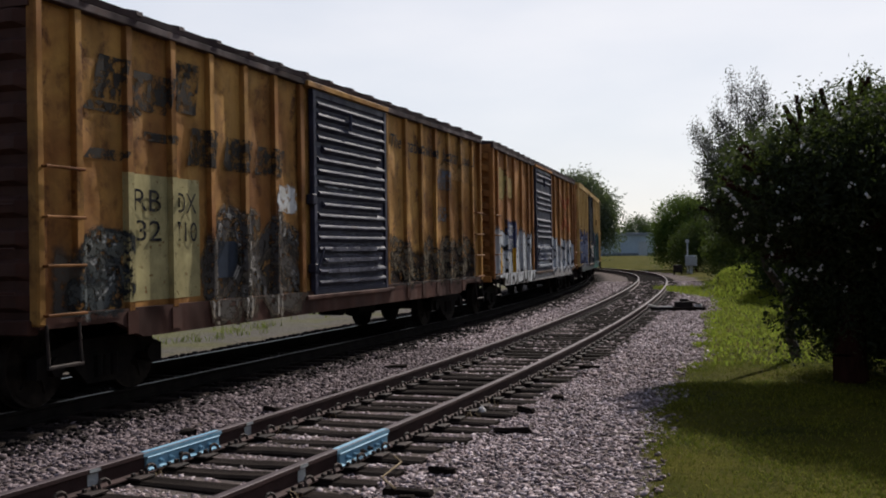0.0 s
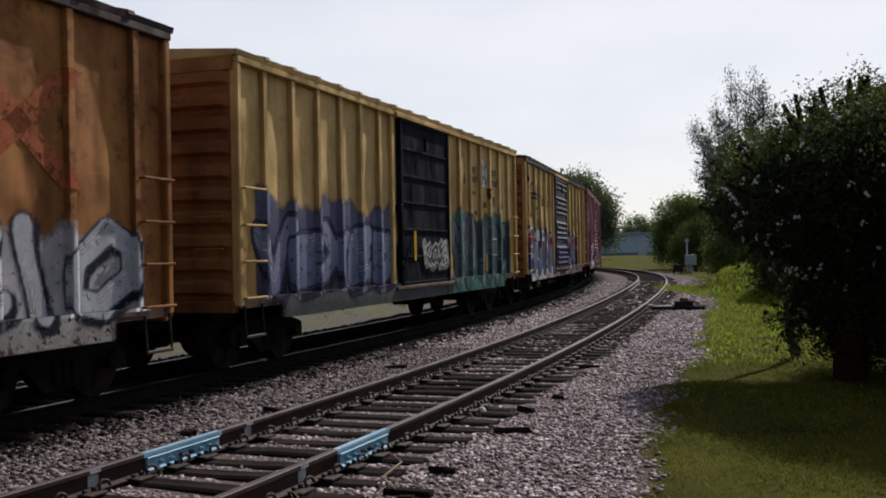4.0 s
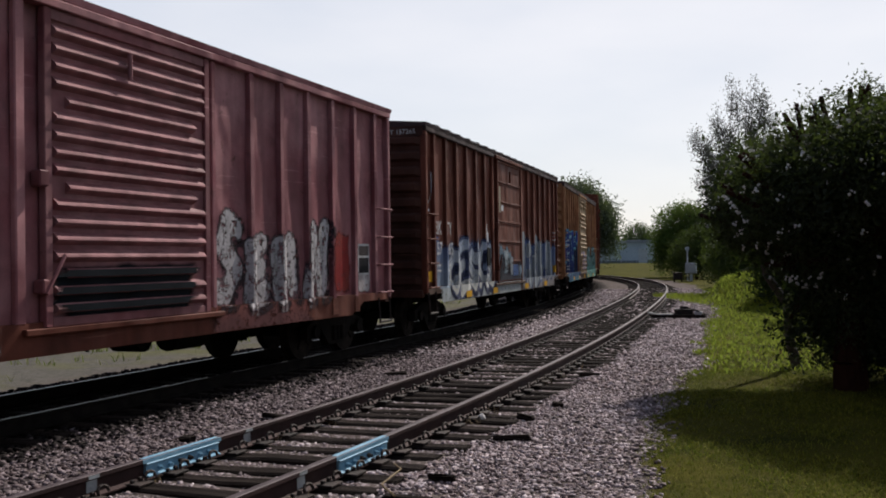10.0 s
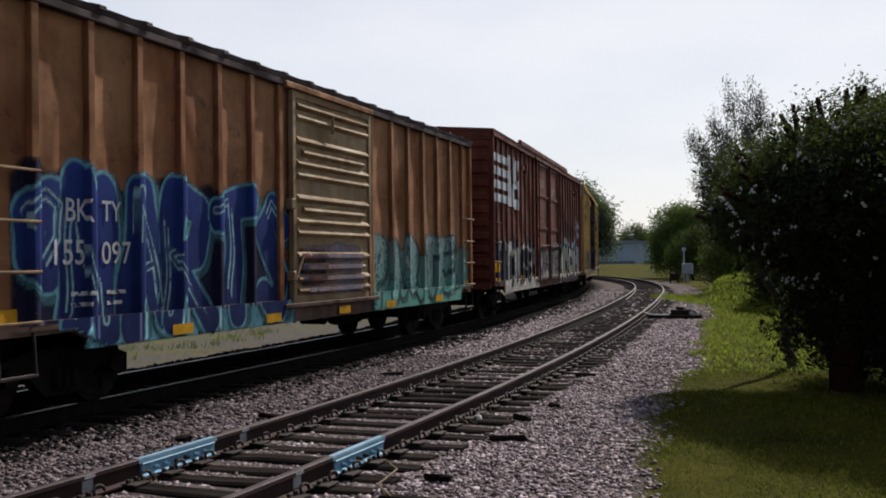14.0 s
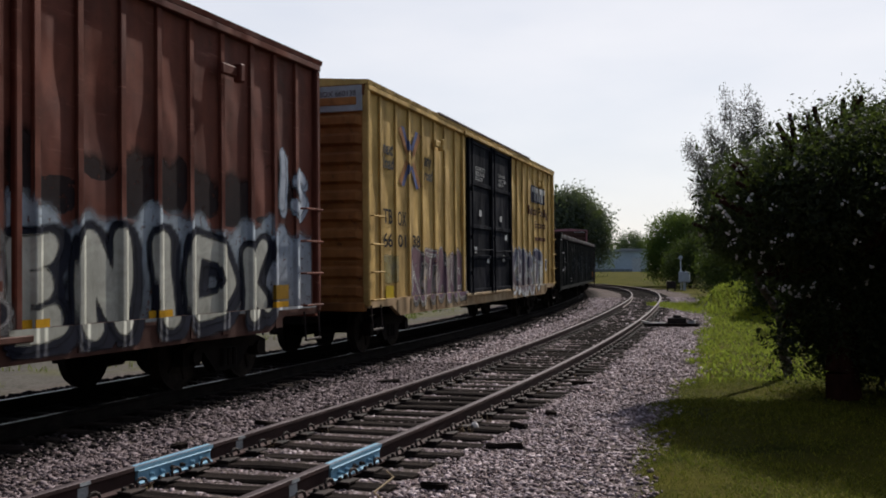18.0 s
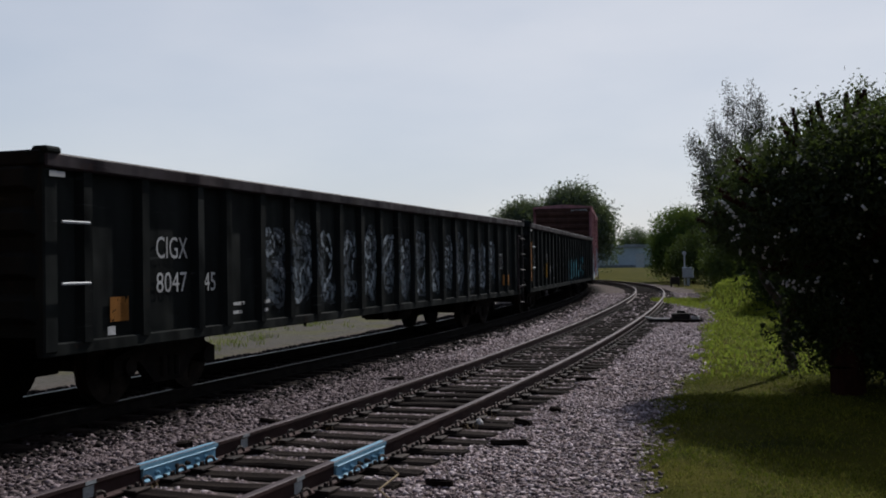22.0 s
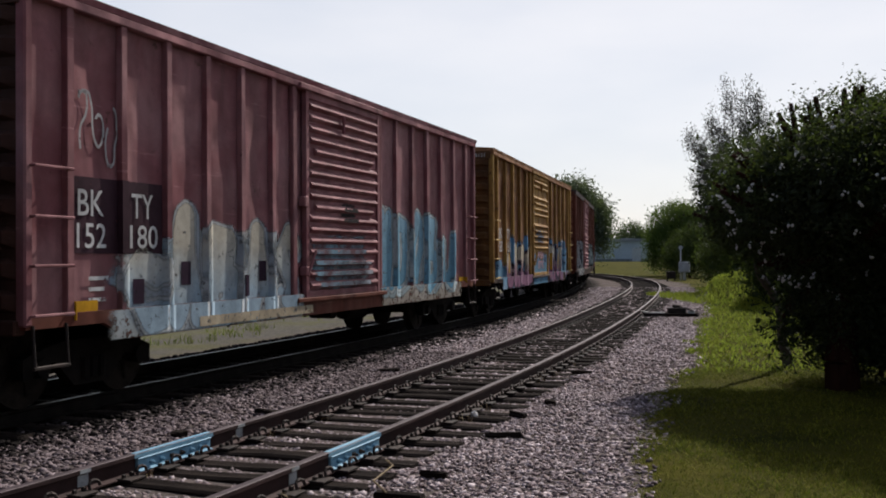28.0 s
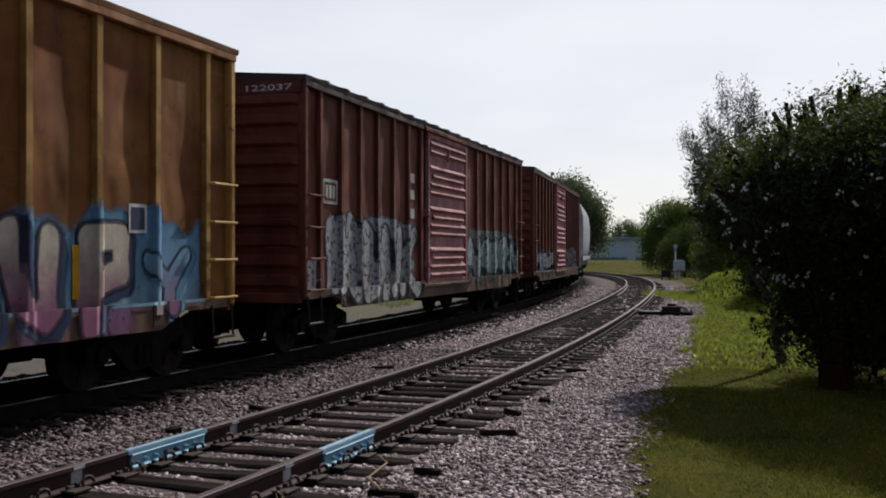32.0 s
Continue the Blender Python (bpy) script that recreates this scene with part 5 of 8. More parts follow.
def car_d():
    P = BAYS103
    c = boxcar(-48.95, "faded yellow boxcar with a slate door and red and white graffiti", P_TAN, P, P_SLATE, roof_mat=P_ROOF, post_mat=P_TAN, ladder_mat=P_SUNNY, end_mat=P_ENDBROWN)
    ink = (0.025, 0.025, 0.025)
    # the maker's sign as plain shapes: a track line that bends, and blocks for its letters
    for box, sl in (((-6.6, -4.95, 3.42, 3.5), 0), ((-6.75, -6.3, 2.72, 2.8), 0), ((-5.9, -5.05, 2.98, 3.05), 0), ((-6.82, -6.74, 2.75, 3.45), 0.2), ((-6.32, -6.24, 2.75, 3.35), 0.15), ((-5.95, -5.88, 3.0, 3.3), 0.1), ((-5.1, -5.03, 3.0, 3.45), 0.12), ((-6.3, -5.2, 3.28, 3.36), 0),
                    ((-6.5, -6.36, 3.54, 3.8), 0.06), ((-6.36, -6.06, 3.72, 3.82), 0.03), ((-5.77, -5.38, 3.7, 3.79), 0.03), ((-5.8, -5.68, 3.53, 3.72), 0.05), ((-5.5, -5.36, 3.53, 3.72), 0.05), ((-5.7, -5.4, 3.53, 3.59), 0.0), ((-5.14, -5.0, 3.53, 3.74), 0.05), ((-5.1, -4.98, 3.78, 3.84), 0.0), ((-4.64, -4.5, 3.52, 3.86), 0.06),
                    ((-4.24, -4.11, 3.16, 3.5), 0.06), ((-4.1, -3.8, 3.16, 3.22), 0.0), ((-4.06, -3.78, 3.3, 3.37), 0.0), ((-3.92, -3.8, 3.2, 3.33), 0.03), ((-3.3, -3.18, 3.13, 3.37), 0.04), ((-3.02, -2.9, 3.13, 3.37), 0.04), ((-3.2, -3.0, 3.31, 3.37), 0.0), ((-3.2, -3.0, 3.13, 3.19), 0.0), ((-2.33, -2.18, 3.14, 3.38), 0.33), ((-2.0, -1.85, 3.14, 3.38), -0.33)):
        plate(c, box, ink, P, 2, 0.28, slant=sl)
    lettering(c, [("RB", -5.47, -4.95, 2.36, 2.66), ("OX", -4.6, -4.15, 2.34, 2.64)], ink, P, wear=0.3)
    mist(c, P, [(-7.35, -1.75, 1.02, 2.45, (0.03, 0.03, 0.05), (0.12, 0.13, 0.17)), (1.6, 5.35, 1.02, 2.4, (0.03, 0.03, 0.05), (0.04, 0.04, 0.07))], 0, 0.32)
    sill_mist(c, [(-7.0, -2.0, (0.42, 0.44, 0.5), (0.4, 0.42, 0.46)), (-1.9, 6.2, (0.06, 0.055, 0.07), (0.04, 0.04, 0.05))], 0.36)
    mist(c, (), [(-1.42, 1.42, 1.02, 2.1, (0.16, 0.12, 0.24), (0.07, 0.06, 0.12))], 1, 0.34, sheet=1.471, proud=1.54, bands=DOOR_RIBS)
    for box in ((-5.5, -4.95, 1.98, 2.3), (-4.65, -3.95, 1.98, 2.32)):
        plate(c, box, (0.5, 0.52, 0.55), P, 8, 0.25)
    lettering(c, [("37", -5.42, -5.1, 2.03, 2.25), ("094", -4.58, -4.0, 2.04, 2.27)], BLACKP, P, depth=10)
    throw_up(c, "CLOSK", (-7.5, -1.6, 0.74, 2.35), (0.2, 0.03, 0.035), (0.55, 0.57, 0.62), P, (0.02, 0.03, 0.085), wear=0.25, fat=1.25, rim=1.1, slant=0.03, turn=(1.5, 2.1), shiny=False, at=[(-7.50, -6.00, 0.76, 2.38), (-5.98, -4.95, 0.78, 2.32), (-4.88, -3.74, 0.74, 2.32), (-3.70, -2.65, 0.74, 2.35), (-2.60, -1.62, 0.76, 2.20)])
    throw_up(c, "COKS", (1.6, 5.9, 0.74, 2.4), (0.15, 0.035, 0.045), (0.44, 0.42, 0.5), P, (0.02, 0.02, 0.05), wear=0.28, fat=1.2, rim=0.75, slant=0.03, turn=(1.3, 2.0), shiny=False, at=[(1.61, 2.55, 0.81, 2.38), (2.62, 3.69, 0.74, 2.29), (3.67, 4.11, 0.74, 2.26), (4.09, 5.18, 0.74, 2.29)])
    for i in range(6):
        plate(c, (-6.0 + i * 2.3, -5.5 + i * 2.3, 0.75, 0.86), ORANGE, (), 6, sheet=1.486)
    next_load(c, P, (3.95, 4.4, 3.3, 3.62), (6.2, 6.72, 3.26, 3.58), (4.98, 5.66, 3.16, 3.72), (0.03, 0.03, 0.03), ((0.42, 0.42, 0.42), (0.3, 0.3, 0.32)))
    for k, (u, z, w, h) in enumerate(((2.75, 2.95, 0.3, 0.12), (3.0, 2.8, 0.12, 0.2), (3.85, 2.78, 0.7, 0.07), (3.62, 2.6, 0.13, 0.5), (4.74, 2.65, 0.13, 0.45), (4.95, 2.85, 0.5, 0.1), (4.3, 2.62, 0.3, 0.2), (7.0, 2.6, 0.12, 0.6))):
        mark("rust_hole", cloud(300 + k, rough=0.4), (u, u + w, z, z + h), spray((0.1, 0.04, 0.02), (0.05, 0.025, 0.015), 0.38), c, P, 2)
    patches(c, P, [(6.9, 7.5, 0.9, 1.2, YEL, ORANGE)], 1, 0.4)
    mark("scribble", strokes(3, 2, 0.08), (-7.5, -7.05, 3.3, 4.1), spray((0.06, 0.06, 0.06)), c, P, 3)


def reporting(c, P, left, a, b, c1, d, colour=WHITE, gap=0.83, zt=2.2, zb=1.75, w=0.48):
    lettering(c, [(a, left, left + w * 0.93, zt, zt + 0.29), (b, left + gap, left + gap + w * 0.88, zt, zt + 0.29), (c1, left - 0.02, left + w, zb, zb + 0.28), (d, left + gap - 0.03, left + gap + w * 1.08, zb, zb + 0.28)], colour, P, fat=0.006, depth=6, wear=0.27)


def car_e():
    P = BAYS88
    c = boxcar(-31.7, "faded maroon boxcar with a ribbed door and white graffiti", P_MAROON, P, P_ROSE, roof_mat=P_MAROON, ladder_mat=P_ROSE, rib_gaps=(), eave_ribs=False, end_mat=P_SOOT_SHADE, sill_mat=P_BROWN)
    plate(c, (-7.02, -5.36, 0.98, 2.55), (0.22, 0.035, 0.022), P, 0, 0.3)
    reporting(c, P, -6.82, "BK", "TY", "151", "643", (0.6, 0.48, 0.42), gap=0.78, zt=2.12, zb=1.69, w=0.46)
    small_print(c, -6.55, 1.42, P, 3, 0.3, (0.45, 0.35, 0.32))
    small_print(c, -5.95, 1.42, P, 3, 0.3, (0.45, 0.35, 0.32))
    mist(c, P, [(-5.2, -2.2, 1.02, 1.75, (0.5, 0.48, 0.5), (0.6, 0.6, 0.62))], 0, 0.4)
    sill_mist(c, [(-5.3, -2.1, (0.5, 0.5, 0.5), (0.42, 0.4, 0.4)), (1.5, 4.5, (0.2, 0.07, 0.06), (0.12, 0.05, 0.05))], 0.4)
    patches(c, P, [(5.25, 6.1, 1.02, 2.2, (0.22, 0.045, 0.035), RED), (-7.68, -7.1, 0.95, 1.6, (0.05, 0.06, 0.12), NAVY)], wear=0.36)
    patches(c, (), [(-1.6, 1.36, 0.98, 1.7, (0.006, 0.009, 0.013), (0.012, 0.015, 0.02))], 4, 0.24, sheet=1.471, proud=1.54, bands=DOOR_RIBS)
    throw_up(c, "STZ", (-5.3, -2.25, 0.76, 2.05), (0.6, 0.6, 0.62), (0.035, 0.02, 0.04), P, (0.52, 0.5, 0.52), wear=0.3, fat=0.8, rim=0.45, slant=0.2, at=[(-5.29, -4.25, 0.78, 2.05), (-4.35, -3.35, 0.76, 1.98), (-3.50, -2.29, 0.78, 2.05)])
    throw_up(c, "SEMN", (1.65, 5.2, 1.0, 2.35), (0.46, 0.44, 0.45), (0.08, 0.05, 0.06), P, (0.4, 0.37, 0.38), wear=0.43, rim=0.5, fat=1.1, at=[(1.66, 2.46, 1.03, 2.36), (2.52, 3.27, 1.03, 2.07), (3.32, 4.16, 1.03, 2.04), (4.32, 5.16, 1.03, 2.31)])
    patches(c, P, [(6.2, 6.97, 1.05, 1.6, (0.5, 0.48, 0.48), (0.36, 0.3, 0.3))], 1, 0.38)
    plate(c, (6.36, 6.86, 1.39, 1.95), (0.55, 0.55, 0.55), P, 5, 0.25), plate(c, (6.4, 6.82, 1.43, 1.7), BLACKP, P, 6), plate(c, (6.4, 6.82, 1.74, 1.91), (0.06, 0.05, 0.05), P, 6)
    mark("scribble", strokes(11, 3, 0.05), (-7.68, -7.12, 2.6, 3.6), spray((0.5, 0.55, 0.58)), c, P, 4)
    mark("scribble", strokes(12, 4, 0.03), (-7.0, -6.2, 2.6, 3.3), spray((0.42, 0.42, 0.42)), c, P, 4)
    mark("scribble", strokes(14, 3, 0.04), (-5.3, -4.4, 2.2, 2.7), spray((0.36, 0.36, 0.36)), c, P, 4)
    mark("chalk_triangle", (np.array([(0, 0), (0.08, 0), (0.5, 0.92), (0.92, 0), (1, 0), (0.53, 1), (0.47, 1), (0, 0.07), (1, 0.07)]), [(0, 1, 2, 6), (3, 4, 5, 2), (0, 4, 8, 7)]), (-7.68, -7.18, 1.62, 2.05), spray(SILVER), c, P, 5)
    end_marks(c, "BKTY 151643")


def car_f():
    P = BAYS88
    c = boxcar(-14.4, "oxide-brown boxcar with a plate door and silver graffiti", P_BROWN, P, P_BROWN, door="plate", roof_mat=P_ROOF, end_mat=P_SOOT_SHADE)
    reporting(c, P, -6.92, "BK", "TY", "157", "265")
    small_print(c, -6.8, 1.5, P, 2, 0.36), small_print(c, -6.1, 1.5, P, 2, 0.36)
    plate(c, (-7.72, -7.2, 1.18, 1.4), YEL, P, 5, 0.22)
    mist(c, P, [(-6.9, -1.7, 1.02, 2.25, (0.05, 0.07, 0.18), (0.22, 0.27, 0.33)), (1.6, 7.65, 1.02, 2.3, (0.07, 0.1, 0.2), (0.14, 0.17, 0.24))], 0, 0.34)
    sill_mist(c, [(-6.8, 1.5, (0.36, 0.4, 0.42), (0.3, 0.32, 0.32)), (1.6, 7.0, (0.34, 0.34, 0.35), (0.2, 0.18, 0.18))], 0.36)
    mist(c, (), [(-1.42, 0.1, 1.5, 2.15, (0.1, 0.17, 0.22), (0.12, 0.17, 0.2))], 3, 0.4, sheet=1.495)
    mist(c, (), [(-1.42, 1.42, 1.06, 1.62, (0.03, 0.028, 0.04), (0.05, 0.05, 0.06))], 4.5, 0.36, sheet=1.495)
    patches(c, (), [(-1.0, -0.35, 1.2, 1.95, (0.3, 0.34, 0.36), (0.2, 0.26, 0.3)), (-0.2, 0.25, 1.15, 1.75, (0.28, 0.3, 0.3), (0.1, 0.14, 0.2)), (0.15, 0.95, 1.12, 1.52, (0.05, 0.09, 0.22), (0.07, 0.12, 0.26)), (1.0, 1.4, 1.12, 1.5, (0.2, 0.26, 0.3), (0.06, 0.08, 0.12))], 3, 0.4, sheet=1.512)
    mark("scribble", strokes(23, 4, 0.05), (-1.35, 0.1, 1.15, 1.95), spray((0.03, 0.03, 0.04)), c, (), 5, sheet=1.515)
    plate(c, (-1.38, -1.2, 2.9, 3.6), (0.36, 0.3, 0.22), (), 4, 0.34, sheet=1.5), plate(c, (-1.15, -0.9, 2.95, 3.1), (0.6, 0.6, 0.62), (), 5, 0.3, sheet=1.5)
    plate(c, (-2.53, -2.23, 2.09, 2.34), (0.55, 0.56, 0.6), P, 6, 0.2), plate(c, (-2.66, -2.02, 1.47, 1.94), (0.015, 0.015, 0.015), P, 7, 0.25)
    throw_up(c, "OESKS", (-6.0, -1.8, 0.74, 2.2), (0.3, 0.36, 0.46), (0.05, 0.06, 0.12), P, (0.48, 0.46, 0.4), wear=0.32)
    throw_up(c, "ISERA", (1.65, 6.7, 0.74, 2.42), (0.2, 0.225, 0.25), (0.44, 0.47, 0.49), P, (0.17, 0.19, 0.21), wear=0.34, fat=1.1, rim=0.3, slant=0.2, shiny=False, under=(0.04, 0.06, 0.14), at=[(1.69, 2.40, 1.00, 2.42), (2.44, 3.36, 0.76, 2.30), (3.42, 4.24, 0.80, 2.32), (4.26, 5.26, 1.00, 2.28), (5.30, 6.50, 1.00, 2.27)])
    for u in (-4.76, -2.1, 1.9, 4.9):
        plate(c, (u, u + 0.5, 0.75, 0.9), YEL, (), 6, 0.2, sheet=1.486)
    plate(c, (7.0, 7.5, 1.15, 1.4), YEL, P, 5, 0.2)
    plate(c, (6.9, 7.35, 2.3, 2.6), (0.3, 0.1, 0.08), P, 4), small_print(c, 6.95, 2.5, P, 3, 0.32)
    mark("scribble", strokes(21, 3, 0.05), (-7.66, -7.15, 2.7, 3.5), spray((0.5, 0.5, 0.56)), c, P, 4)
    plate(c, (-2.6, -2.35, 2.3, 2.55), WHITE, P, 4)
    end_marks(c, "BKTY 157265")


def car_g():
    P = BAYS88
    c = boxcar(2.85, "copper-brown boxcar with a beige door and blue graffiti", P_COPPER, P, P_BEIGE, roof_mat=P_ROOF, ladder_mat=P_BEIGE, end_mat=P_COPPER)
    mist(c, P, [(-7.4, -1.6, 1.02, 2.75, (0.012, 0.012, 0.03), (0.012, 0.014, 0.04)), (1.6, 7.65, 1.02, 2.15, (0.16, 0.17, 0.15), (0.1, 0.24, 0.22))], 0, 0.3)
    sill_mist(c, [(-6.4, -1.4, (0.05, 0.15, 0.22), (0.1, 0.26, 0.32)), (1.6, 7.0, (0.1, 0.3, 0.26), (0.14, 0.34, 0.28))], 0.36)
    patches(c, (), [(-1.3, 1.3, 1.02, 2.0, (0.28, 0.2, 0.2), (0.2, 0.2, 0.28)), (-1.4, -0.3, 1.2, 1.9, (0.02, 0.03, 0.09), (0.3, 0.08, 0.04))], 1, 0.4, sheet=1.471, proud=1.54, bands=DOOR_RIBS)
    throw_up(c, "ONARTS", (-7.4, -1.5, 0.74, 2.7), (0.022, 0.045, 0.2), (0.14, 0.34, 0.43), P, (0.012, 0.02, 0.08), wear=0.26, fat=1.3, rim=0.6, glow=(0.3, 0.5, 0.6), at=[(-7.39, -6.45, 1.40, 2.55), (-6.70, -5.69, 0.76, 2.68), (-5.75, -4.50, 0.76, 2.70), (-4.90, -3.60, 0.74, 2.70), (-3.75, -2.50, 0.74, 2.65), (-2.55, -1.50, 0.74, 2.65)])
    throw_up(c, "PARTE", (1.6, 6.85, 0.74, 2.2), (0.2, 0.27, 0.27), (0.09, 0.17, 0.17), P, (0.1, 0.28, 0.25), wear=0.4, rim=0.5, at=[(1.60, 2.50, 0.74, 2.14), (2.55, 3.35, 0.90, 2.08), (3.46, 4.30, 0.90, 2.08), (4.38, 5.36, 0.86, 2.14), (5.46, 6.80, 0.94, 2.20)])
    lettering(c, [("BK", -6.58, -6.2, 2.11, 2.36), ("TY", -5.98, -5.64, 2.13, 2.36), ("155", -6.76, -6.28, 1.64, 1.91), ("097", -5.99, -5.46, 1.64, 1.9)], WHITE, P, fat=0.006, depth=6, wear=0.27)
    small_print(c, -6.5, 1.3, P, 2, 0.34), small_print(c, -5.9, 1.3, P, 2, 0.34)
    plate(c, (-7.72, -7.3, 0.98, 1.2), YEL, P, 5, 0.2)
    plate(c, (7.2, 7.6, 1.0, 1.15), YEL, P, 5, 0.2)
    for u in (-4.75, -2.4, 0.1, 2.2, 5.0):
        plate(c, (u, u + 0.45, 0.75, 0.88), YEL, (), 6, 0.2, sheet=1.486)
    end_marks(c, "BKTY 155097")


def hicube(at, label, body, door_mat, bays, roof_mat=None, half=9.35, end_mat=None, ladder_mat=None, header=(5.5, 4.82, 0.12), header_mat=None, top=5.08, sill_mat=None):
    posts = [s * p for p in bays for s in (-1, 1)]
    c = boxcar(at, label, body, posts, door_mat, door="plug", top=top, half_len=half, centres=14.2, door_span=(-2.42, 2.3), roof_mat=roof_mat, end_mat=end_mat, post_w=0.05, proud=1.445, eave_ribs=False, ladder_mat=ladder_mat, end_ribs=11, sill_mat=sill_mat)
    part("door_header", boxes((-header[0], header[1], -1.53, -1.44, top - 0.03, top + header[2]), bevel=0.012), header_mat or body, c)
    for u in (-5.4, 6.2):
        part("clearance_bracket", boxes((u, u + 0.45, -1.56, -1.49, 4.3, 4.45), (u + 0.38, u + 0.5, -1.62, -1.49, 4.24, 4.5), bevel=0.02), body, c)
    return c, posts


def car_h():
    c, P = hicube(21.8, "tall oxide-red boxcar with double plug doors and white graffiti", P_BROWN, P_BROWN, (2.8, 3.47, 4.22, 4.93, 5.64, 6.4, 7.2, 7.9, 8.6), P_BROWN, sill_mat=P_SOOT_SHADE)
    kw = dict(half=0.051)
    # the owner's sign as plain shapes: stripes that run into two white blocks
    for i in range(4):
        plate(c, (-9.0, -6.95, 3.2 + i * 0.36, 3.42 + i * 0.36), (0.6, 0.62, 0.66), P, 3, 0.28, **kw)
    for box, s in (((-7.0, -6.75, 3.15, 4.6), 0.1), ((-6.5, -6.2, 3.15, 4.6), 0.1), ((-6.75, -6.45, 3.15, 4.6), -0.25), ((-6.05, -5.4, 4.25, 4.55), 0.1), ((-6.05, -5.75, 3.8, 4.3), 0.05), ((-6.05, -5.35, 3.7, 3.95), 0.0), ((-5.65, -5.35, 3.3, 3.9), 0.02), ((-6.1, -5.4, 3.1, 3.4), 0.02)):
        plate(c, box, (0.6, 0.62, 0.66), P, 4, 0.28, slant=s, **kw)
    lettering(c, [("47", -8.6, -8.1, 1.88, 2.14), ("11", -7.85, -7.45, 1.88, 2.14), ("67", -7.05, -6.55, 1.9, 2.14)], (0.4, 0.42, 0.46), P, depth=8)
    mist(c, P, [(2.35, 8.7, 2.2, 3.2, (0.024, 0.012, 0.011), (0.018, 0.014, 0.016))], -1.6, 0.36, half=0.051)
    mist(c, P, [(-9.1, -2.45, 1.02, 2.35, (0.02, 0.02, 0.03), (0.03, 0.03, 0.05)), (2.35, 7.9, 1.02, 2.5, (0.3, 0.35, 0.4), (0.1, 0.11, 0.12))], -0.8, 0.36, half=0.051)
    mist(c, P, [(-7.3, -2.45, 1.02, 2.2, (0.46, 0.44, 0.38), (0.4, 0.4, 0.38)), (7.6, 9.2, 1.02, 2.35, (0.24, 0.29, 0.36), (0.33, 0.34, 0.36))], 0, 0.36, half=0.051)
    mist(c, (), [(-2.4, 2.3, 1.02, 2.1, (0.05, 0.045, 0.06), (0.36, 0.34, 0.32))], 3, 0.38, sheet=1.5)
    sill_mist(c, [(-8.0, -2.0, (0.45, 0.43, 0.38), (0.36, 0.34, 0.3))])
    throw_up(c, "IS", (7.85, 9.0, 2.35, 3.5), (0.4, 0.44, 0.5), (0.33, 0.38, 0.45), P, wear=0.34, fat=0.85, rim=0.35, slant=0.02, shiny=False, under=(0.3, 0.34, 0.4), at=[(7.95, 8.4, 2.5, 3.45), (8.45, 8.98, 2.5, 3.25)])
    throw_up(c, "MXSL", (-6.99, -2.45, 0.95, 2.1), (0.012, 0.014, 0.022), (0.46, 0.44, 0.4), P, (0.014, 0.016, 0.024), wear=0.24, fat=1.15, rim=0.35, slant=0.05, shiny=False, under=(0.44, 0.42, 0.38), at=[(-6.99, -5.92, 0.90, 1.89), (-5.62, -4.76, 0.92, 1.93), (-4.73, -3.33, 0.91, 2.03), (-3.33, -2.39, 1.06, 2.10)])
    throw_up(c, "ENIDK", (2.3, 7.8, 0.86, 2.12), (0.42, 0.42, 0.37), (0.014, 0.016, 0.026), P, (0.36, 0.36, 0.31), wear=0.22, rim=1.35, fat=1.0, slant=0.02, shiny=False, under=(0.016, 0.018, 0.03), at=[(2.36, 3.24, 0.92, 2.05), (3.42, 4.44, 0.92, 2.1), (4.72, 5.42, 0.92, 2.08), (5.55, 6.8, 0.92, 2.1), (6.95, 7.7, 0.94, 2.06)])
    throw_up(c, "OATE", (-2.3, 2.2, 1.08, 2.2), (0.012, 0.012, 0.018), (0.34, 0.33, 0.33), (), (0.018, 0.018, 0.026), wear=0.38, sheet=1.512, rim=0.5, fat=0.75, glow=(0.3, 0.3, 0.3))
    for u in (-8.9, -5.2, -3.0, 2.5, 4.72, 7.82):
        plate(c, (u, u + 0.5, 0.95, 1.15), YEL, P, 6, 0.2, **kw)
    plate(c, (-8.95, -8.4, 1.3, 1.6), YEL, P, 6, 0.2), plate(c, (7.82, 8.32, 1.18, 1.4), (0.3, 0.17, 0.02), P, 6, 0.26, **kw)
    lettering(c, [("CLOSE THIS DOOR\nBEFORE CLOSING\nMAIN DOOR", -1.75, -0.85, 4.0, 4.32), ("CLOSE AND LOCK\nBOTH DOORS BEFORE\nMOVING CAR", 0.7, 1.6, 3.88, 4.18)], (0.5, 0.45, 0.44), (), depth=6, name="door_notice")
    for ob in c.children:
        if ob.name.startswith("door_notice"):
            ob.location.y = -0.065


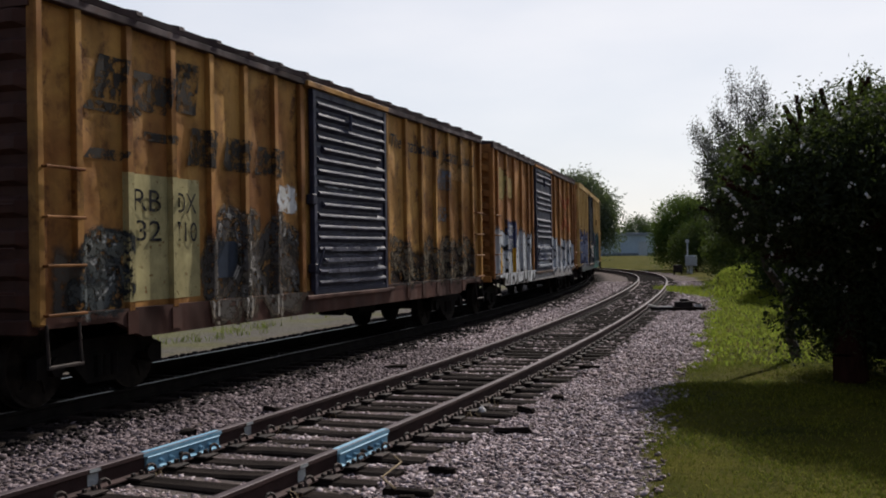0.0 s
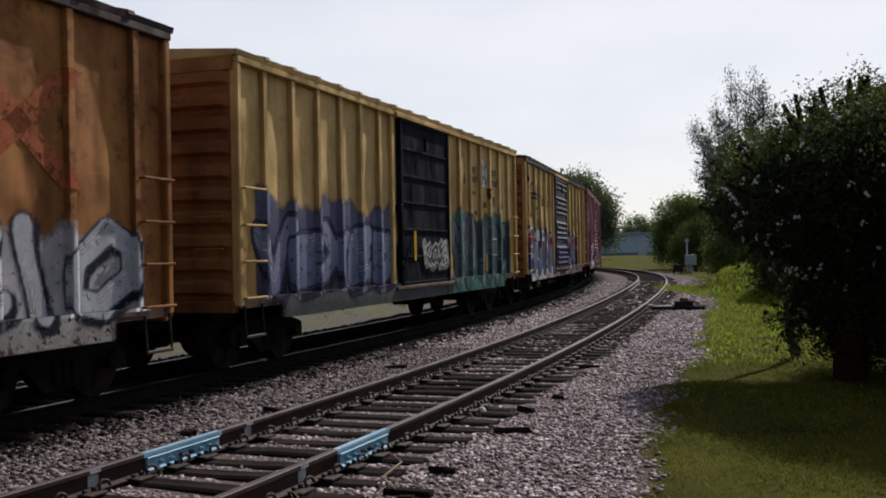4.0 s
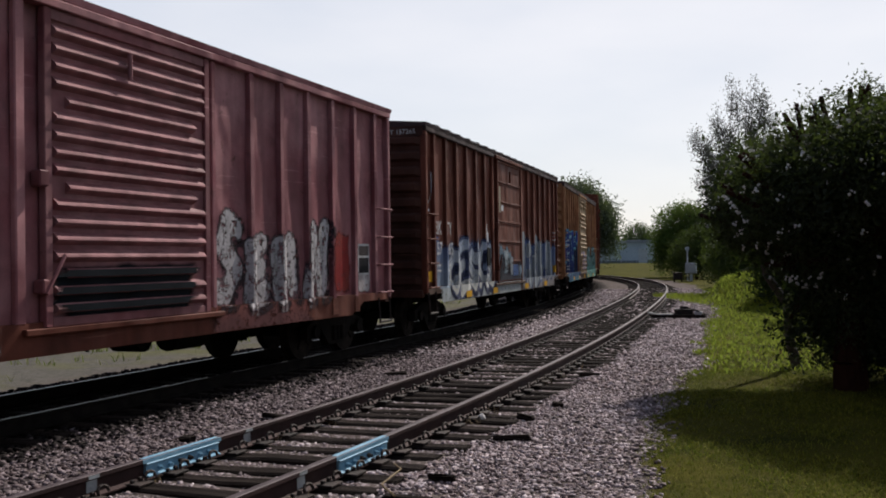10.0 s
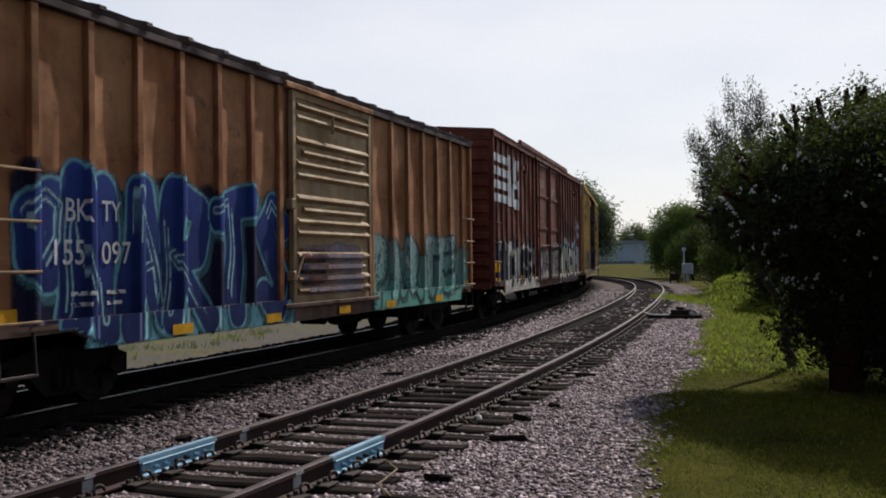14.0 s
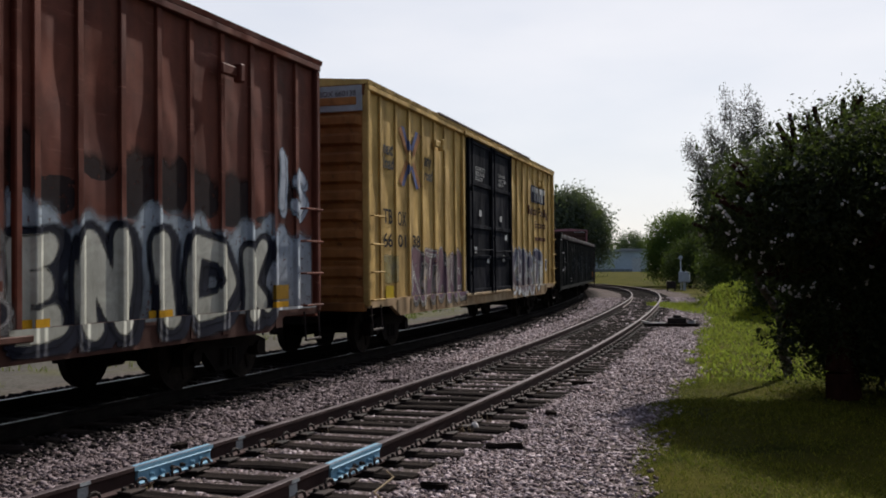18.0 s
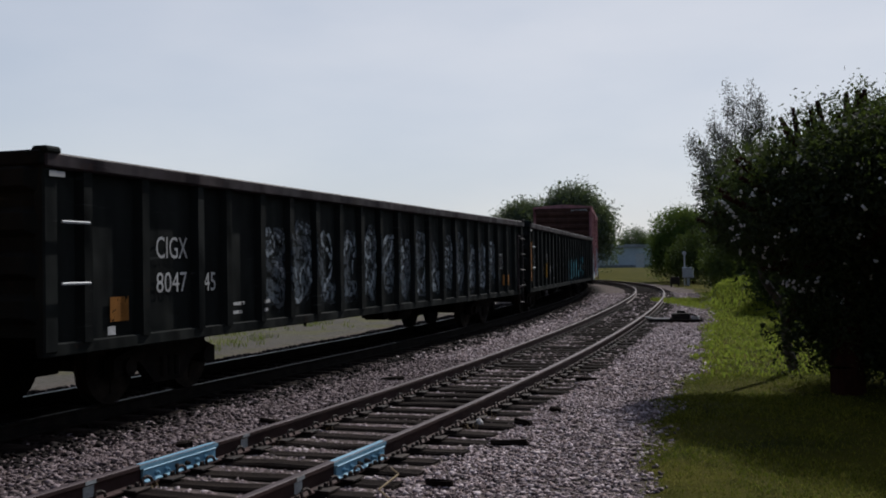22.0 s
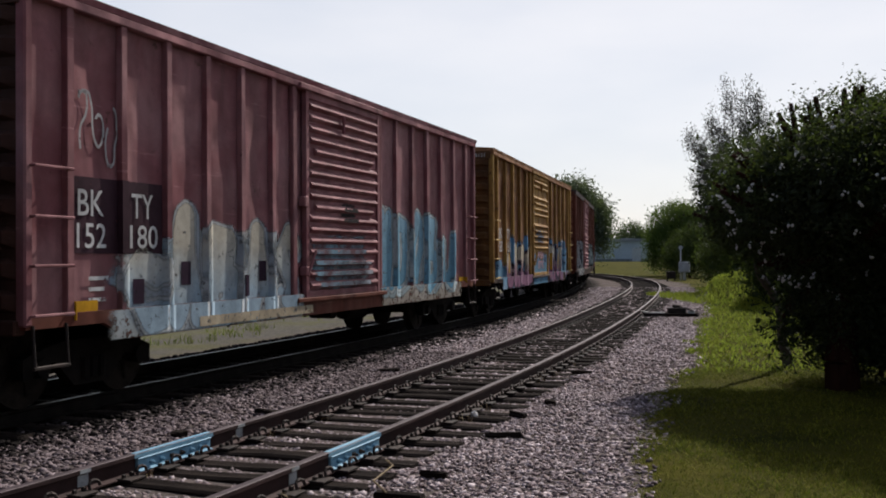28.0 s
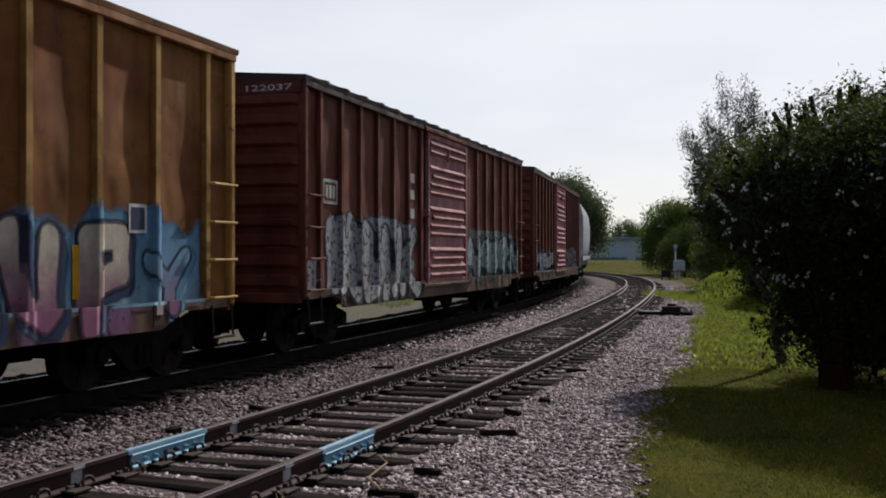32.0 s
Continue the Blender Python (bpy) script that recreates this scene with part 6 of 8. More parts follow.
def car_i():
    c, P = hicube(42.2, "tall yellow boxcar with black double plug doors and graffiti", P_SUNNY, P_NAVY, (2.62, 3.42, 4.28, 5.08, 5.97, 6.86, 7.68, 8.56), P_SUNNY, end_mat=P_ENDBROWN, ladder_mat=P_SUNNY, header=(4.97, 4.96, 0.03), header_mat=P_ROOF, sill_mat=P_BEIGE)
    next_load(c, P, (-8.44, -7.86, 3.55, 4.05), (-5.86, -5.28, 3.52, 4.02), (-7.5, -6.0, 3.3, 4.5), (0.05, 0.05, 0.05), ((0.1, 0.12, 0.24), (0.28, 0.13, 0.05)), half=0.051)
    lettering(c, [("TB", -8.4, -7.88, 2.5, 2.78), ("OX", -7.57, -7.05, 2.48, 2.77), ("66", -8.4, -7.88, 2.04, 2.32), ("01", -7.56, -7.06, 2.05, 2.31), ("38", -6.64, -6.13, 2.06, 2.32)], BLACKP, P, depth=4, fat=0.014)
    mist(c, P, [(-6.8, -2.5, 1.02, 2.1, (0.36, 0.32, 0.26), (0.28, 0.23, 0.22)), (2.4, 7.6, 1.02, 2.2, (0.46, 0.46, 0.46), (0.4, 0.38, 0.32))], 0, 0.4, half=0.051)
    patches(c, P, [(-8.4, -7.5, 1.3, 1.95, (0.16, 0.15, 0.12), (0.3, 0.25, 0.1))], wear=0.42)
    throw_up(c, "RTAIB", (-6.85, -2.6, 0.94, 2.06), (0.15, 0.09, 0.1), (0.4, 0.37, 0.34), P, (0.13, 0.08, 0.11), wear=0.32, fat=1.1, rim=0.6, at=[(-6.83, -6.02, 0.94, 2.04), (-5.90, -5.03, 0.94, 2.06), (-5.00, -4.03, 0.93, 2.03), (-3.95, -3.40, 0.92, 2.00), (-3.36, -2.60, 0.92, 2.06)])
    throw_up(c, "KERST", (2.5, 7.3, 0.8, 2.2), (0.06, 0.062, 0.1), (0.46, 0.47, 0.48), P, (0.13, 0.1, 0.1), wear=0.33, rim=0.7, fat=0.85, shiny=False, under=(0.4, 0.41, 0.42), slant=0.2, at=[(2.54, 3.44, 0.96, 2.17), (3.44, 4.00, 0.92, 2.19), (4.03, 4.73, 0.90, 2.19), (4.83, 5.64, 0.80, 2.11), (5.70, 7.10, 0.96, 2.18)])
    plate(c, (-8.3, -7.85, 1.05, 1.3), (0.5, 0.36, 0.02), P, 5)
    lettering(c, [("Railcar Pooling", 5.0, 8.35, 3.25, 3.6), ("Experts", 6.1, 7.85, 2.85, 3.15)], (0.06, 0.022, 0.012), P, depth=5, fat=0.028)
    plate(c, (6.1, 7.8, 2.5, 2.62), (0.1, 0.04, 0.02), P, 5, 0.33)
    plate(c, (5.6, 7.95, 3.75, 4.3), (0.05, 0.05, 0.07), P, 2, 0.3)
    for i, u in enumerate((5.75, 6.45, 7.15)):
        plate(c, (u, u + 0.6, 4.08, 4.25), (0.5, 0.5, 0.5), P, 4), plate(c, (u + 0.2, u + 0.4, 3.8, 4.15), (0.5, 0.5, 0.5), P, 4)
    lettering(c, [("CLOSE THIS DOOR\nBEFORE CLOSING\nMAIN DOOR", -1.75, -0.75, 3.85, 4.22), ("CLOSE AND LOCK\nBOTH DOORS BEFORE\nMOVING CAR", 0.75, 1.7, 3.88, 4.22)], (0.5, 0.5, 0.5), (), depth=6, name="door_notice")
    for ob in c.children:
        if ob.name.startswith("door_notice"):
            ob.location.y = -0.065
    for u, z in ((-1.4, 2.95), (0.9, 2.9), (1.5, 2.4), (-1.9, 2.0), (-0.6, 1.75), (1.2, 1.8)):
        plate(c, (u, u + 0.24, z, z + 0.16), (0.45, 0.46, 0.46), (), 3, 0.35, sheet=1.475)
    plate(c, (7.75, 8.15, 1.5, 1.9), (0.55, 0.55, 0.55), P, 5), plate(c, (7.8, 8.1, 1.58, 1.85), (0.08, 0.09, 0.14), P, 6)
    part("end_panel", boxes((-9.4, -9.36, -1.38, 1.38, 4.5, 4.97), bevel=0.006), P_GALV, c, "pale panel high on the end")
    end_marks(c, "TBOX 660138", half=9.365, z=4.78, colour=(0.1, 0.08, 0.08))


def gondola(at, length, label, posts_at):
    """A black open-topped gondola: sides on outside posts, heavy top chord, low ends."""
    h, top = length / 2, 2.87
    c = car_base("gondola", label, "gondolas of the freight train", length, top, 14.6)
    PLACE[c.name] = at
    for y in (-1, 1):
        part("side", boxes((-h + 0.05, h - 0.05, *sorted((y * 1.40, y * 1.36)), 0.78, top - 0.1)), P_COAL, c)
        part("top_chord", boxes((-h, h, *sorted((y * 1.34, y * 1.53)), top - 0.16, top), bevel=0.02), P_CHORD, c)
        part("side_sill", boxes((-h, h, *sorted((y * 1.38, y * 1.47)), 0.74, 0.88), bevel=0.012), P_COAL, c)
    me = kept(("gondola_post", 0), lambda: (prism(bmesh.new(), [(-0.12, -1.398), (-0.07, -1.49), (0.07, -1.49), (0.12, -1.398)], 0.86, top - 0.15, "z"), P_COAL))
    for p in posts_at:
        for rz in (0, 180):
            add("side_post", me, c, pose(p, 0, 0, 0, 0, rz))
    for way in (-1, 1):
        e = part("end_wall", corrugated_end(1.42, 0.95, top - 0.1, 4, 0.1), P_COAL, c)
        e.matrix_basis = pose(way * (h - 0.02), 0, 0, 0, 0, 0 if way < 0 else 180)
        part("end_cap", boxes((*sorted((way * (h - 0.16), way * (h + 0.05))), -1.5, 1.5, top - 0.14, top + 0.02), bevel=0.02), P_COAL, c)
        for y in (-1.45, 1.45):
            part("corner_cap", boxes((*sorted((way * (h - 0.22), way * (h + 0.03))), y - 0.1, y + 0.1, top - 0.02, top + 0.06), bevel=0.025), P_COAL, c)
        part("corner_post", boxes((*sorted((way * (h - 0.22), way * h)), -1.49, -1.36, 0.78, top - 0.12), bevel=0.02), P_COAL, c)
    part("floor", boxes((-h + 0.05, h - 0.05, -1.36, 1.36, 0.98, 1.08)), M_BLACK, c)
    ladder(c, h - 0.62, h - 0.1, -1.51, [1.0, 1.45, 1.9, 2.35], P_CHORD)
    bm = bmesh.new()
    for z in (1.5, 2.15):
        rod(bm, (-h + 0.2, -1.55, z), (-h + 0.65, -1.55, z), 0.016, 5)
    part("grab_irons", bm, M_GREY_METAL, c)
    plate(c, (-h + 0.06, -h + 0.3, 2.62, 2.68), WHITE, (), 5, 0.2, sheet=1.493)
    return c


def car_j():
    P = [-9.4, -8.35, -7.15, -6.45] + [-5.5 + 0.92 * i for i in range(16)] + [9.2]
    c = gondola(63.2, 20.2, "long black gondola car with pale scribbled graffiti", P)
    kw = dict(half=0.075)
    lettering(c, [("CIGX", -8.06, -7.38, 1.77, 2.04), ("8047", -8.06, -7.4, 1.35, 1.6), ("45", -7.0, -6.72, 1.34, 1.59)], (0.55, 0.55, 0.55), P, depth=6)
    for k, (u, w) in enumerate(((-5.4, 0.8), (-4.5, 0.75), (-3.55, 0.7), (-2.6, 0.6), (-1.7, 0.7), (-0.8, 0.72), (0.1, 0.7), (1.0, 0.72), (2.0, 0.7), (2.9, 0.7), (3.8, 0.7), (4.75, 0.65), (5.7, 0.7), (6.6, 0.7))):
        throw_up(c, "SOLCOSUEBOSGOR"[k], (u, u + w, 1.02, 2.35 + 0.1 * math.sin(k * 2.1)), (0.012, 0.014, 0.018), (0.15, 0.175, 0.2), P, (0.1, 0.12, 0.14), wear=0.46, fat=1.1, rim=0.45, glow=(0.36, 0.4, 0.44))
        mark("scribble", strokes(40 + k, 1, 0.07), (u + 0.05, u + w - 0.05, 1.1, 2.2), spray((0.3, 0.34, 0.38), None, 0.46), c, P, 5)
        if k % 3 == 1:
            mist(c, P, [(u, u + w, 1.7, 2.2, (0.24, 0.26, 0.28), (0.18, 0.2, 0.22))], 0, 0.5)
    plate(c, (7.55, 7.95, 1.5, 1.9), (0.5, 0.5, 0.5), P, 5, 0.25), plate(c, (7.58, 7.74, 1.53, 1.87), BLACKP, P, 6), plate(c, (7.76, 7.92, 1.53, 1.87), BLACKP, P, 6)
    for u, z in ((-8.95, 1.05), (8.0, 1.05)):
        plate(c, (u, u + 0.34, z, z + 0.28), (0.3, 0.13, 0.03), P, 5, 0.36)
    plate(c, (-9.0, -8.86, 0.9, 1.0), WHITE, P, 6)
    for u in (-6.25, -5.5):
        small_print(c, u, 1.12, P, 2, 0.3)


def car_k():
    P = [-9.7, -8.6, -7.7, -6.72, -5.8, -4.85, -3.87, -2.95] + [-2.0 + 0.92 * i for i in range(12)] + [9.3]
    c = gondola(84.6, 20.7, "black gondola car with white marks and teal graffiti", P)
    lettering(c, [("CI", -6.4, -6.1, 1.71, 1.98), ("GX", -5.7, -5.28, 1.71, 1.98), ("802", -6.64, -6.06, 1.27, 1.53), ("700", -5.74, -5.18, 1.27, 1.52)], (0.6, 0.6, 0.6), P, depth=6, fat=0.01)
    plate(c, (-6.85, -6.72, 1.15, 1.62), (0.5, 0.26, 0.03), P, 5)
    for ch, u in (("G", -4.8), ("I", -3.5), ("R", -2.88), ("S", -1.88)):
        mark("graffiti_letter", letters(ch, 0.05), (u, u + (0.25 if ch == "I" else 0.65), 1.4, 2.05), spray((0.18, 0.19, 0.3), (0.08, 0.08, 0.14), 0.4), c, P, 2)
        mark("graffiti_letter", letters(ch, 0.02), (u + 0.08, u + (0.2 if ch == "I" else 0.6), 1.44, 2.0), spray((0.36, 0.38, 0.48), None, 0.46), c, P, 3)
    throw_up(c, "ENUK", (0.1, 5.4, 0.9, 1.95), (0.05, 0.22, 0.28), (0.02, 0.05, 0.08), P, (0.12, 0.34, 0.4), wear=0.36)
    for k, u in enumerate((-9.95, -9.45, -8.48, 5.2, 6.3)):
        mark("scribble", strokes(70 + k, 4, 0.025), (u, u + 0.6, 1.35, 1.9), spray((0.3, 0.3, 0.3), None, 0.42), c, P, 4)
    mark("scribble", strokes(90, 3, 0.06), (-4.75, -4.1, 1.0, 1.2), spray((0.4, 0.4, 0.42)), c, P, 4)
    for u in (-6.5, -5.65):
        small_print(c, u, 1.08, P, 2, 0.36)
    plate(c, (-10.3, -10.15, 1.1, 2.3), (0.3, 0.13, 0.03), (), 5, 0.4, sheet=1.493)


def car_l():
    P = BAYS90
    c = boxcar(103.3, "dusty red boxcar with a ribbed door and pale blue graffiti", P_ROSE, P, P_ROSE, roof_mat=P_MAROON, rib_gaps=(), eave_ribs=False, end_mat=P_SOOT_SHADE, sill_mat=P_BROWN)
    plate(c, (-6.96, -5.3, 1.7, 2.55), (0.06, 0.03, 0.04), P, 3, 0.3)
    reporting(c, P, -6.88, "BK", "TY", "152", "180", gap=0.95, zt=2.12, zb=1.76)
    small_print(c, -6.7, 1.4, P, 3, 0.34)
    plate(c, (-7.0, -6.55, 0.98, 1.18), YEL, P, 6, 0.2), plate(c, (6.6, 7.0, 1.02, 1.16), YEL, P, 6, 0.2)
    patches(c, P, [(-6.5, -1.7, 0.82, 2.0, (0.3, 0.42, 0.52), (0.5, 0.5, 0.47)), (-5.4, -2.0, 1.2, 2.1, (0.42, 0.4, 0.36), (0.34, 0.38, 0.42)), (1.6, 5.5, 1.0, 2.35, (0.2, 0.33, 0.42), (0.36, 0.4, 0.43)), (-2.6, -1.95, 1.1, 1.7, BLACKP, NAVY)], wear=0.33)
    patches(c, (), [(-1.4, 1.0, 1.02, 2.1, (0.2, 0.32, 0.4), (0.14, 0.07, 0.08)), (-0.6, 1.2, 1.1, 1.6, (0.4, 0.38, 0.4), (0.3, 0.36, 0.42)), (-0.2, 0.5, 2.2, 2.6, BLACKP, (0.05, 0.04, 0.04))], 1, 0.38, sheet=1.471, proud=1.54, bands=DOOR_RIBS)
    throw_up(c, "CABAS", (-6.1, -1.6, 0.74, 2.3), (0.5, 0.46, 0.38), (0.4, 0.42, 0.43), P, (0.3, 0.4, 0.48), wear=0.35, fat=1.15, rim=0.6, shiny=False, turn=(1.1, 1.9), under=(0.34, 0.38, 0.42), at=[(-6.10, -5.15, 0.76, 1.78), (-5.22, -4.39, 0.74, 2.30), (-4.33, -3.39, 0.74, 2.18), (-3.35, -2.45, 0.74, 2.17), (-2.42, -1.63, 0.74, 2.14)])
    throw_up(c, "NDOBU", (1.65, 6.4, 0.95, 2.6), (0.2, 0.33, 0.42), (0.4, 0.43, 0.43), P, (0.12, 0.27, 0.37), wear=0.36, fat=0.95, rim=0.8, shiny=False, under=(0.3, 0.36, 0.38), at=[(1.66, 2.36, 1.0, 2.54), (2.41, 3.22, 1.02, 2.53), (3.32, 4.08, 1.03, 2.59), (4.23, 5.14, 0.95, 2.66), (5.26, 6.32, 0.97, 2.14)])
    sill_mist(c, [(1.6, 6.6, (0.42, 0.4, 0.36), (0.3, 0.26, 0.22)), (-6.5, -1.5, (0.34, 0.4, 0.44), (0.3, 0.32, 0.32))], 0.42)
    for i, u in enumerate((-5.9, -4.9, -3.4, -2.9)):
        plate(c, (u, u + 0.22, 1.1 + 0.2 * (i % 2), 1.4 + 0.2 * (i % 2)), (0.04, 0.02, 0.04), P, 5, 0.3)
    plate(c, (-4.6, -1.3, 0.75, 0.88), (0.5, 0.42, 0.3), (), 4, 0.4, sheet=1.486)
    mark("scribble", strokes(31, 3, 0.05), (-6.85, -6.2, 2.7, 3.5), spray((0.42, 0.4, 0.4)), c, P, 4)
    end_marks(c, "BKTY 152180")


def car_m():
    P = BAYS103
    c = boxcar(120.48, "gold-brown boxcar with a brown door and bright graffiti", P_GOLD, P, P_DOORGOLD, roof_mat=P_COPPER, rib_gaps=(0, 1, 2, 3, 9, 14), ladder_mat=P_SUNNY, end_mat=P_ENDSHADE, post_mat=P_DOORGOLD, eave_ribs=False)
    mist(c, P, [(-7.2, -5.6, 1.02, 1.74, (0.08, 0.19, 0.32), (0.13, 0.24, 0.33)), (-5.1, -1.8, 1.02, 2.3, (0.08, 0.19, 0.32), (0.13, 0.24, 0.33)), (1.7, 7.0, 1.02, 2.3, (0.08, 0.19, 0.32), (0.16, 0.28, 0.37))], 0, 0.32)
    sill_mist(c, [(-6.6, -1.6, (0.14, 0.3, 0.44), (0.2, 0.3, 0.4)), (-1.55, 1.6, (0.06, 0.14, 0.24), (0.09, 0.2, 0.3))])
    mist(c, (), [(-1.36, 1.36, 1.1, 1.85, (0.07, 0.13, 0.2), (0.12, 0.24, 0.33))], 1, 0.34, sheet=1.471)
    mist(c, (), [(-0.95, 0.35, 2.1, 2.75, (0.1, 0.13, 0.18), (0.06, 0.07, 0.1))], 1, 0.42, sheet=1.471, proud=1.54, bands=DOOR_RIBS)
    for u in (-1.05, 0.75):
        patches(c, (), [(u, u + 0.35, 1.42, 1.62, (0.02, 0.03, 0.06), NAVY)], 3, 0.3, sheet=1.471)
    reporting(c, P, -6.8, "BK", "TY", "155", "151", gap=1.18, zt=2.13, zb=1.77, w=0.5)
    throw_up(c, "DAZE", (-5.85, -1.6, 0.74, 2.03), (0.43, 0.37, 0.28), (0.055, 0.03, 0.055), P, (0.2, 0.095, 0.155), wear=0.27, slant=0.1, fat=1.15, rim=0.7, turn=(1.1, 1.6), shiny=False, at=[(-5.85, -4.85, 0.74, 1.74), (-4.83, -3.87, 0.74, 2.03), (-3.89, -2.73, 0.74, 1.98), (-2.73, -1.60, 0.74, 1.92)])
    throw_up(c, "IMUP", (1.75, 5.8, 0.74, 2.08), (0.44, 0.4, 0.33), (0.035, 0.03, 0.055), P, (0.2, 0.085, 0.14), wear=0.27, fat=0.9, rim=0.7, turn=(1.1, 1.75), shiny=False, under=(0.03, 0.05, 0.1), at=[(1.78, 2.18, 0.8, 2.08), (2.26, 3.24, 0.76, 2.06), (3.38, 4.32, 0.8, 2.0), (4.5, 5.62, 0.76, 2.03)])
    throw_up(c, "Y", (5.8, 6.7, 0.85, 1.75), (0.13, 0.3, 0.42), (0.03, 0.03, 0.06), P, (0.2, 0.1, 0.17), wear=0.3, fat=0.9, rim=0.6, shiny=False, under=(0.1, 0.26, 0.4))
    lettering(c, [("PSM", -0.6, 0.5, 1.56, 1.8), ("STK", -0.6, 0.6, 1.22, 1.48)], (0.5, 0.3, 0.34), (), depth=6, fat=0.02, wear=0.34, sheet=1.471)
    for u in (-5.3, -3.6, 2.4, 4.4):
        plate(c, (u, u + 0.12, 1.15, 1.75), (0.55, 0.3, 0.02), P, 5)
    sill_mist(c, [(1.7, 3.3, (0.12, 0.06, 0.1), (0.16, 0.08, 0.13)), (3.4, 4.3, (0.2, 0.1, 0.2), (0.14, 0.07, 0.12)), (4.7, 5.5, (0.2, 0.1, 0.2), (0.16, 0.08, 0.15))], 0.38)
    plate(c, (5.83, 6.12, 0.9, 1.02), (0.42, 0.36, 0.36), P, 6, 0.3)
    plate(c, (5.4, 5.75, 1.9, 2.25), (0.55, 0.55, 0.55), P, 5), plate(c, (5.44, 5.71, 1.94, 2.21), (0.05, 0.06, 0.1), P, 6)
    mark("scribble", strokes(51, 3, 0.06), (-7.3, -6.6, 1.3, 1.6), spray((0.04, 0.05, 0.12)), c, P, 4)
    end_marks(c, "BKTY 155151")


def car_n():
    P = BAYS88
    c = boxcar(137.98, "dark red boxcar with grey graffiti", P_BROWN, P, P_ROSE, roof_mat=P_ROOF, eave_ribs=True)
    plate(c, (-6.92, -6.3, 2.5, 2.92), (0.42, 0.42, 0.4), P, 3, 0.3)
    plate(c, (-6.86, -6.36, 2.55, 2.87), (0.1, 0.05, 0.045), P, 4, 0.2)
    for i in range(3):
        plate(c, (-6.82 + i * 0.15, -6.72 + i * 0.15, 2.6, 2.82), (0.42, 0.42, 0.4), P, 5)
    patches(c, P, [(-6.9, -1.9, 0.85, 2.45, (0.3, 0.33, 0.37), (0.18, 0.18, 0.2)), (1.6, 7.5, 0.95, 2.4, (0.25, 0.3, 0.3), (0.16, 0.18, 0.18)), (-7.7, -7.1, 0.9, 1.6, SILVER, GREY)], wear=0.42)
    throw_up(c, "NOBAK", (-6.8, -1.95, 0.75, 2.36), (0.27, 0.29, 0.31), (0.05, 0.05, 0.07), P, (0.29, 0.29, 0.29), wear=0.42, fat=1.15, rim=0.6, at=[(-6.77, -6.00, 0.92, 2.33), (-5.99, -5.22, 0.80, 2.38), (-5.19, -4.36, 0.75, 2.28), (-4.32, -3.42, 0.75, 2.26), (-3.37, -2.00, 0.75, 2.23)])
    throw_up(c, "AKEON", (1.7, 7.3, 1.0, 2.3), (0.32, 0.38, 0.38), (0.06, 0.08, 0.08), P, (0.2, 0.24, 0.24), wear=0.4)
    for z in (2.4, 2.8, 3.15):
        plate(c, (-2.55, -2.2, z, z + 0.2), (0.4, 0.4, 0.4), P, 3, 0.36)
    end_marks(c, "122037")


def car_o():
    P = BAYS88
    c = boxcar(155.6, "dark maroon boxcar with a ribbed door and pale graffiti", P_BROWN, P, P_MAROON, roof_mat=P_ROOF, eave_ribs=False)
    patches(c, P, [(-7.2, -2.0, 0.9, 1.9, (0.26, 0.28, 0.3), (0.16, 0.12, 0.12)), (1.7, 7.0, 0.95, 2.0, (0.3, 0.3, 0.32), (0.16, 0.14, 0.14))], wear=0.44)
    throw_up(c, "MERKA", (-7.0, -2.1, 0.95, 1.9), (0.36, 0.38, 0.4), (0.06, 0.05, 0.06), P, wear=0.42)


def car_p():
    """A covered hopper with rounded sides and sloped ends."""
    c = car_base("covered_hopper", "pale grey covered hopper with rounded sides", "hoppers of the freight train", 15.2, 4.5, 11.6)
    PLACE[c.name] = 172.6
    ring = [(1.2 + 0.33 * math.sin(a), 2.85 + 1.5 * math.cos(a)) for a in np.linspace(0.0, 2.75, 13)]
    outline = [(-y, z) for y, z in ring[::-1]] + ring
    part("tank_body", prism(bmesh.new(), outline, -6.6, 6.6, "x"), P_GALV, c)
    for u in (-6.9, 6.9):
        part("end_frame", boxes((u - 0.5, u + 0.5, -1.4, 1.4, 0.95, 1.2), (u - 0.05, u + 0.05, -1.3, -1.2, 1.2, 4.1), (u - 0.05, u + 0.05, 1.2, 1.3, 1.2, 4.1), bevel=0.02), P_GALV, c)
    for u in (-4.2, -1.4, 1.4, 4.2):
        part("hopper_bay", prism(bmesh.new(), [(u - 1.3, 1.5), (u - 0.35, 0.55), (u + 0.35, 0.55), (u + 1.3, 1.5)], -1.15, 1.15), P_GALV, c)
        part("roof_hatch", boxes((u - 0.35, u + 0.35, -0.3, 0.3, 4.33, 4.47), bevel=0.03), P_GALV, c)
    part("side_sill", boxes((-7.4, 7.4, -1.5, -1.4, 1.3, 1.5), (-7.4, 7.4, 1.4, 1.5, 1.3, 1.5), bevel=0.015), P_GALV, c)
    ladder(c, -7.3, -6.75, -1.52, [1.2, 1.65, 2.1, 2.55, 3.0, 3.45], P_GALV)


for build_car in (car_a, car_b, car_c, car_d, car_e, car_f, car_g, car_h, car_i, car_j, car_k, car_l, car_m, car_n, car_o, car_p):
    build_car()

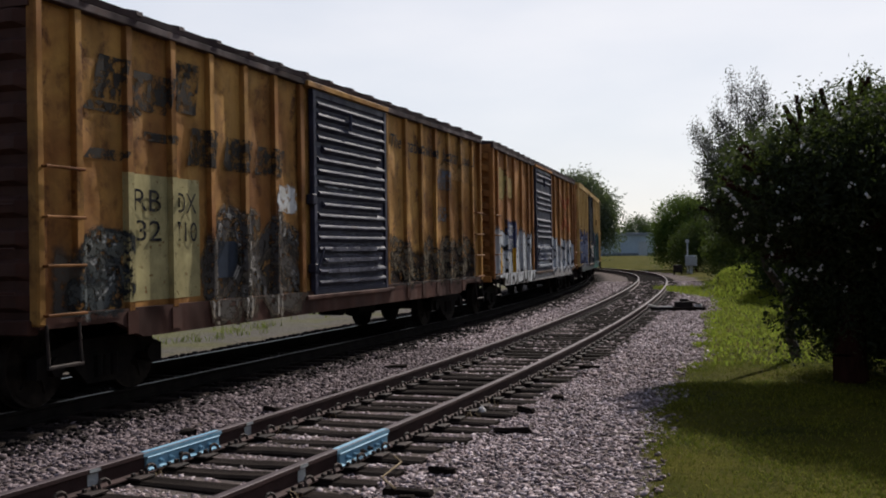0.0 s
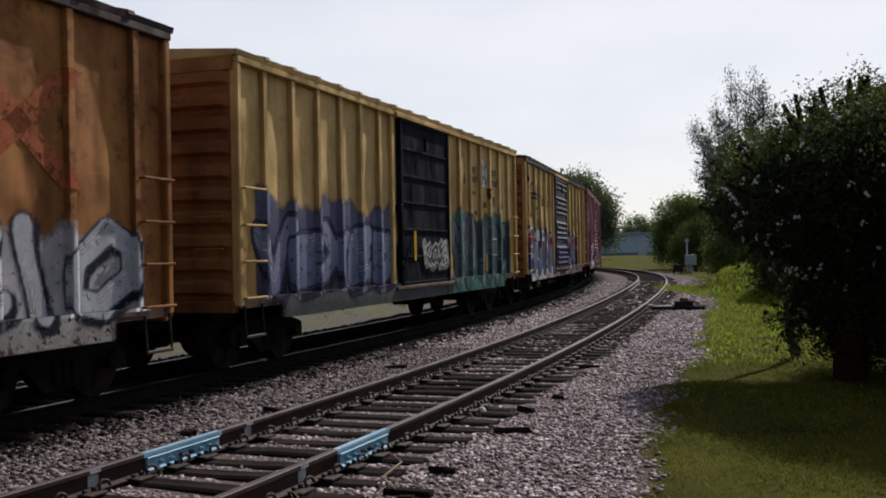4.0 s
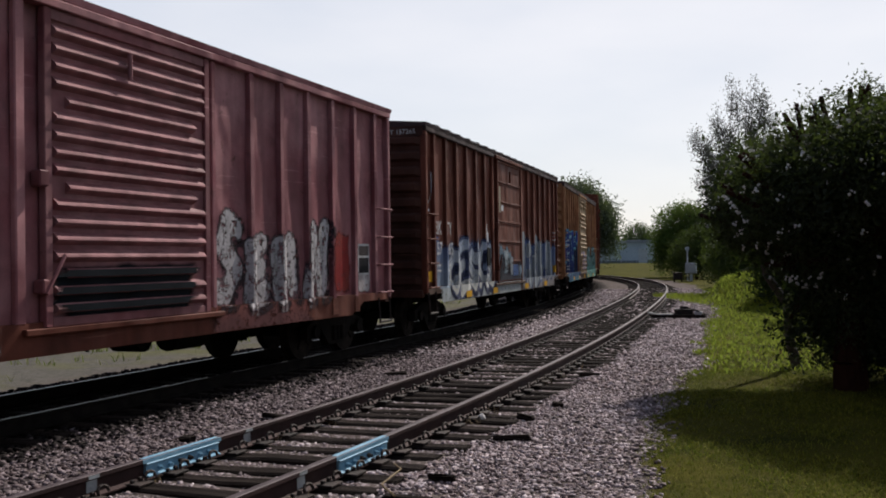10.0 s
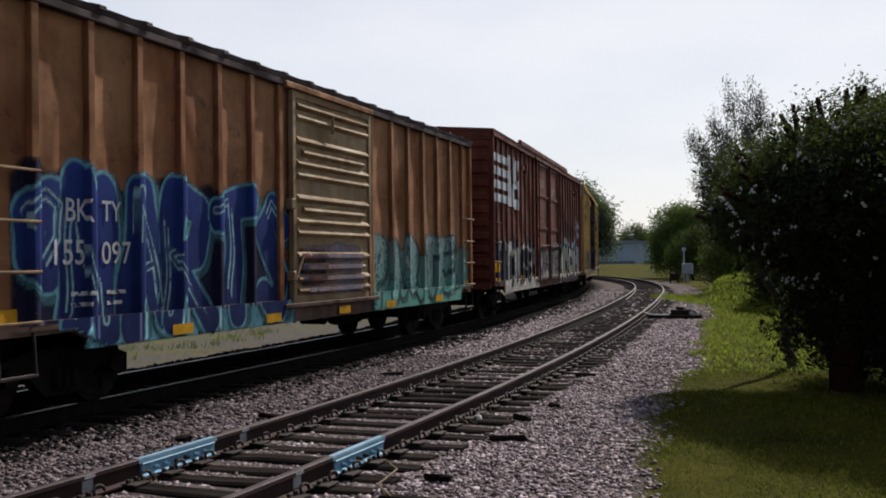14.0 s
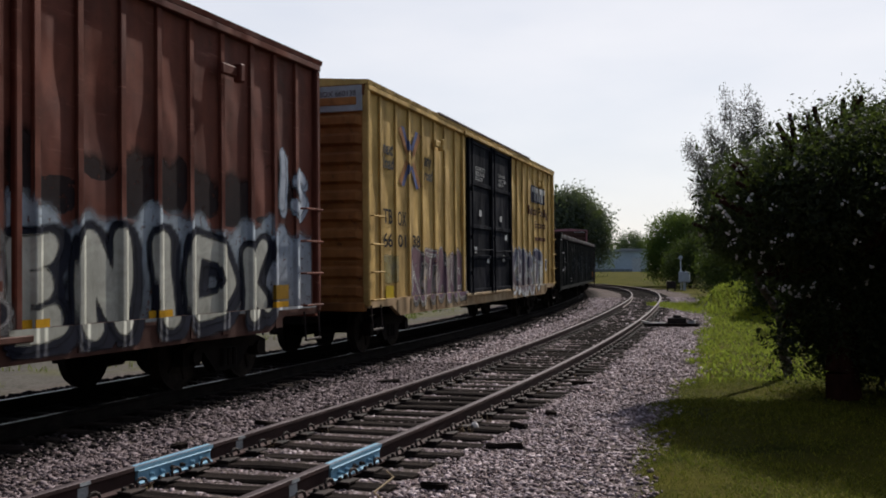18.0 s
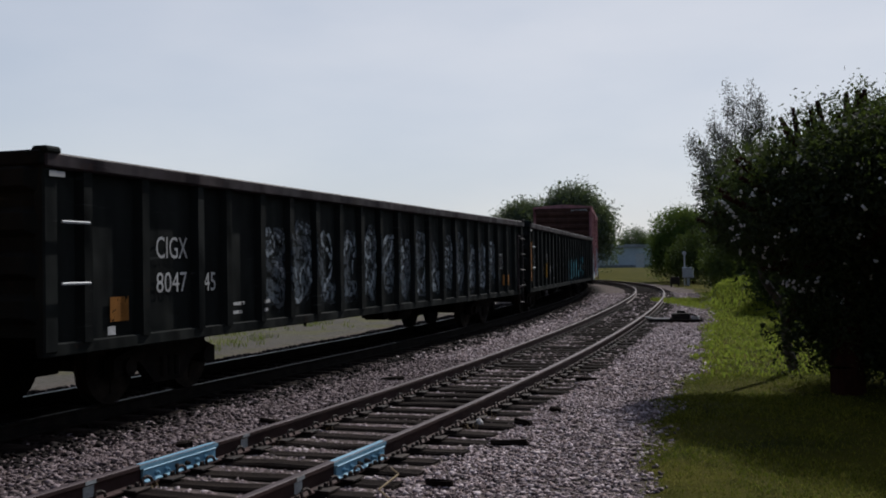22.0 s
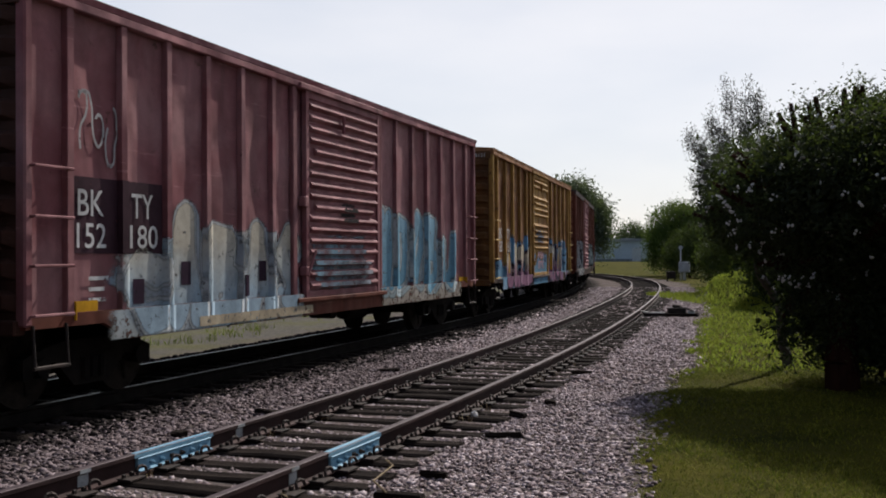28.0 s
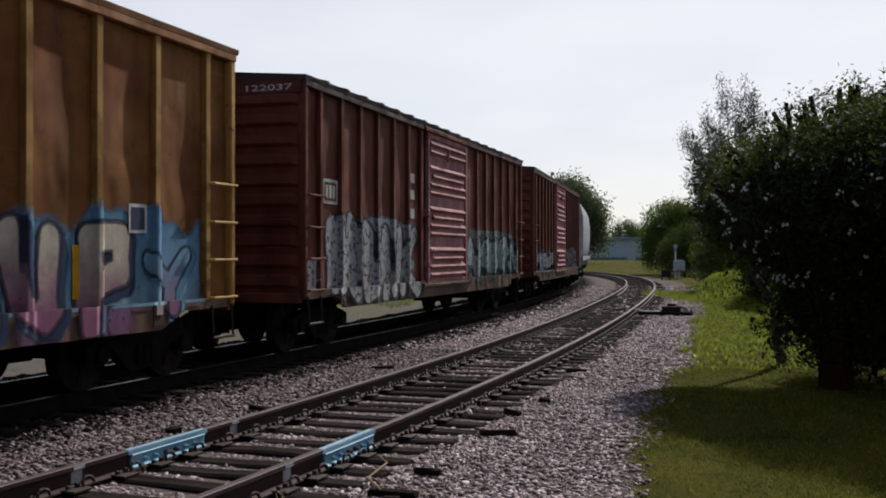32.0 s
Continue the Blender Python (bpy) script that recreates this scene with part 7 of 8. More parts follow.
# ---- track details ----
def tie_mesh(k):
    rnd = random.Random(k)
    bm = bmesh.new()
    n = 7
    rows = []
    for i in range(n + 1):
        x = -1.3 + 2.6 * i / n + (rnd.uniform(-0.06, 0.06) if i in (0, n) else 0)
        w, d = 0.115 + rnd.uniform(-0.008, 0.008), rnd.uniform(-0.012, 0.004)
        rows.append([bm.verts.new((x, y, z)) for y, z in ((-w, -0.17), (-w, d - 0.02), (-w + 0.025, d), (0.0, d - 0.006), (w - 0.025, d), (w, d - 0.02), (w, -0.17))])
    for a, b in zip(rows, rows[1:]):
        for j in range(6):
            bm.faces.new((a[j], b[j], b[j + 1], a[j + 1]))
    bm.faces.new(rows[0]), bm.faces.new(rows[-1][::-1])
    bmesh.ops.recalc_face_normals(bm, faces=bm.faces[:])
    return bm, M_TIE


def fastening_mesh():
    """Tie plate with spike heads and a rail anchor."""
    bm = boxes((-0.19, 0.19, -0.1, 0.1, -0.004, 0.016), (-0.1, -0.072, -0.07, -0.03, 0.01, 0.05), (0.072, 0.1, 0.03, 0.07, 0.01, 0.05), (0.072, 0.1, -0.07, -0.035, 0.01, 0.045), bevel=0.004)
    for x in (-0.12, 0.12):
        ring = [(x + 0.012 * math.cos(k), 0.13 + 0.055 * math.cos(k * 0.7), 0.035 + 0.05 * math.sin(k * 0.7)) for k in range(0, 8)]
        for a, b in zip(ring, ring[1:]):
            rod(bm, a, b, 0.014, 5)
    return bm, M_IRON


ties = [kept(("tie", k), lambda k=k: tie_mesh(k)) for k in range(6)]
fast = kept("fastening", fastening_mesh)
rnd = random.Random(5)
for i in range(150):
    s = 3.0 + i * 0.5 + rnd.uniform(-0.05, 0.05)
    x, y, th = on_line(SIDING, s, rnd.uniform(-0.07, 0.07))
    lift = -0.176 + rnd.uniform(-0.015, 0.004)
    add("tie", ties[rnd.randrange(6)], siding, pose(x, y, lift, rnd.uniform(-0.8, 0.8), 0, -math.degrees(th) + rnd.uniform(-2.2, 2.2)))
    if i < 90:
        for o in (-0.7525, 0.7525):
            x, y, th = on_line(SIDING, s, o)
            add("rail_fastening", fast, siding, pose(x, y, -0.168, 0, 0, -math.degrees(th)))


def far_ties(line, s0, s1, parent, step=0.52):
    vs, fs = [], []
    box = np.array([(x, y, z) for x in (-1.3, 1.3) for y in (-0.115, 0.115) for z in (-0.17, 0.0)])
    quads = np.array([(0, 1, 3, 2), (4, 6, 7, 5), (0, 4, 5, 1), (2, 3, 7, 6), (1, 5, 7, 3)])
    for k, s in enumerate(np.arange(s0, s1, step)):
        x, y, th = on_line(line, s)
        r = np.array([[math.cos(th), math.sin(th), 0], [-math.sin(th), math.cos(th), 0], [0, 0, 1]])
        vs.append(box @ r.T + (x, y, -0.178)), fs.append(quads + 8 * k)
    ob = bulk("far_ties", np.concatenate(vs), np.concatenate(fs), M_TIE, parent)
    ob["kind"] = "stuff"


far_ties(SIDING, 78, 130, siding)
far_ties(MAIN, -10, 130, main_track)


def joint_bar(s, off, paint, half=0.46):
    """A bolted joint bar on the near face of a rail, sprayed with marking paint together with the web round it."""
    x, y, th = on_line(SIDING, s, off)
    bar = part("joint_bar", prism(bmesh.new(), [(0.012, -0.135), (0.03, -0.152), (0.062, -0.155), (0.064, -0.146), (0.036, -0.135), (0.034, -0.06), (0.05, -0.045), (0.04, -0.038), (0.012, -0.045)], -half, half), paint, siding, "joint bar sprayed with marking paint")
    bar.matrix_basis = pose(x, y, 0, 0, 0, -math.degrees(th))
    part("rail_paint", boxes((0.0365, 0.0385, -half - 0.04, half + 0.04, -0.036, -0.004), (-0.02, 0.03, -half - 0.02, half + 0.02, 0.0012, 0.0032)), paint, bar)
    for k in (-0.36, -0.22, -0.07, 0.07, 0.22, 0.36):
        bm = rod(bmesh.new(), (0.03, k, -0.098), (0.062, k, -0.098), 0.021, 6)
        rod(bm, (0.06, k, -0.098), (0.085, k, -0.098), 0.012, 6)
        part("bolt", bm, paint if abs(k) > 0.1 else M_IRON, bar)


joint_bar(13.27, -0.7525, M_BLUE, 0.53)
joint_bar(13.84, 0.7525, M_BLUE, 0.49)
for s, off in ((12.1, -0.7525), (14.35, -0.7525), (12.75, 0.7525)):
    x, y, th = on_line(SIDING, s, off)
    p = part("chalk_mark", boxes((0.0115, 0.0135, -0.06, 0.06, -0.14, -0.045), (0.037, 0.039, -0.06, 0.06, -0.034, -0.006)), M_CHALK, siding, "pale chalk mark on the rail web")
    p.matrix_basis = pose(x, y, 0, 0, 0, -math.degrees(th))


# ---- ballast stones ----
def stones(name, label, n_wanted, s0, s1, o0, o1, size, seed, line=SIDING, keep=lambda s, o, x, y: np.ones(len(s), bool), rise=0.0, material=None):
    r = np.random.default_rng(seed)
    s, o = r.uniform(s0, s1, n_wanted), r.uniform(o0, o1, n_wanted)
    x, y, th = on_line(line, s, o)
    ok = keep(s, o, x, y)
    x, y = x[ok], y[ok]
    z, _ = ground_form(x, y)
    z = z - 0.015 * (abs(o[ok]) < 1.25) * (line is SIDING)
    n = len(x)
    base = np.array([(a, b, c) for a in (-1, 1) for b in (-1, 1) for c in (-1, 1)], float)
    quads = np.array([(0, 1, 3, 2), (4, 6, 7, 5), (0, 4, 5, 1), (2, 3, 7, 6), (1, 5, 7, 3), (0, 2, 6, 4)])
    v = base[None] * (0.62 + 0.5 * r.random((n, 8, 1))) + r.uniform(-0.25, 0.25, (n, 8, 3))
    v *= (r.uniform(0.6, 1.25, (n, 1, 1)) * size) * r.uniform(0.4, 1.25, (n, 1, 3))
    q = r.normal(size=(n, 4))
    q /= np.linalg.norm(q, axis=1, keepdims=True)
    w, a, b, c = q.T
    rot = np.stack([np.stack([1 - 2 * (b * b + c * c), 2 * (a * b - c * w), 2 * (a * c + b * w)], -1), np.stack([2 * (a * b + c * w), 1 - 2 * (a * a + c * c), 2 * (b * c - a * w)], -1), np.stack([2 * (a * c - b * w), 2 * (b * c + a * w), 1 - 2 * (a * a + b * b)], -1)], 1)
    v = np.einsum("nij,nkj->nki", rot, v) * (1.12, 1.12, 0.7)
    v += np.stack([x, y, z + rise + size * r.uniform(-0.1, 0.7, n)], -1)[:, None]
    ob = bulk(name, v.reshape(-1, 3), (quads[None] + 8 * np.arange(n)[:, None, None]).reshape(-1, 4), material or M_STONE)
    return tagged(ob, label, "ballast", kind="stuff")


def ballast_ok(s, o, x, y):
    """Off the rails, seldom on a tie, thinning out into the grass."""
    r = np.random.default_rng(len(s))
    _, grass = ground_form(x, y)
    on_rail = abs(abs(o) - 0.7525) < 0.085
    ph = (s - 3.0) / 0.5
    on_tie = (abs(ph - np.round(ph)) * 0.5 < 0.125) & (abs(o) < 1.32)
    return ~on_rail & (~on_tie | (r.random(len(s)) < 0.07)) & (r.random(len(s)) > grass * 1.15) & (away(MAIN, x, y, -20, 90) > 1.72 + 0.2 * r.normal(size=len(s)))


BALLAST_LABEL = "loose grey and brown crushed-stone ballast"
stones("ballast_near", BALLAST_LABEL, 56000, 4, 20, -0.95, 3.9, 0.0195, 1, keep=ballast_ok)
stones("ballast_between", "dusty brown-grey ballast between the two tracks", 30000, 4, 24, -3.6, -0.95, 0.024, 6, keep=ballast_ok, material=M_STONE_DUSTY)
stones("ballast_middle", BALLAST_LABEL, 34000, 20, 36, -3.6, 4.0, 0.026, 2, keep=lambda s, o, x, y: ballast_ok(s, o, x, y) & ((s > 24) | (o > -0.95)))
stones("ballast_far", BALLAST_LABEL, 16000, 36, 64, -3.6, 4.2, 0.036, 3, keep=ballast_ok)
stones("ballast_main", "dark greasy ballast under the train, with shade put into its colour", 24000, -6, 46, -2.4, 1.95, 0.032, 4, line=MAIN, material=M_STONE_OIL_SHADE, keep=lambda s, o, x, y: abs(abs(o) - 0.7525) > 0.09)
pale = tagged(part("pale_stone", bmesh.new(), M_FLOWER), "single white stone beside the rail in ballast", "stone")
bm = bmesh.new()
bmesh.ops.create_icosphere(bm, subdivisions=1, radius=0.06)
for q in bm.verts:
    q.co *= 0.8 + 0.4 * noise.noise(q.co * 20)
bm.to_mesh(pale.data), bm.free()
px, py, _ = on_line(SIDING, 16.6, 0.98)
pale.location = (px, py, -0.16)

# splintered tie ends and lumps of old wood beside the rail
dr = random.Random(91)
for k in range(16):
    x, y, th = on_line(SIDING, dr.uniform(8, 22), dr.uniform(1.15, 1.75) if k < 11 else dr.uniform(-1.7, -1.2))
    l, w = dr.uniform(0.12, 0.42), dr.uniform(0.05, 0.11)
    bm = boxes((-l / 2, l / 2, -w / 2, w / 2, -0.03, 0.03), bevel=0.012)
    for q in bm.verts:
        q.co += Vector((dr.uniform(-1, 1), dr.uniform(-1, 1), dr.uniform(-1, 1))) * 0.012
    chip = tagged(part("wood_chunk", bm, M_TIE), "dark splintered chunk of tie wood on ballast", "wood scrap", "wood scraps beside the track")
    chip.matrix_basis = pose(x, y, -0.175, dr.uniform(-6, 6), dr.uniform(-6, 6), -math.degrees(th) + dr.uniform(-35, 35))
wire = tagged(new("loose_wire"), "thin rusty loose wire lying across the ballast", "wire")
for name, spans in (("wire_loop", ((9.6, -1.55), (10.3, -1.25), (11.0, -1.3), (11.5, -1.6), (11.2, -1.9))), ("wire_end", ((13.9, 1.05), (13.6, 1.25), (13.1, 1.3), (12.7, 1.6)))):
    bm = bmesh.new()
    pts = [Vector((*[float(v) for v in on_line(SIDING, a, b)[:2]], -0.15 + 0.02 * (k % 2))) for k, (a, b) in enumerate(spans)]
    for a, b in zip(pts, pts[1:]):
        rod(bm, a, b, 0.009, 5)
    part(name, bm, M_STRAW, wire)

# ---- grass ----
def blades(name, label, x, y, height, spread, material, seed, lift=0.0, width=0.006):
    r = np.random.default_rng(seed)
    n = len(x)
    z, _ = ground_form(x, y)
    a = r.uniform(0, 2 * np.pi, n)
    h = height * r.uniform(0.5, 1.3, n)
    lean = spread * h * r.uniform(0.1, 1.0, n)
    d = np.stack([np.cos(a), np.sin(a), 0 * a], -1)
    side = np.stack([-np.sin(a), np.cos(a), 0 * a], -1) * width
    foot = np.stack([x, y, z + lift - 0.01], -1)
    mid = foot + d * lean[:, None] * 0.35 + np.stack([0 * h, 0 * h, h * 0.6], -1)
    tip = foot + d * lean[:, None] + np.stack([0 * h, 0 * h, h], -1)
    v = np.stack([foot - side, foot + side, mid + side * 0.8, tip, mid - side * 0.8], 1)
    quads = (np.array([[0, 1, 2], [0, 2, 4], [4, 2, 3]])[None] + 5 * np.arange(n)[:, None, None]).reshape(-1, 3)
    return tagged(bulk(name, v.reshape(-1, 3), quads, material), label, "grass", kind="stuff")


def lawn_points(n, x0, x1, y0, y1, seed, thin=0.35):
    r = np.random.default_rng(seed)
    x, y = r.uniform(x0, x1, n), r.uniform(y0, y1, n)
    _, g = ground_form(x, y)
    patch = wobble(x, y, 0.8, 2.0)
    ok = (g > 0.35) & (away(SIDING, x, y, -40, 120) > 1.8) & (r.random(n) < thin + 0.65 * smooth_step(patch + 0.35 * wobble(x, y, 3.0, 4.0), -0.25, 0.25))
    return x[ok], y[ok]


blades("lawn_grass", "short yellow-green mown grass beside the ballast", *lawn_points(170000, 1.4, 9.5, 6.2, 16, 1, 0.2), 0.04, 1.7, M_GRASS, 11, width=0.0045)
blades("bank_grass", "yellow-green grass on the bank beyond the bush", *lawn_points(130000, 2.5, 19, 15.5, 56, 2, 0.75), 0.08, 1.5, M_GRASS_BANK, 12, width=0.014)
gr = np.random.default_rng(8)
wx, wy = gr.uniform(-24, 4, 60000), gr.uniform(12, 48, 60000)
dm = away(MAIN, wx, wy, -60, 120)
clump = wobble(wx, wy, 0.45, 6.0) + 0.7 * wobble(wx, wy, 1.7, 3.0)
sel = (dm < -4.2) & (clump > 0.38)
blades("field_weeds", "dry green weeds in the field behind the train", wx[sel], wy[sel], 0.17, 1.5, M_WEED, 13, width=0.012)
sel = (dm < -6.5) & (wobble(wx, wy, 0.4, 9.0) + 0.5 * wobble(wx, wy, 1.6, 2.0) > 0.25)
blades("field_grass", "thin dry grass in the field behind the train", wx[sel], wy[sel], 0.07, 1.8, M_WEED, 14, width=0.012)


tx, ty = [], []
for k in range(60):
    a, b, _ = on_line(SIDING, gr.uniform(8, 24), gr.choice((-0.62, 0.62, 0.95, -0.95)) + gr.uniform(-0.06, 0.06))
    m = gr.integers(3, 9)
    tx += list(a + gr.normal(size=m) * 0.03)
    ty += list(b + gr.normal(size=m) * 0.03)
blades("dry_straw", "dry straw caught between the ties", np.array(tx), np.array(ty), 0.1, 1.6, M_STRAW, 15, width=0.004)
mx, my = gr.uniform(9.8, 14.5, 9000), gr.uniform(28, 47, 9000)
blades("mound_grass", "long yellow-green grass on a low mound", mx, my, 0.2, 1.1, M_GRASS_BANK, 16, width=0.016)


# ---- trees and bushes ----
def leaf_cloud(name, blobs, count, size, material, parent, seed, shell=0.55, droop=0.0):
    """Many small leaves in clumps that fill lumpy blobs (x, y, z, rx, ry, rz), denser near their skins."""
    r = np.random.default_rng(seed)
    vol = np.array([b[3] * b[4] * b[5] for b in blobs]) ** 0.75
    pick = r.choice(len(blobs), count // 14, p=vol / vol.sum())
    d = r.normal(size=(len(pick), 3))
    d /= np.linalg.norm(d, axis=1, keepdims=True)
    rad = (shell + (1 - shell) * r.random(len(pick))) ** 0.6 * (1 + 0.09 * np.clip(r.normal(size=len(pick)), -2, 1.6))
    b = np.array(blobs)[pick]
    clumps = b[:, :3] + d * rad[:, None] * b[:, 3:6]
    clumps = clumps[clumps[:, 2] > 0.1]
    per = 14
    c = np.repeat(clumps, per, 0) + r.normal(size=(len(clumps) * per, 3)) * size * 1.7 * (1, 1, 0.9)
    n = len(c)
    q = r.normal(size=(n, 3))
    q[:, 2] -= droop
    q /= np.linalg.norm(q, axis=1, keepdims=True)
    p = np.cross(q, r.normal(size=(n, 3)))
    p /= np.linalg.norm(p, axis=1, keepdims=True) + 1e-9
    l, w = size * r.uniform(0.7, 1.4, (n, 1)), size * r.uniform(0.3, 0.55, (n, 1))
    v = np.stack([c - q * l * 0.5, c + p * w * 0.5 - q * l * 0.05, c + q * l * 0.6, c - p * w * 0.5 - q * l * 0.05], 1)
    f = np.arange(n * 4).reshape(-1, 4)
    return bulk(name, v.reshape(-1, 3), f, material, parent)


def limb(bm, a, b, r0, r1, seed, bends=4):
    """A tapered, slightly crooked limb."""
    rnd = random.Random(seed)
    a, b = Vector(a), Vector(b)
    last, n = a, bends
    for i in range(1, n + 1):
        t = i / n
        nxt = a.lerp(b, t) + Vector([rnd.uniform(-1, 1) * 0.06 * (b - a).length * (1 - abs(2 * t - 1)) for _ in range(3)])
        rod(bm, last, nxt, r0 + (r1 - r0) * (t - 1 / n), 8, (r0 + (r1 - r0) * t) / max(r0 + (r1 - r0) * (t - 1 / n), 1e-4))
        last = nxt
    return bm


def tree(name, label, x, y, trunk_h, trunk_r, blobs, count, size, material, seed, stems=1, ground=-0.2):
    t = tagged(new(name), label, "tree" if "tree" in name else "bush")
    rnd = random.Random(seed)
    bm = bmesh.new()
    for k in range(stems):
        lean = Vector((rnd.uniform(-0.25, 0.25), rnd.uniform(-0.25, 0.25), 0)) * (stems > 1)
        top = Vector((x, y, trunk_h)) + lean * 3
        limb(bm, (x + lean.x, y + lean.y, ground - 0.1), top, trunk_r, trunk_r * 0.6, seed + k)
        for j, b in enumerate(blobs):
            if j % stems == k:
                limb(bm, top - Vector((0, 0, 0.1)), b[:3], trunk_r * 0.5, trunk_r * 0.12, seed + 31 * j)
    part("trunk", bm, M_BARK, t)
    leaf_cloud("crown", blobs, count, size, material, t, seed)
    return t


BUSH = [(5.7, 13.4, 2.28, 1.3, 1.4, 1.11), (4.75, 14.2, 2.35, 0.95, 1.2, 0.69), (6.8, 13.2, 2.42, 1.59, 1.5, 1.27), (5.74, 13.51, 2.97, 0.7, 1.0, 0.57), (6.49, 13.29, 3.09, 0.8, 1.1, 0.63), (4.35, 14.6, 2.23, 0.5, 0.8, 0.57), (8.41, 12.6, 3.0, 1.81, 1.59, 1.9), (5.21, 13.6, 1.43, 0.75, 0.8, 0.27), (6.1, 13.4, 0.85, 0.9, 0.8, 0.9), (7.4, 12.8, 1.1, 1.3, 1.1, 1.1), (5.8, 13.51, 3.47, 0.28, 0.35, 0.27), (6.15, 13.2, 3.6, 0.26, 0.32, 0.28), (6.91, 13.0, 3.75, 0.5, 0.5, 0.35), (10.2, 11.81, 3.2, 1.9, 1.81, 2.2), (6.91, 13.9, 1.6, 1.59, 1.0, 1.4), (5.6, 14.4, 2.09, 1.1, 0.9, 0.6), (6.4, 14.79, 0.75, 1.3, 0.8, 0.64), (6.91, 11.9, 3.5, 1.2, 1.2, 1.2), (7.9, 10.4, 3.99, 1.5, 1.4, 1.5), (6.68, 12.78, 3.2, 1.29, 1.17, 0.43), (6.21, 13.13, 2.44, 1.29, 1.06, 1.08), (7.5, 11.96, 4.52, 1.52, 1.41, 1.29), (4.4, 14.19, 2.47, 0.59, 0.82, 0.82), (4.92, 13.95, 3.0, 0.7, 0.82, 0.47), (5.74, 13.48, 1.12, 0.82, 0.7, 0.94), (6.1, 14.3, 0.67, 1.06, 0.82, 0.51), (5.04, 14.54, 1.72, 0.7, 0.7, 0.22), (7.27, 13.36, 1.12, 1.41, 1.17, 1.52), (6.92, 12.08, 4.17, 1.11, 1.17, 1.17), (7.74, 12.43, 3.94, 1.29, 1.29, 1.52), (8.91, 13.13, 3.7, 1.76, 1.52, 1.88), (5.45, 12.78, 2.82, 0.64, 0.7, 0.73), (4.69, 13.01, 2.53, 0.56, 0.64, 0.76), (7.15, 12.78, 4.29, 0.88, 0.94, 0.94), (6.04, 12.31, 2.41, 0.59, 0.7, 0.94), (6.45, 12.54, 3.47, 0.73, 0.82, 0.82), (5.22, 13.13, 2.0, 0.7, 0.7, 0.7), (6.21, 13.95, -0.05, 1.06, 0.7, 0.59), (6.0, 14.2, 0.35, 0.7, 0.6, 0.7), (6.9, 14.0, 0.5, 1.0, 0.7, 0.9), (5.75, 13.9, 1.0, 0.45, 0.5, 0.7), (8.2, 11.5, 3.2, 1.6, 1.5, 1.9), (7.6, 10.0, 3.6, 1.3, 1.3, 1.6), (8.6, 13.2, 2.4, 1.6, 1.5, 2.3), (5.35, 11.7, 2.85, 0.8, 0.75, 0.7), (4.95, 12.2, 2.65, 0.7, 0.6, 0.8), (4.5, 12.8, 2.45, 0.6, 0.6, 0.75), (4.15, 13.3, 2.4, 0.45, 0.5, 0.6), (6.4, 10.4, 3.3, 1.0, 1.0, 1.0), (4.75, 13.1, 3.2, 0.35, 0.4, 0.42), (5.15, 12.9, 3.38, 0.33, 0.4, 0.38), (5.55, 12.9, 3.5, 0.3, 0.4, 0.32), (5.35, 12.5, 3.4, 0.3, 0.3, 0.3), (5.12, 13.9, 0.5, 0.3, 0.3, 0.75), (5.1, 13.8, 1.2, 0.4, 0.4, 0.5), (5.3, 13.0, 1.3, 0.5, 0.4, 0.6)]
sr = random.Random(17)
SPRAYS_OUT = []                      # short leafy shoots that break the outline
for b in BUSH[:8] + BUSH[10:14] + BUSH[24:28] + BUSH[47:55]:
    for k in range(5):
        a, e = sr.uniform(2.2, 6.0), sr.uniform(-0.1, 1.3)
        d = Vector((math.cos(a) * math.cos(e), math.sin(a) * math.cos(e), math.sin(e)))
        SPRAYS_OUT.append((b[0] + d.x * b[3] * 1.12, b[1] + d.y * b[4] * 1.1, b[2] + d.z * b[5] * 1.08, 0.06, 0.06, sr.uniform(0.12, 0.26)))
bush = tree("flowering_bush", "large dark green flowering bush with small white blossoms", 5.45, 13.4, 1.75, 0.24, BUSH + SPRAYS_OUT, 400000, 0.052, M_LEAF_TIP, 3)
leaf_cloud("inner_foliage", [(*b[:3], b[3] * 0.78, b[4] * 0.78, b[5] * 0.78) for b in BUSH if b[3] > 0.5], 110000, 0.11, M_LEAF_BUSH_SHADE, bush, 33, 0.15)["kind"] = "stuff"
hang = leaf_cloud("hanging_foliage", [(4.65, 13.5, 0.75, 0.2, 0.2, 0.45), (4.75, 13.4, 0.4, 0.13, 0.15, 0.3), (4.5, 13.4, 0.35, 0.07, 0.07, 0.24), (4.95, 13.3, 0.05, 0.07, 0.08, 0.3), (5.1, 13.5, 0.9, 0.3, 0.3, 0.5)], 1100, 0.085, M_LEAF_BUSH_SHADE, bush, 9)
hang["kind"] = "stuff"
fr = np.random.default_rng(77)
bm = bmesh.new()
near = BUSH[:11] + BUSH[44:52]
for k in range(300):
    b = near[fr.integers(0, len(near))]
    d = fr.normal(size=3)
    d /= np.linalg.norm(d)
    if d[1] > 0.1:
        d[1] *= -1
    c = np.array(b[:3]) + d * np.array(b[3:6]) * 1.1
    if c[2] < 0.7:
        continue
    for j in range(4):
        o = c + fr.normal(size=3) * 0.022
        bmesh.ops.create_icosphere(bm, subdivisions=1, radius=0.011 + 0.011 * fr.random(), matrix=Matrix.Translation(o))
part("blossoms", bm, M_FLOWER, bush)["kind"] = "stuff"


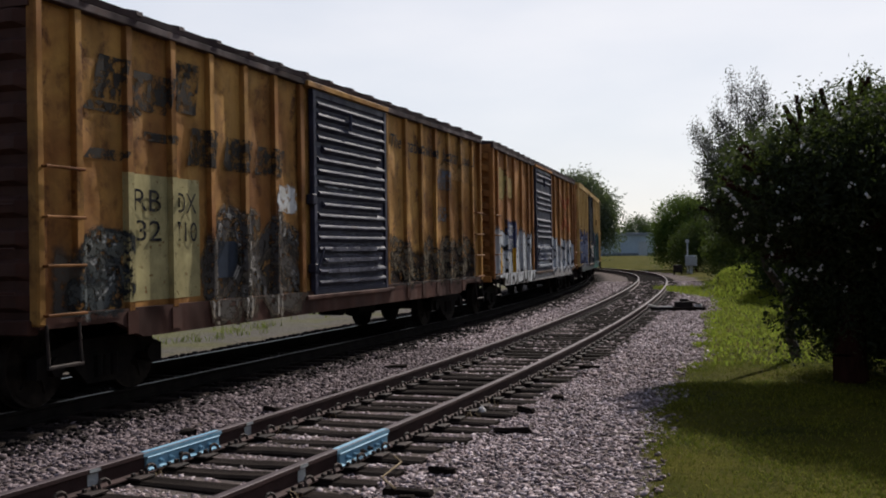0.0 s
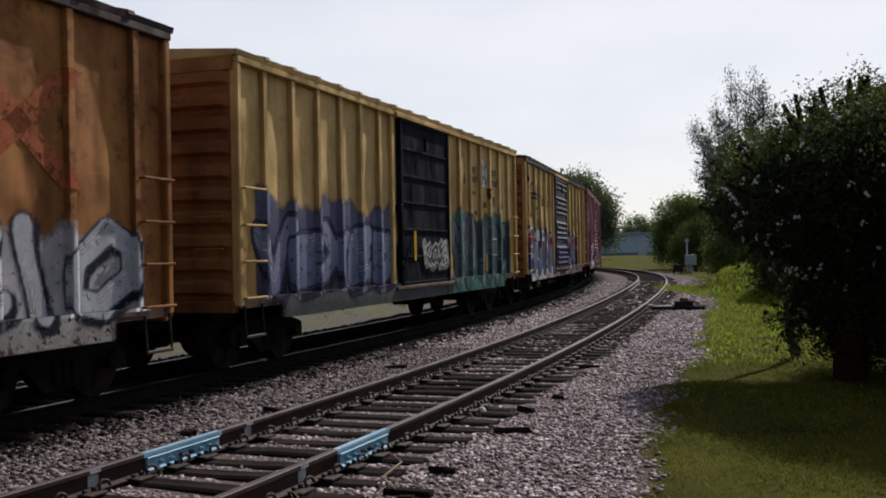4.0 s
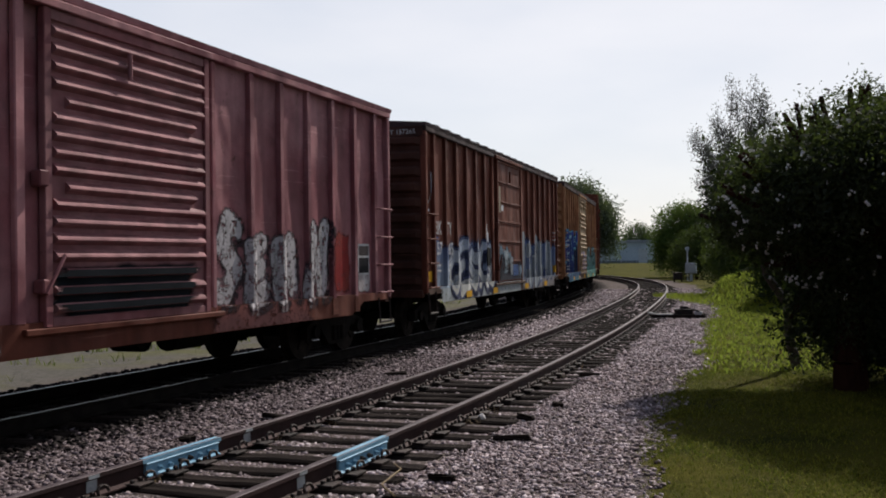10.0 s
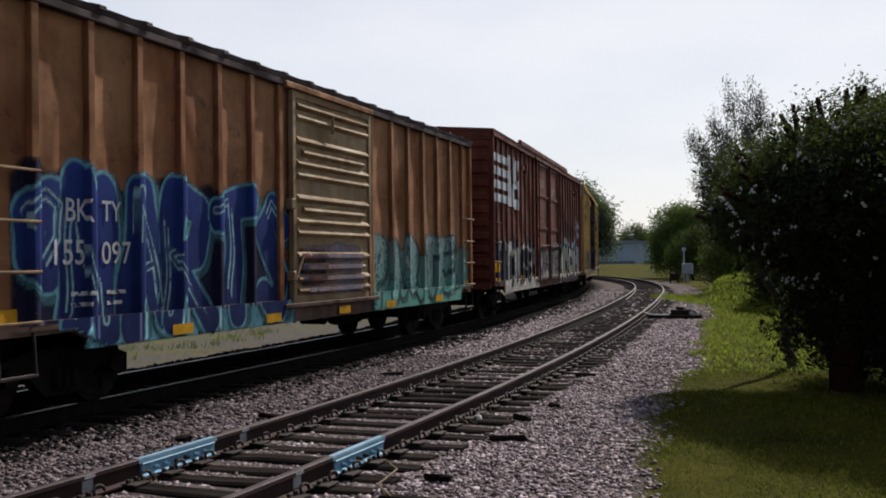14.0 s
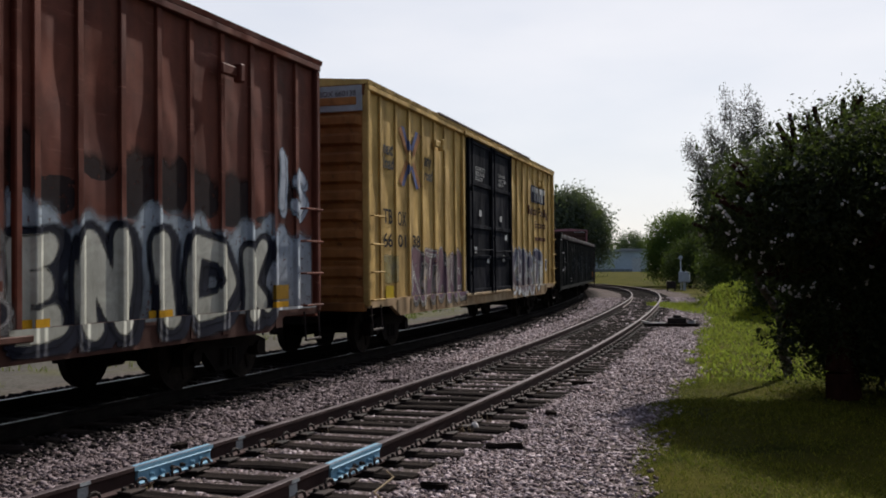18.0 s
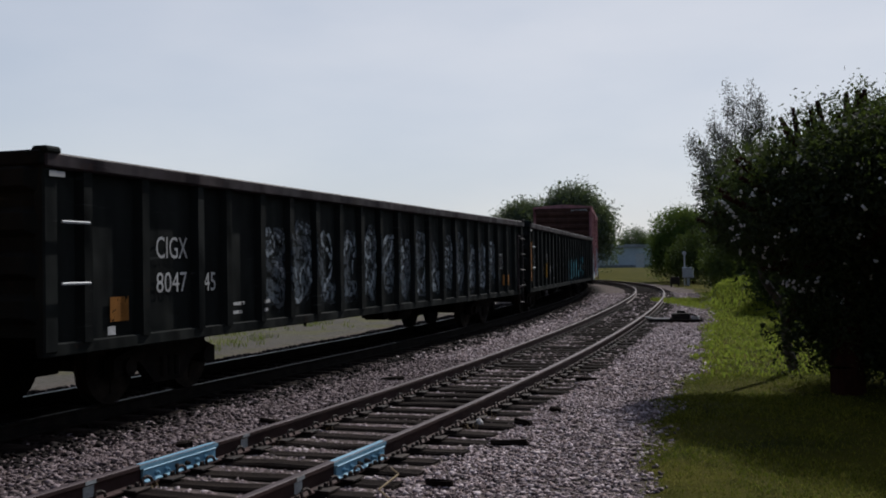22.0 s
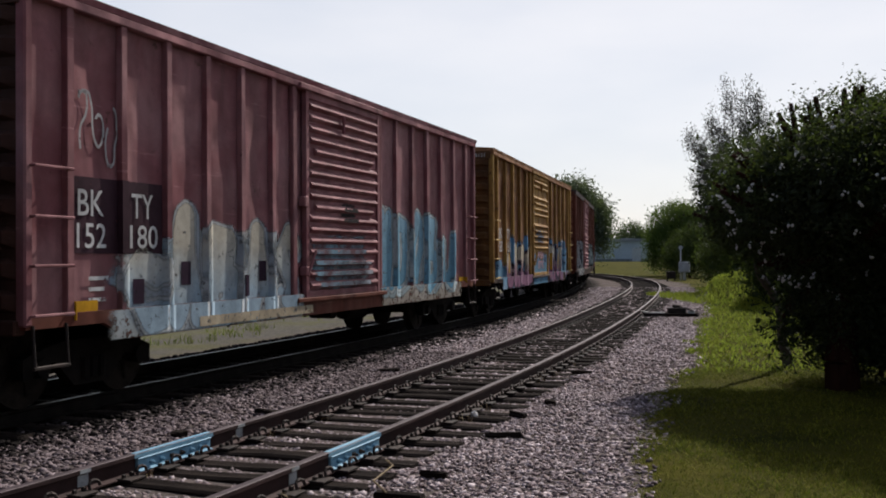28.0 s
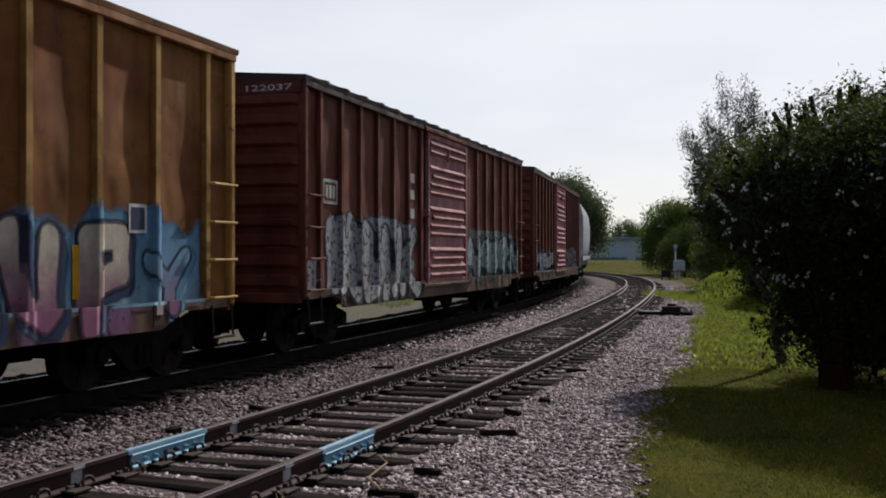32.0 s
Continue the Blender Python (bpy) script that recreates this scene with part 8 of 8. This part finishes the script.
def wispy_tree(x, y, height, spread, seed):
    """A thin upright cedar-like tree with feathery purple-grey twigs; its stem leans out from behind the bush."""
    t = tagged(new("feathery_tree"), "thin feathery grey-green tree with upright twigs", "tree")
    rnd = random.Random(seed)
    bm, tw = bmesh.new(), []
    fork = Vector((x + 0.2, y, height * 0.42))
    limb(bm, (x + 0.95, y + 0.5, -0.3), fork, 0.09, 0.05, seed)
    for k in range(46):
        a = rnd.uniform(0, 6.28)
        r = spread * rnd.uniform(0.1, 1.0)
        foot = Vector((x + 0.5 * r * math.cos(a), y + 0.3 * r * math.sin(a), height * rnd.uniform(0.42, 0.6)))
        tip = Vector((x + r * math.cos(a), y + r * math.sin(a) * 0.6, height * rnd.uniform(0.62, 1.0) * (1.02 - 0.18 * r / spread)))
        limb(bm, fork, foot, 0.02, 0.014, seed + k, 2)
        limb(bm, foot, tip, 0.012, 0.004, seed + k, 3)
        for f in (0.35, 0.6, 0.85, 1.0):
            p = foot.lerp(tip, f)
            tw.append((*p, 0.06, 0.06, 0.2))
    part("trunk", bm, M_TWIG, t)
    leaf_cloud("crown", tw, 42000, 0.032, M_LEAF_WISP, t, seed, 0.1, 1.5)
    return t


wispy_tree(4.75, 15.6, 4.35, 0.95, 5)
tree("roadside_tree", "rounded bright green tree beyond the bend", 21.0, 88, 2.4, 0.2, [(21.0, 88, 4.0, 2.3, 2.2, 2.2), (22.8, 89, 3.4, 2.4, 2.2, 2.2), (20.0, 87.5, 2.6, 1.6, 1.6, 1.7), (21.8, 87, 5.0, 1.2, 1.3, 1.0), (19.6, 88, 1.4, 1.0, 1.0, 1.1)], 30000, 0.2, M_LEAF_MID, 21)
for k, (x, y, h, w) in enumerate(((14.6, 46, 4.2, 2.4), (18.2, 56, 4.6, 3.2), (12.2, 33.5, 3.6, 1.7), (23.5, 66, 5.2, 3.4), (11.0, 27.0, 3.4, 1.6), (20.2, 79, 4.2, 2.2), (24.0, 78, 4.6, 2.6), (28.0, 77, 5.0, 2.8))):
    tree("shrub", "dark dense shrub behind the grass bank", x, y, 0.8, 0.09, [(x, y, h * 0.45, w, w * 0.8, h * 0.45), (x + w * 0.7, y + 0.6, h * 0.5, w * 0.8, w * 0.8, h * 0.42), (x - w * 0.45, y, h * 0.3, w * 0.6, w * 0.6, h * 0.3), (x + w * 0.2, y, h * 0.78, w * 0.5, w * 0.5, h * 0.22)], 20000, 0.15, M_LEAF_DARK, 40 + k, stems=2)
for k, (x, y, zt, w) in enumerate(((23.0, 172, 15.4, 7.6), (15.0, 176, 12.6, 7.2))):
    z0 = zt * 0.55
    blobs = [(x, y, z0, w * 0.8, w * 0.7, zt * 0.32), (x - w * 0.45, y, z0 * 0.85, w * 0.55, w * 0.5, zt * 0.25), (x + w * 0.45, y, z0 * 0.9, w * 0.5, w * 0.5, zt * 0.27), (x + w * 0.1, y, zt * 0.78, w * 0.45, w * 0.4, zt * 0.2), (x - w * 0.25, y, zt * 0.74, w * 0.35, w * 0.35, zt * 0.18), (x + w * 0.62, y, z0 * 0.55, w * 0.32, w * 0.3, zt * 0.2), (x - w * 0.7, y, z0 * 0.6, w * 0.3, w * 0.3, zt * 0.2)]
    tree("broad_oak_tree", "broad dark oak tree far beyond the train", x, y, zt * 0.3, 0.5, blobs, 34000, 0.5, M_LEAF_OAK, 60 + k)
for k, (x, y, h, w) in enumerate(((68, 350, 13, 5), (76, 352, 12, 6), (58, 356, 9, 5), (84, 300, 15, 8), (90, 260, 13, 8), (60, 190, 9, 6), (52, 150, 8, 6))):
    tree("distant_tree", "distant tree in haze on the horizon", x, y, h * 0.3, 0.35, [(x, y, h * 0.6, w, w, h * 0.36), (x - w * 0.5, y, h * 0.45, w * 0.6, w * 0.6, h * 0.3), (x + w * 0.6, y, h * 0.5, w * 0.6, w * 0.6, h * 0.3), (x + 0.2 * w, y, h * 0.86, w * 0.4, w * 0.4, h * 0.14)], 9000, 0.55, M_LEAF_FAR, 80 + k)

# ---- buildings and small things ----
def warehouse():
    b = tagged(new("warehouse"), "low pale blue-grey metal warehouse with a flat roof", "building")
    wall_mat = mottled("pale_blue_metal_siding", (0.42, 0.48, 0.54), (0.36, 0.41, 0.47), 0.3, 8, 0.6, 0, 0.1)
    x0, x1, y0, y1 = 30.0, 63.5, 300.0, 330.0
    part("wall", boxes((x0, x1, y0, y1, -0.4, 5.9)), wall_mat, b)
    part("roof", prism(bmesh.new(), [(x0 - 0.6, 5.9), (x1 + 0.6, 5.9), (x1 + 0.6, 6.6), (x0 - 0.6, 7.4)], y0 - 0.7, y1 + 0.7), mottled("dull_roof_metal", (0.2, 0.22, 0.25), (0.27, 0.29, 0.32), 0.4, 6), b)
    rib = kept("wall_rib", lambda: (boxes((-0.06, 0.06, y0 - 0.06, y0, -0.4, 5.9)), wall_mat))
    for i in range(22):
        add("wall_rib", rib, b, pose(x0 + 1.0 + i * 1.5, 0, 0))
    d = part("roller_door", boxes((58.6, 61.2, y0 - 0.09, y0 - 0.02, -0.3, 4.0)), M_GREY_METAL, b)
    for i in range(8):
        part("door_slat", boxes((58.6, 61.2, y0 - 0.13, y0 - 0.09, 0.1 + i * 0.48, 0.18 + i * 0.48)), M_GREY_METAL, d)
    part("base_strip", boxes((x0, x1 + 0.02, y0 - 0.05, y0 - 0.01, -0.4, 0.6)), mottled("dark_plinth", (0.16, 0.17, 0.18), (0.1, 0.11, 0.12), 1, 8), b)


warehouse()


def relay_cabinet(x, y):
    c = tagged(new("relay_cabinet"), "pale grey trackside relay cabinet on a post", "cabinet")
    part("box", boxes((-0.4, 0.4, -0.25, 0.25, 0.4, 1.18), bevel=0.03), M_GREY_METAL, c)
    part("door", boxes((-0.34, 0.34, -0.28, -0.252, 0.46, 1.12), bevel=0.01), M_GREY_METAL, c)
    part("leg", boxes((-0.1, 0.1, -0.1, 0.1, -0.3, 0.4)), M_GREY_METAL, c)
    part("mast", rod(bmesh.new(), (-0.25, 0.3, -0.3), (-0.25, 0.3, 2.3), 0.05, 10), M_GREY_METAL, c)
    bm = cylinder(bmesh.new(), 0.15, -0.06, 0.06, 18, -0.25, 2.2)
    bmesh.ops.translate(bm, verts=bm.verts[:], vec=(0, 0.2, 0))
    part("round_target", bm, M_GREY_METAL, c)
    c.matrix_basis = pose(x, y, 0, 0, 0, -15)


relay_cabinet(17.95, 72.5)


def junction_box(x, y):
    c = tagged(new("junction_box"), "dark steel junction box on two short legs", "cabinet")
    part("box", boxes((-0.32, 0.32, -0.2, 0.2, 0.0, 0.5), bevel=0.03), M_IRON, c)
    for u in (-0.25, 0.25):
        part("leg", boxes((u - 0.05, u + 0.05, -0.05, 0.05, -0.3, 0.02)), M_IRON, c)
    c.matrix_basis = pose(x, y, 0, 0, 0, -10)


junction_box(16.75, 71.5)


def switch_stand():
    """Low derail stand: a pale throw rod from the rail to a dark machine on two head blocks."""
    c = tagged(new("switch_stand"), "low dark switch stand with a pale throw rod", "switch stand")
    x, y, th = on_line(SIDING, 36.6)
    part("throw_rod", functools.reduce(lambda b, q: rod(b, *q, 0.03, 8), (((0.8, 0.1, -0.06), (1.1, -0.3, -0.1)), ((1.1, -0.3, -0.1), (1.55, -0.25, -0.1))), bmesh.new()), M_FLOWER, c)
    part("head_block", boxes((0.9, 2.5, 0.1, 0.33, -0.24, -0.1), bevel=0.01), M_TIE, c)
    part("head_block", boxes((0.9, 2.5, -0.45, -0.22, -0.24, -0.1), bevel=0.01), M_TIE, c)
    part("machine", boxes((1.6, 2.15, -0.25, 0.15, -0.12, 0.06), (1.75, 2.0, -0.1, 0.05, 0.05, 0.14), bevel=0.02), M_IRON, c)
    part("lever", rod(bmesh.new(), (1.9, 0.0, 0.1), (2.35, -0.35, 0.0), 0.025, 8), M_IRON, c)
    part("pale_cover", boxes((2.2, 2.42, -0.3, -0.08, -0.16, 0.0), bevel=0.03), M_FLOWER, c)
    c.matrix_basis = pose(x, y, 0, 0, 0, -math.degrees(th))


switch_stand()
mast = tagged(new("light_mast"), "thin distant mast with a small lamp head", "mast")
part("pole", rod(bmesh.new(), (-9.6, 120, -0.3), (-9.6, 120, 9.3), 0.09, 8, 0.6), M_GREY_METAL, mast)
part("lamp_head", boxes((-9.9, -9.5, 119.8, 120.2, 9.2, 9.4), bevel=0.04), M_GREY_METAL, mast)


def motions():
    """The train rolls along the main track; its wheels turn while it is near."""
    for car, bogies, wheelsets in MOVING:
        at = PLACE[car.name]
        walk(car, [(k * 0.5, car_pose(at - run(k * 0.5), bogies)) for k in range(65)])
        for wheelset, x in wheelsets:
            rows = []
            for k in range(0, 961, 2):
                t = k / 30
                if -12 < at - run(t) < 82 or k in (0, 960):
                    rows.append((t, run(t) / 0.457))
            if len(rows) > 2:       # before and after its stretch a wheel holds still
                rows[0], rows[-1] = (rows[0][0], rows[1][1] if rows[1][0] - rows[0][0] > 0.1 else rows[0][1]), (rows[-1][0], rows[-2][1] if rows[-1][0] - rows[-2][0] > 0.1 else rows[-1][1])
            walk(wheelset, [(t, pose(x, 0, 0.457, 0, -math.degrees(a) % 360, 0)) for t, a in rows])


motions()
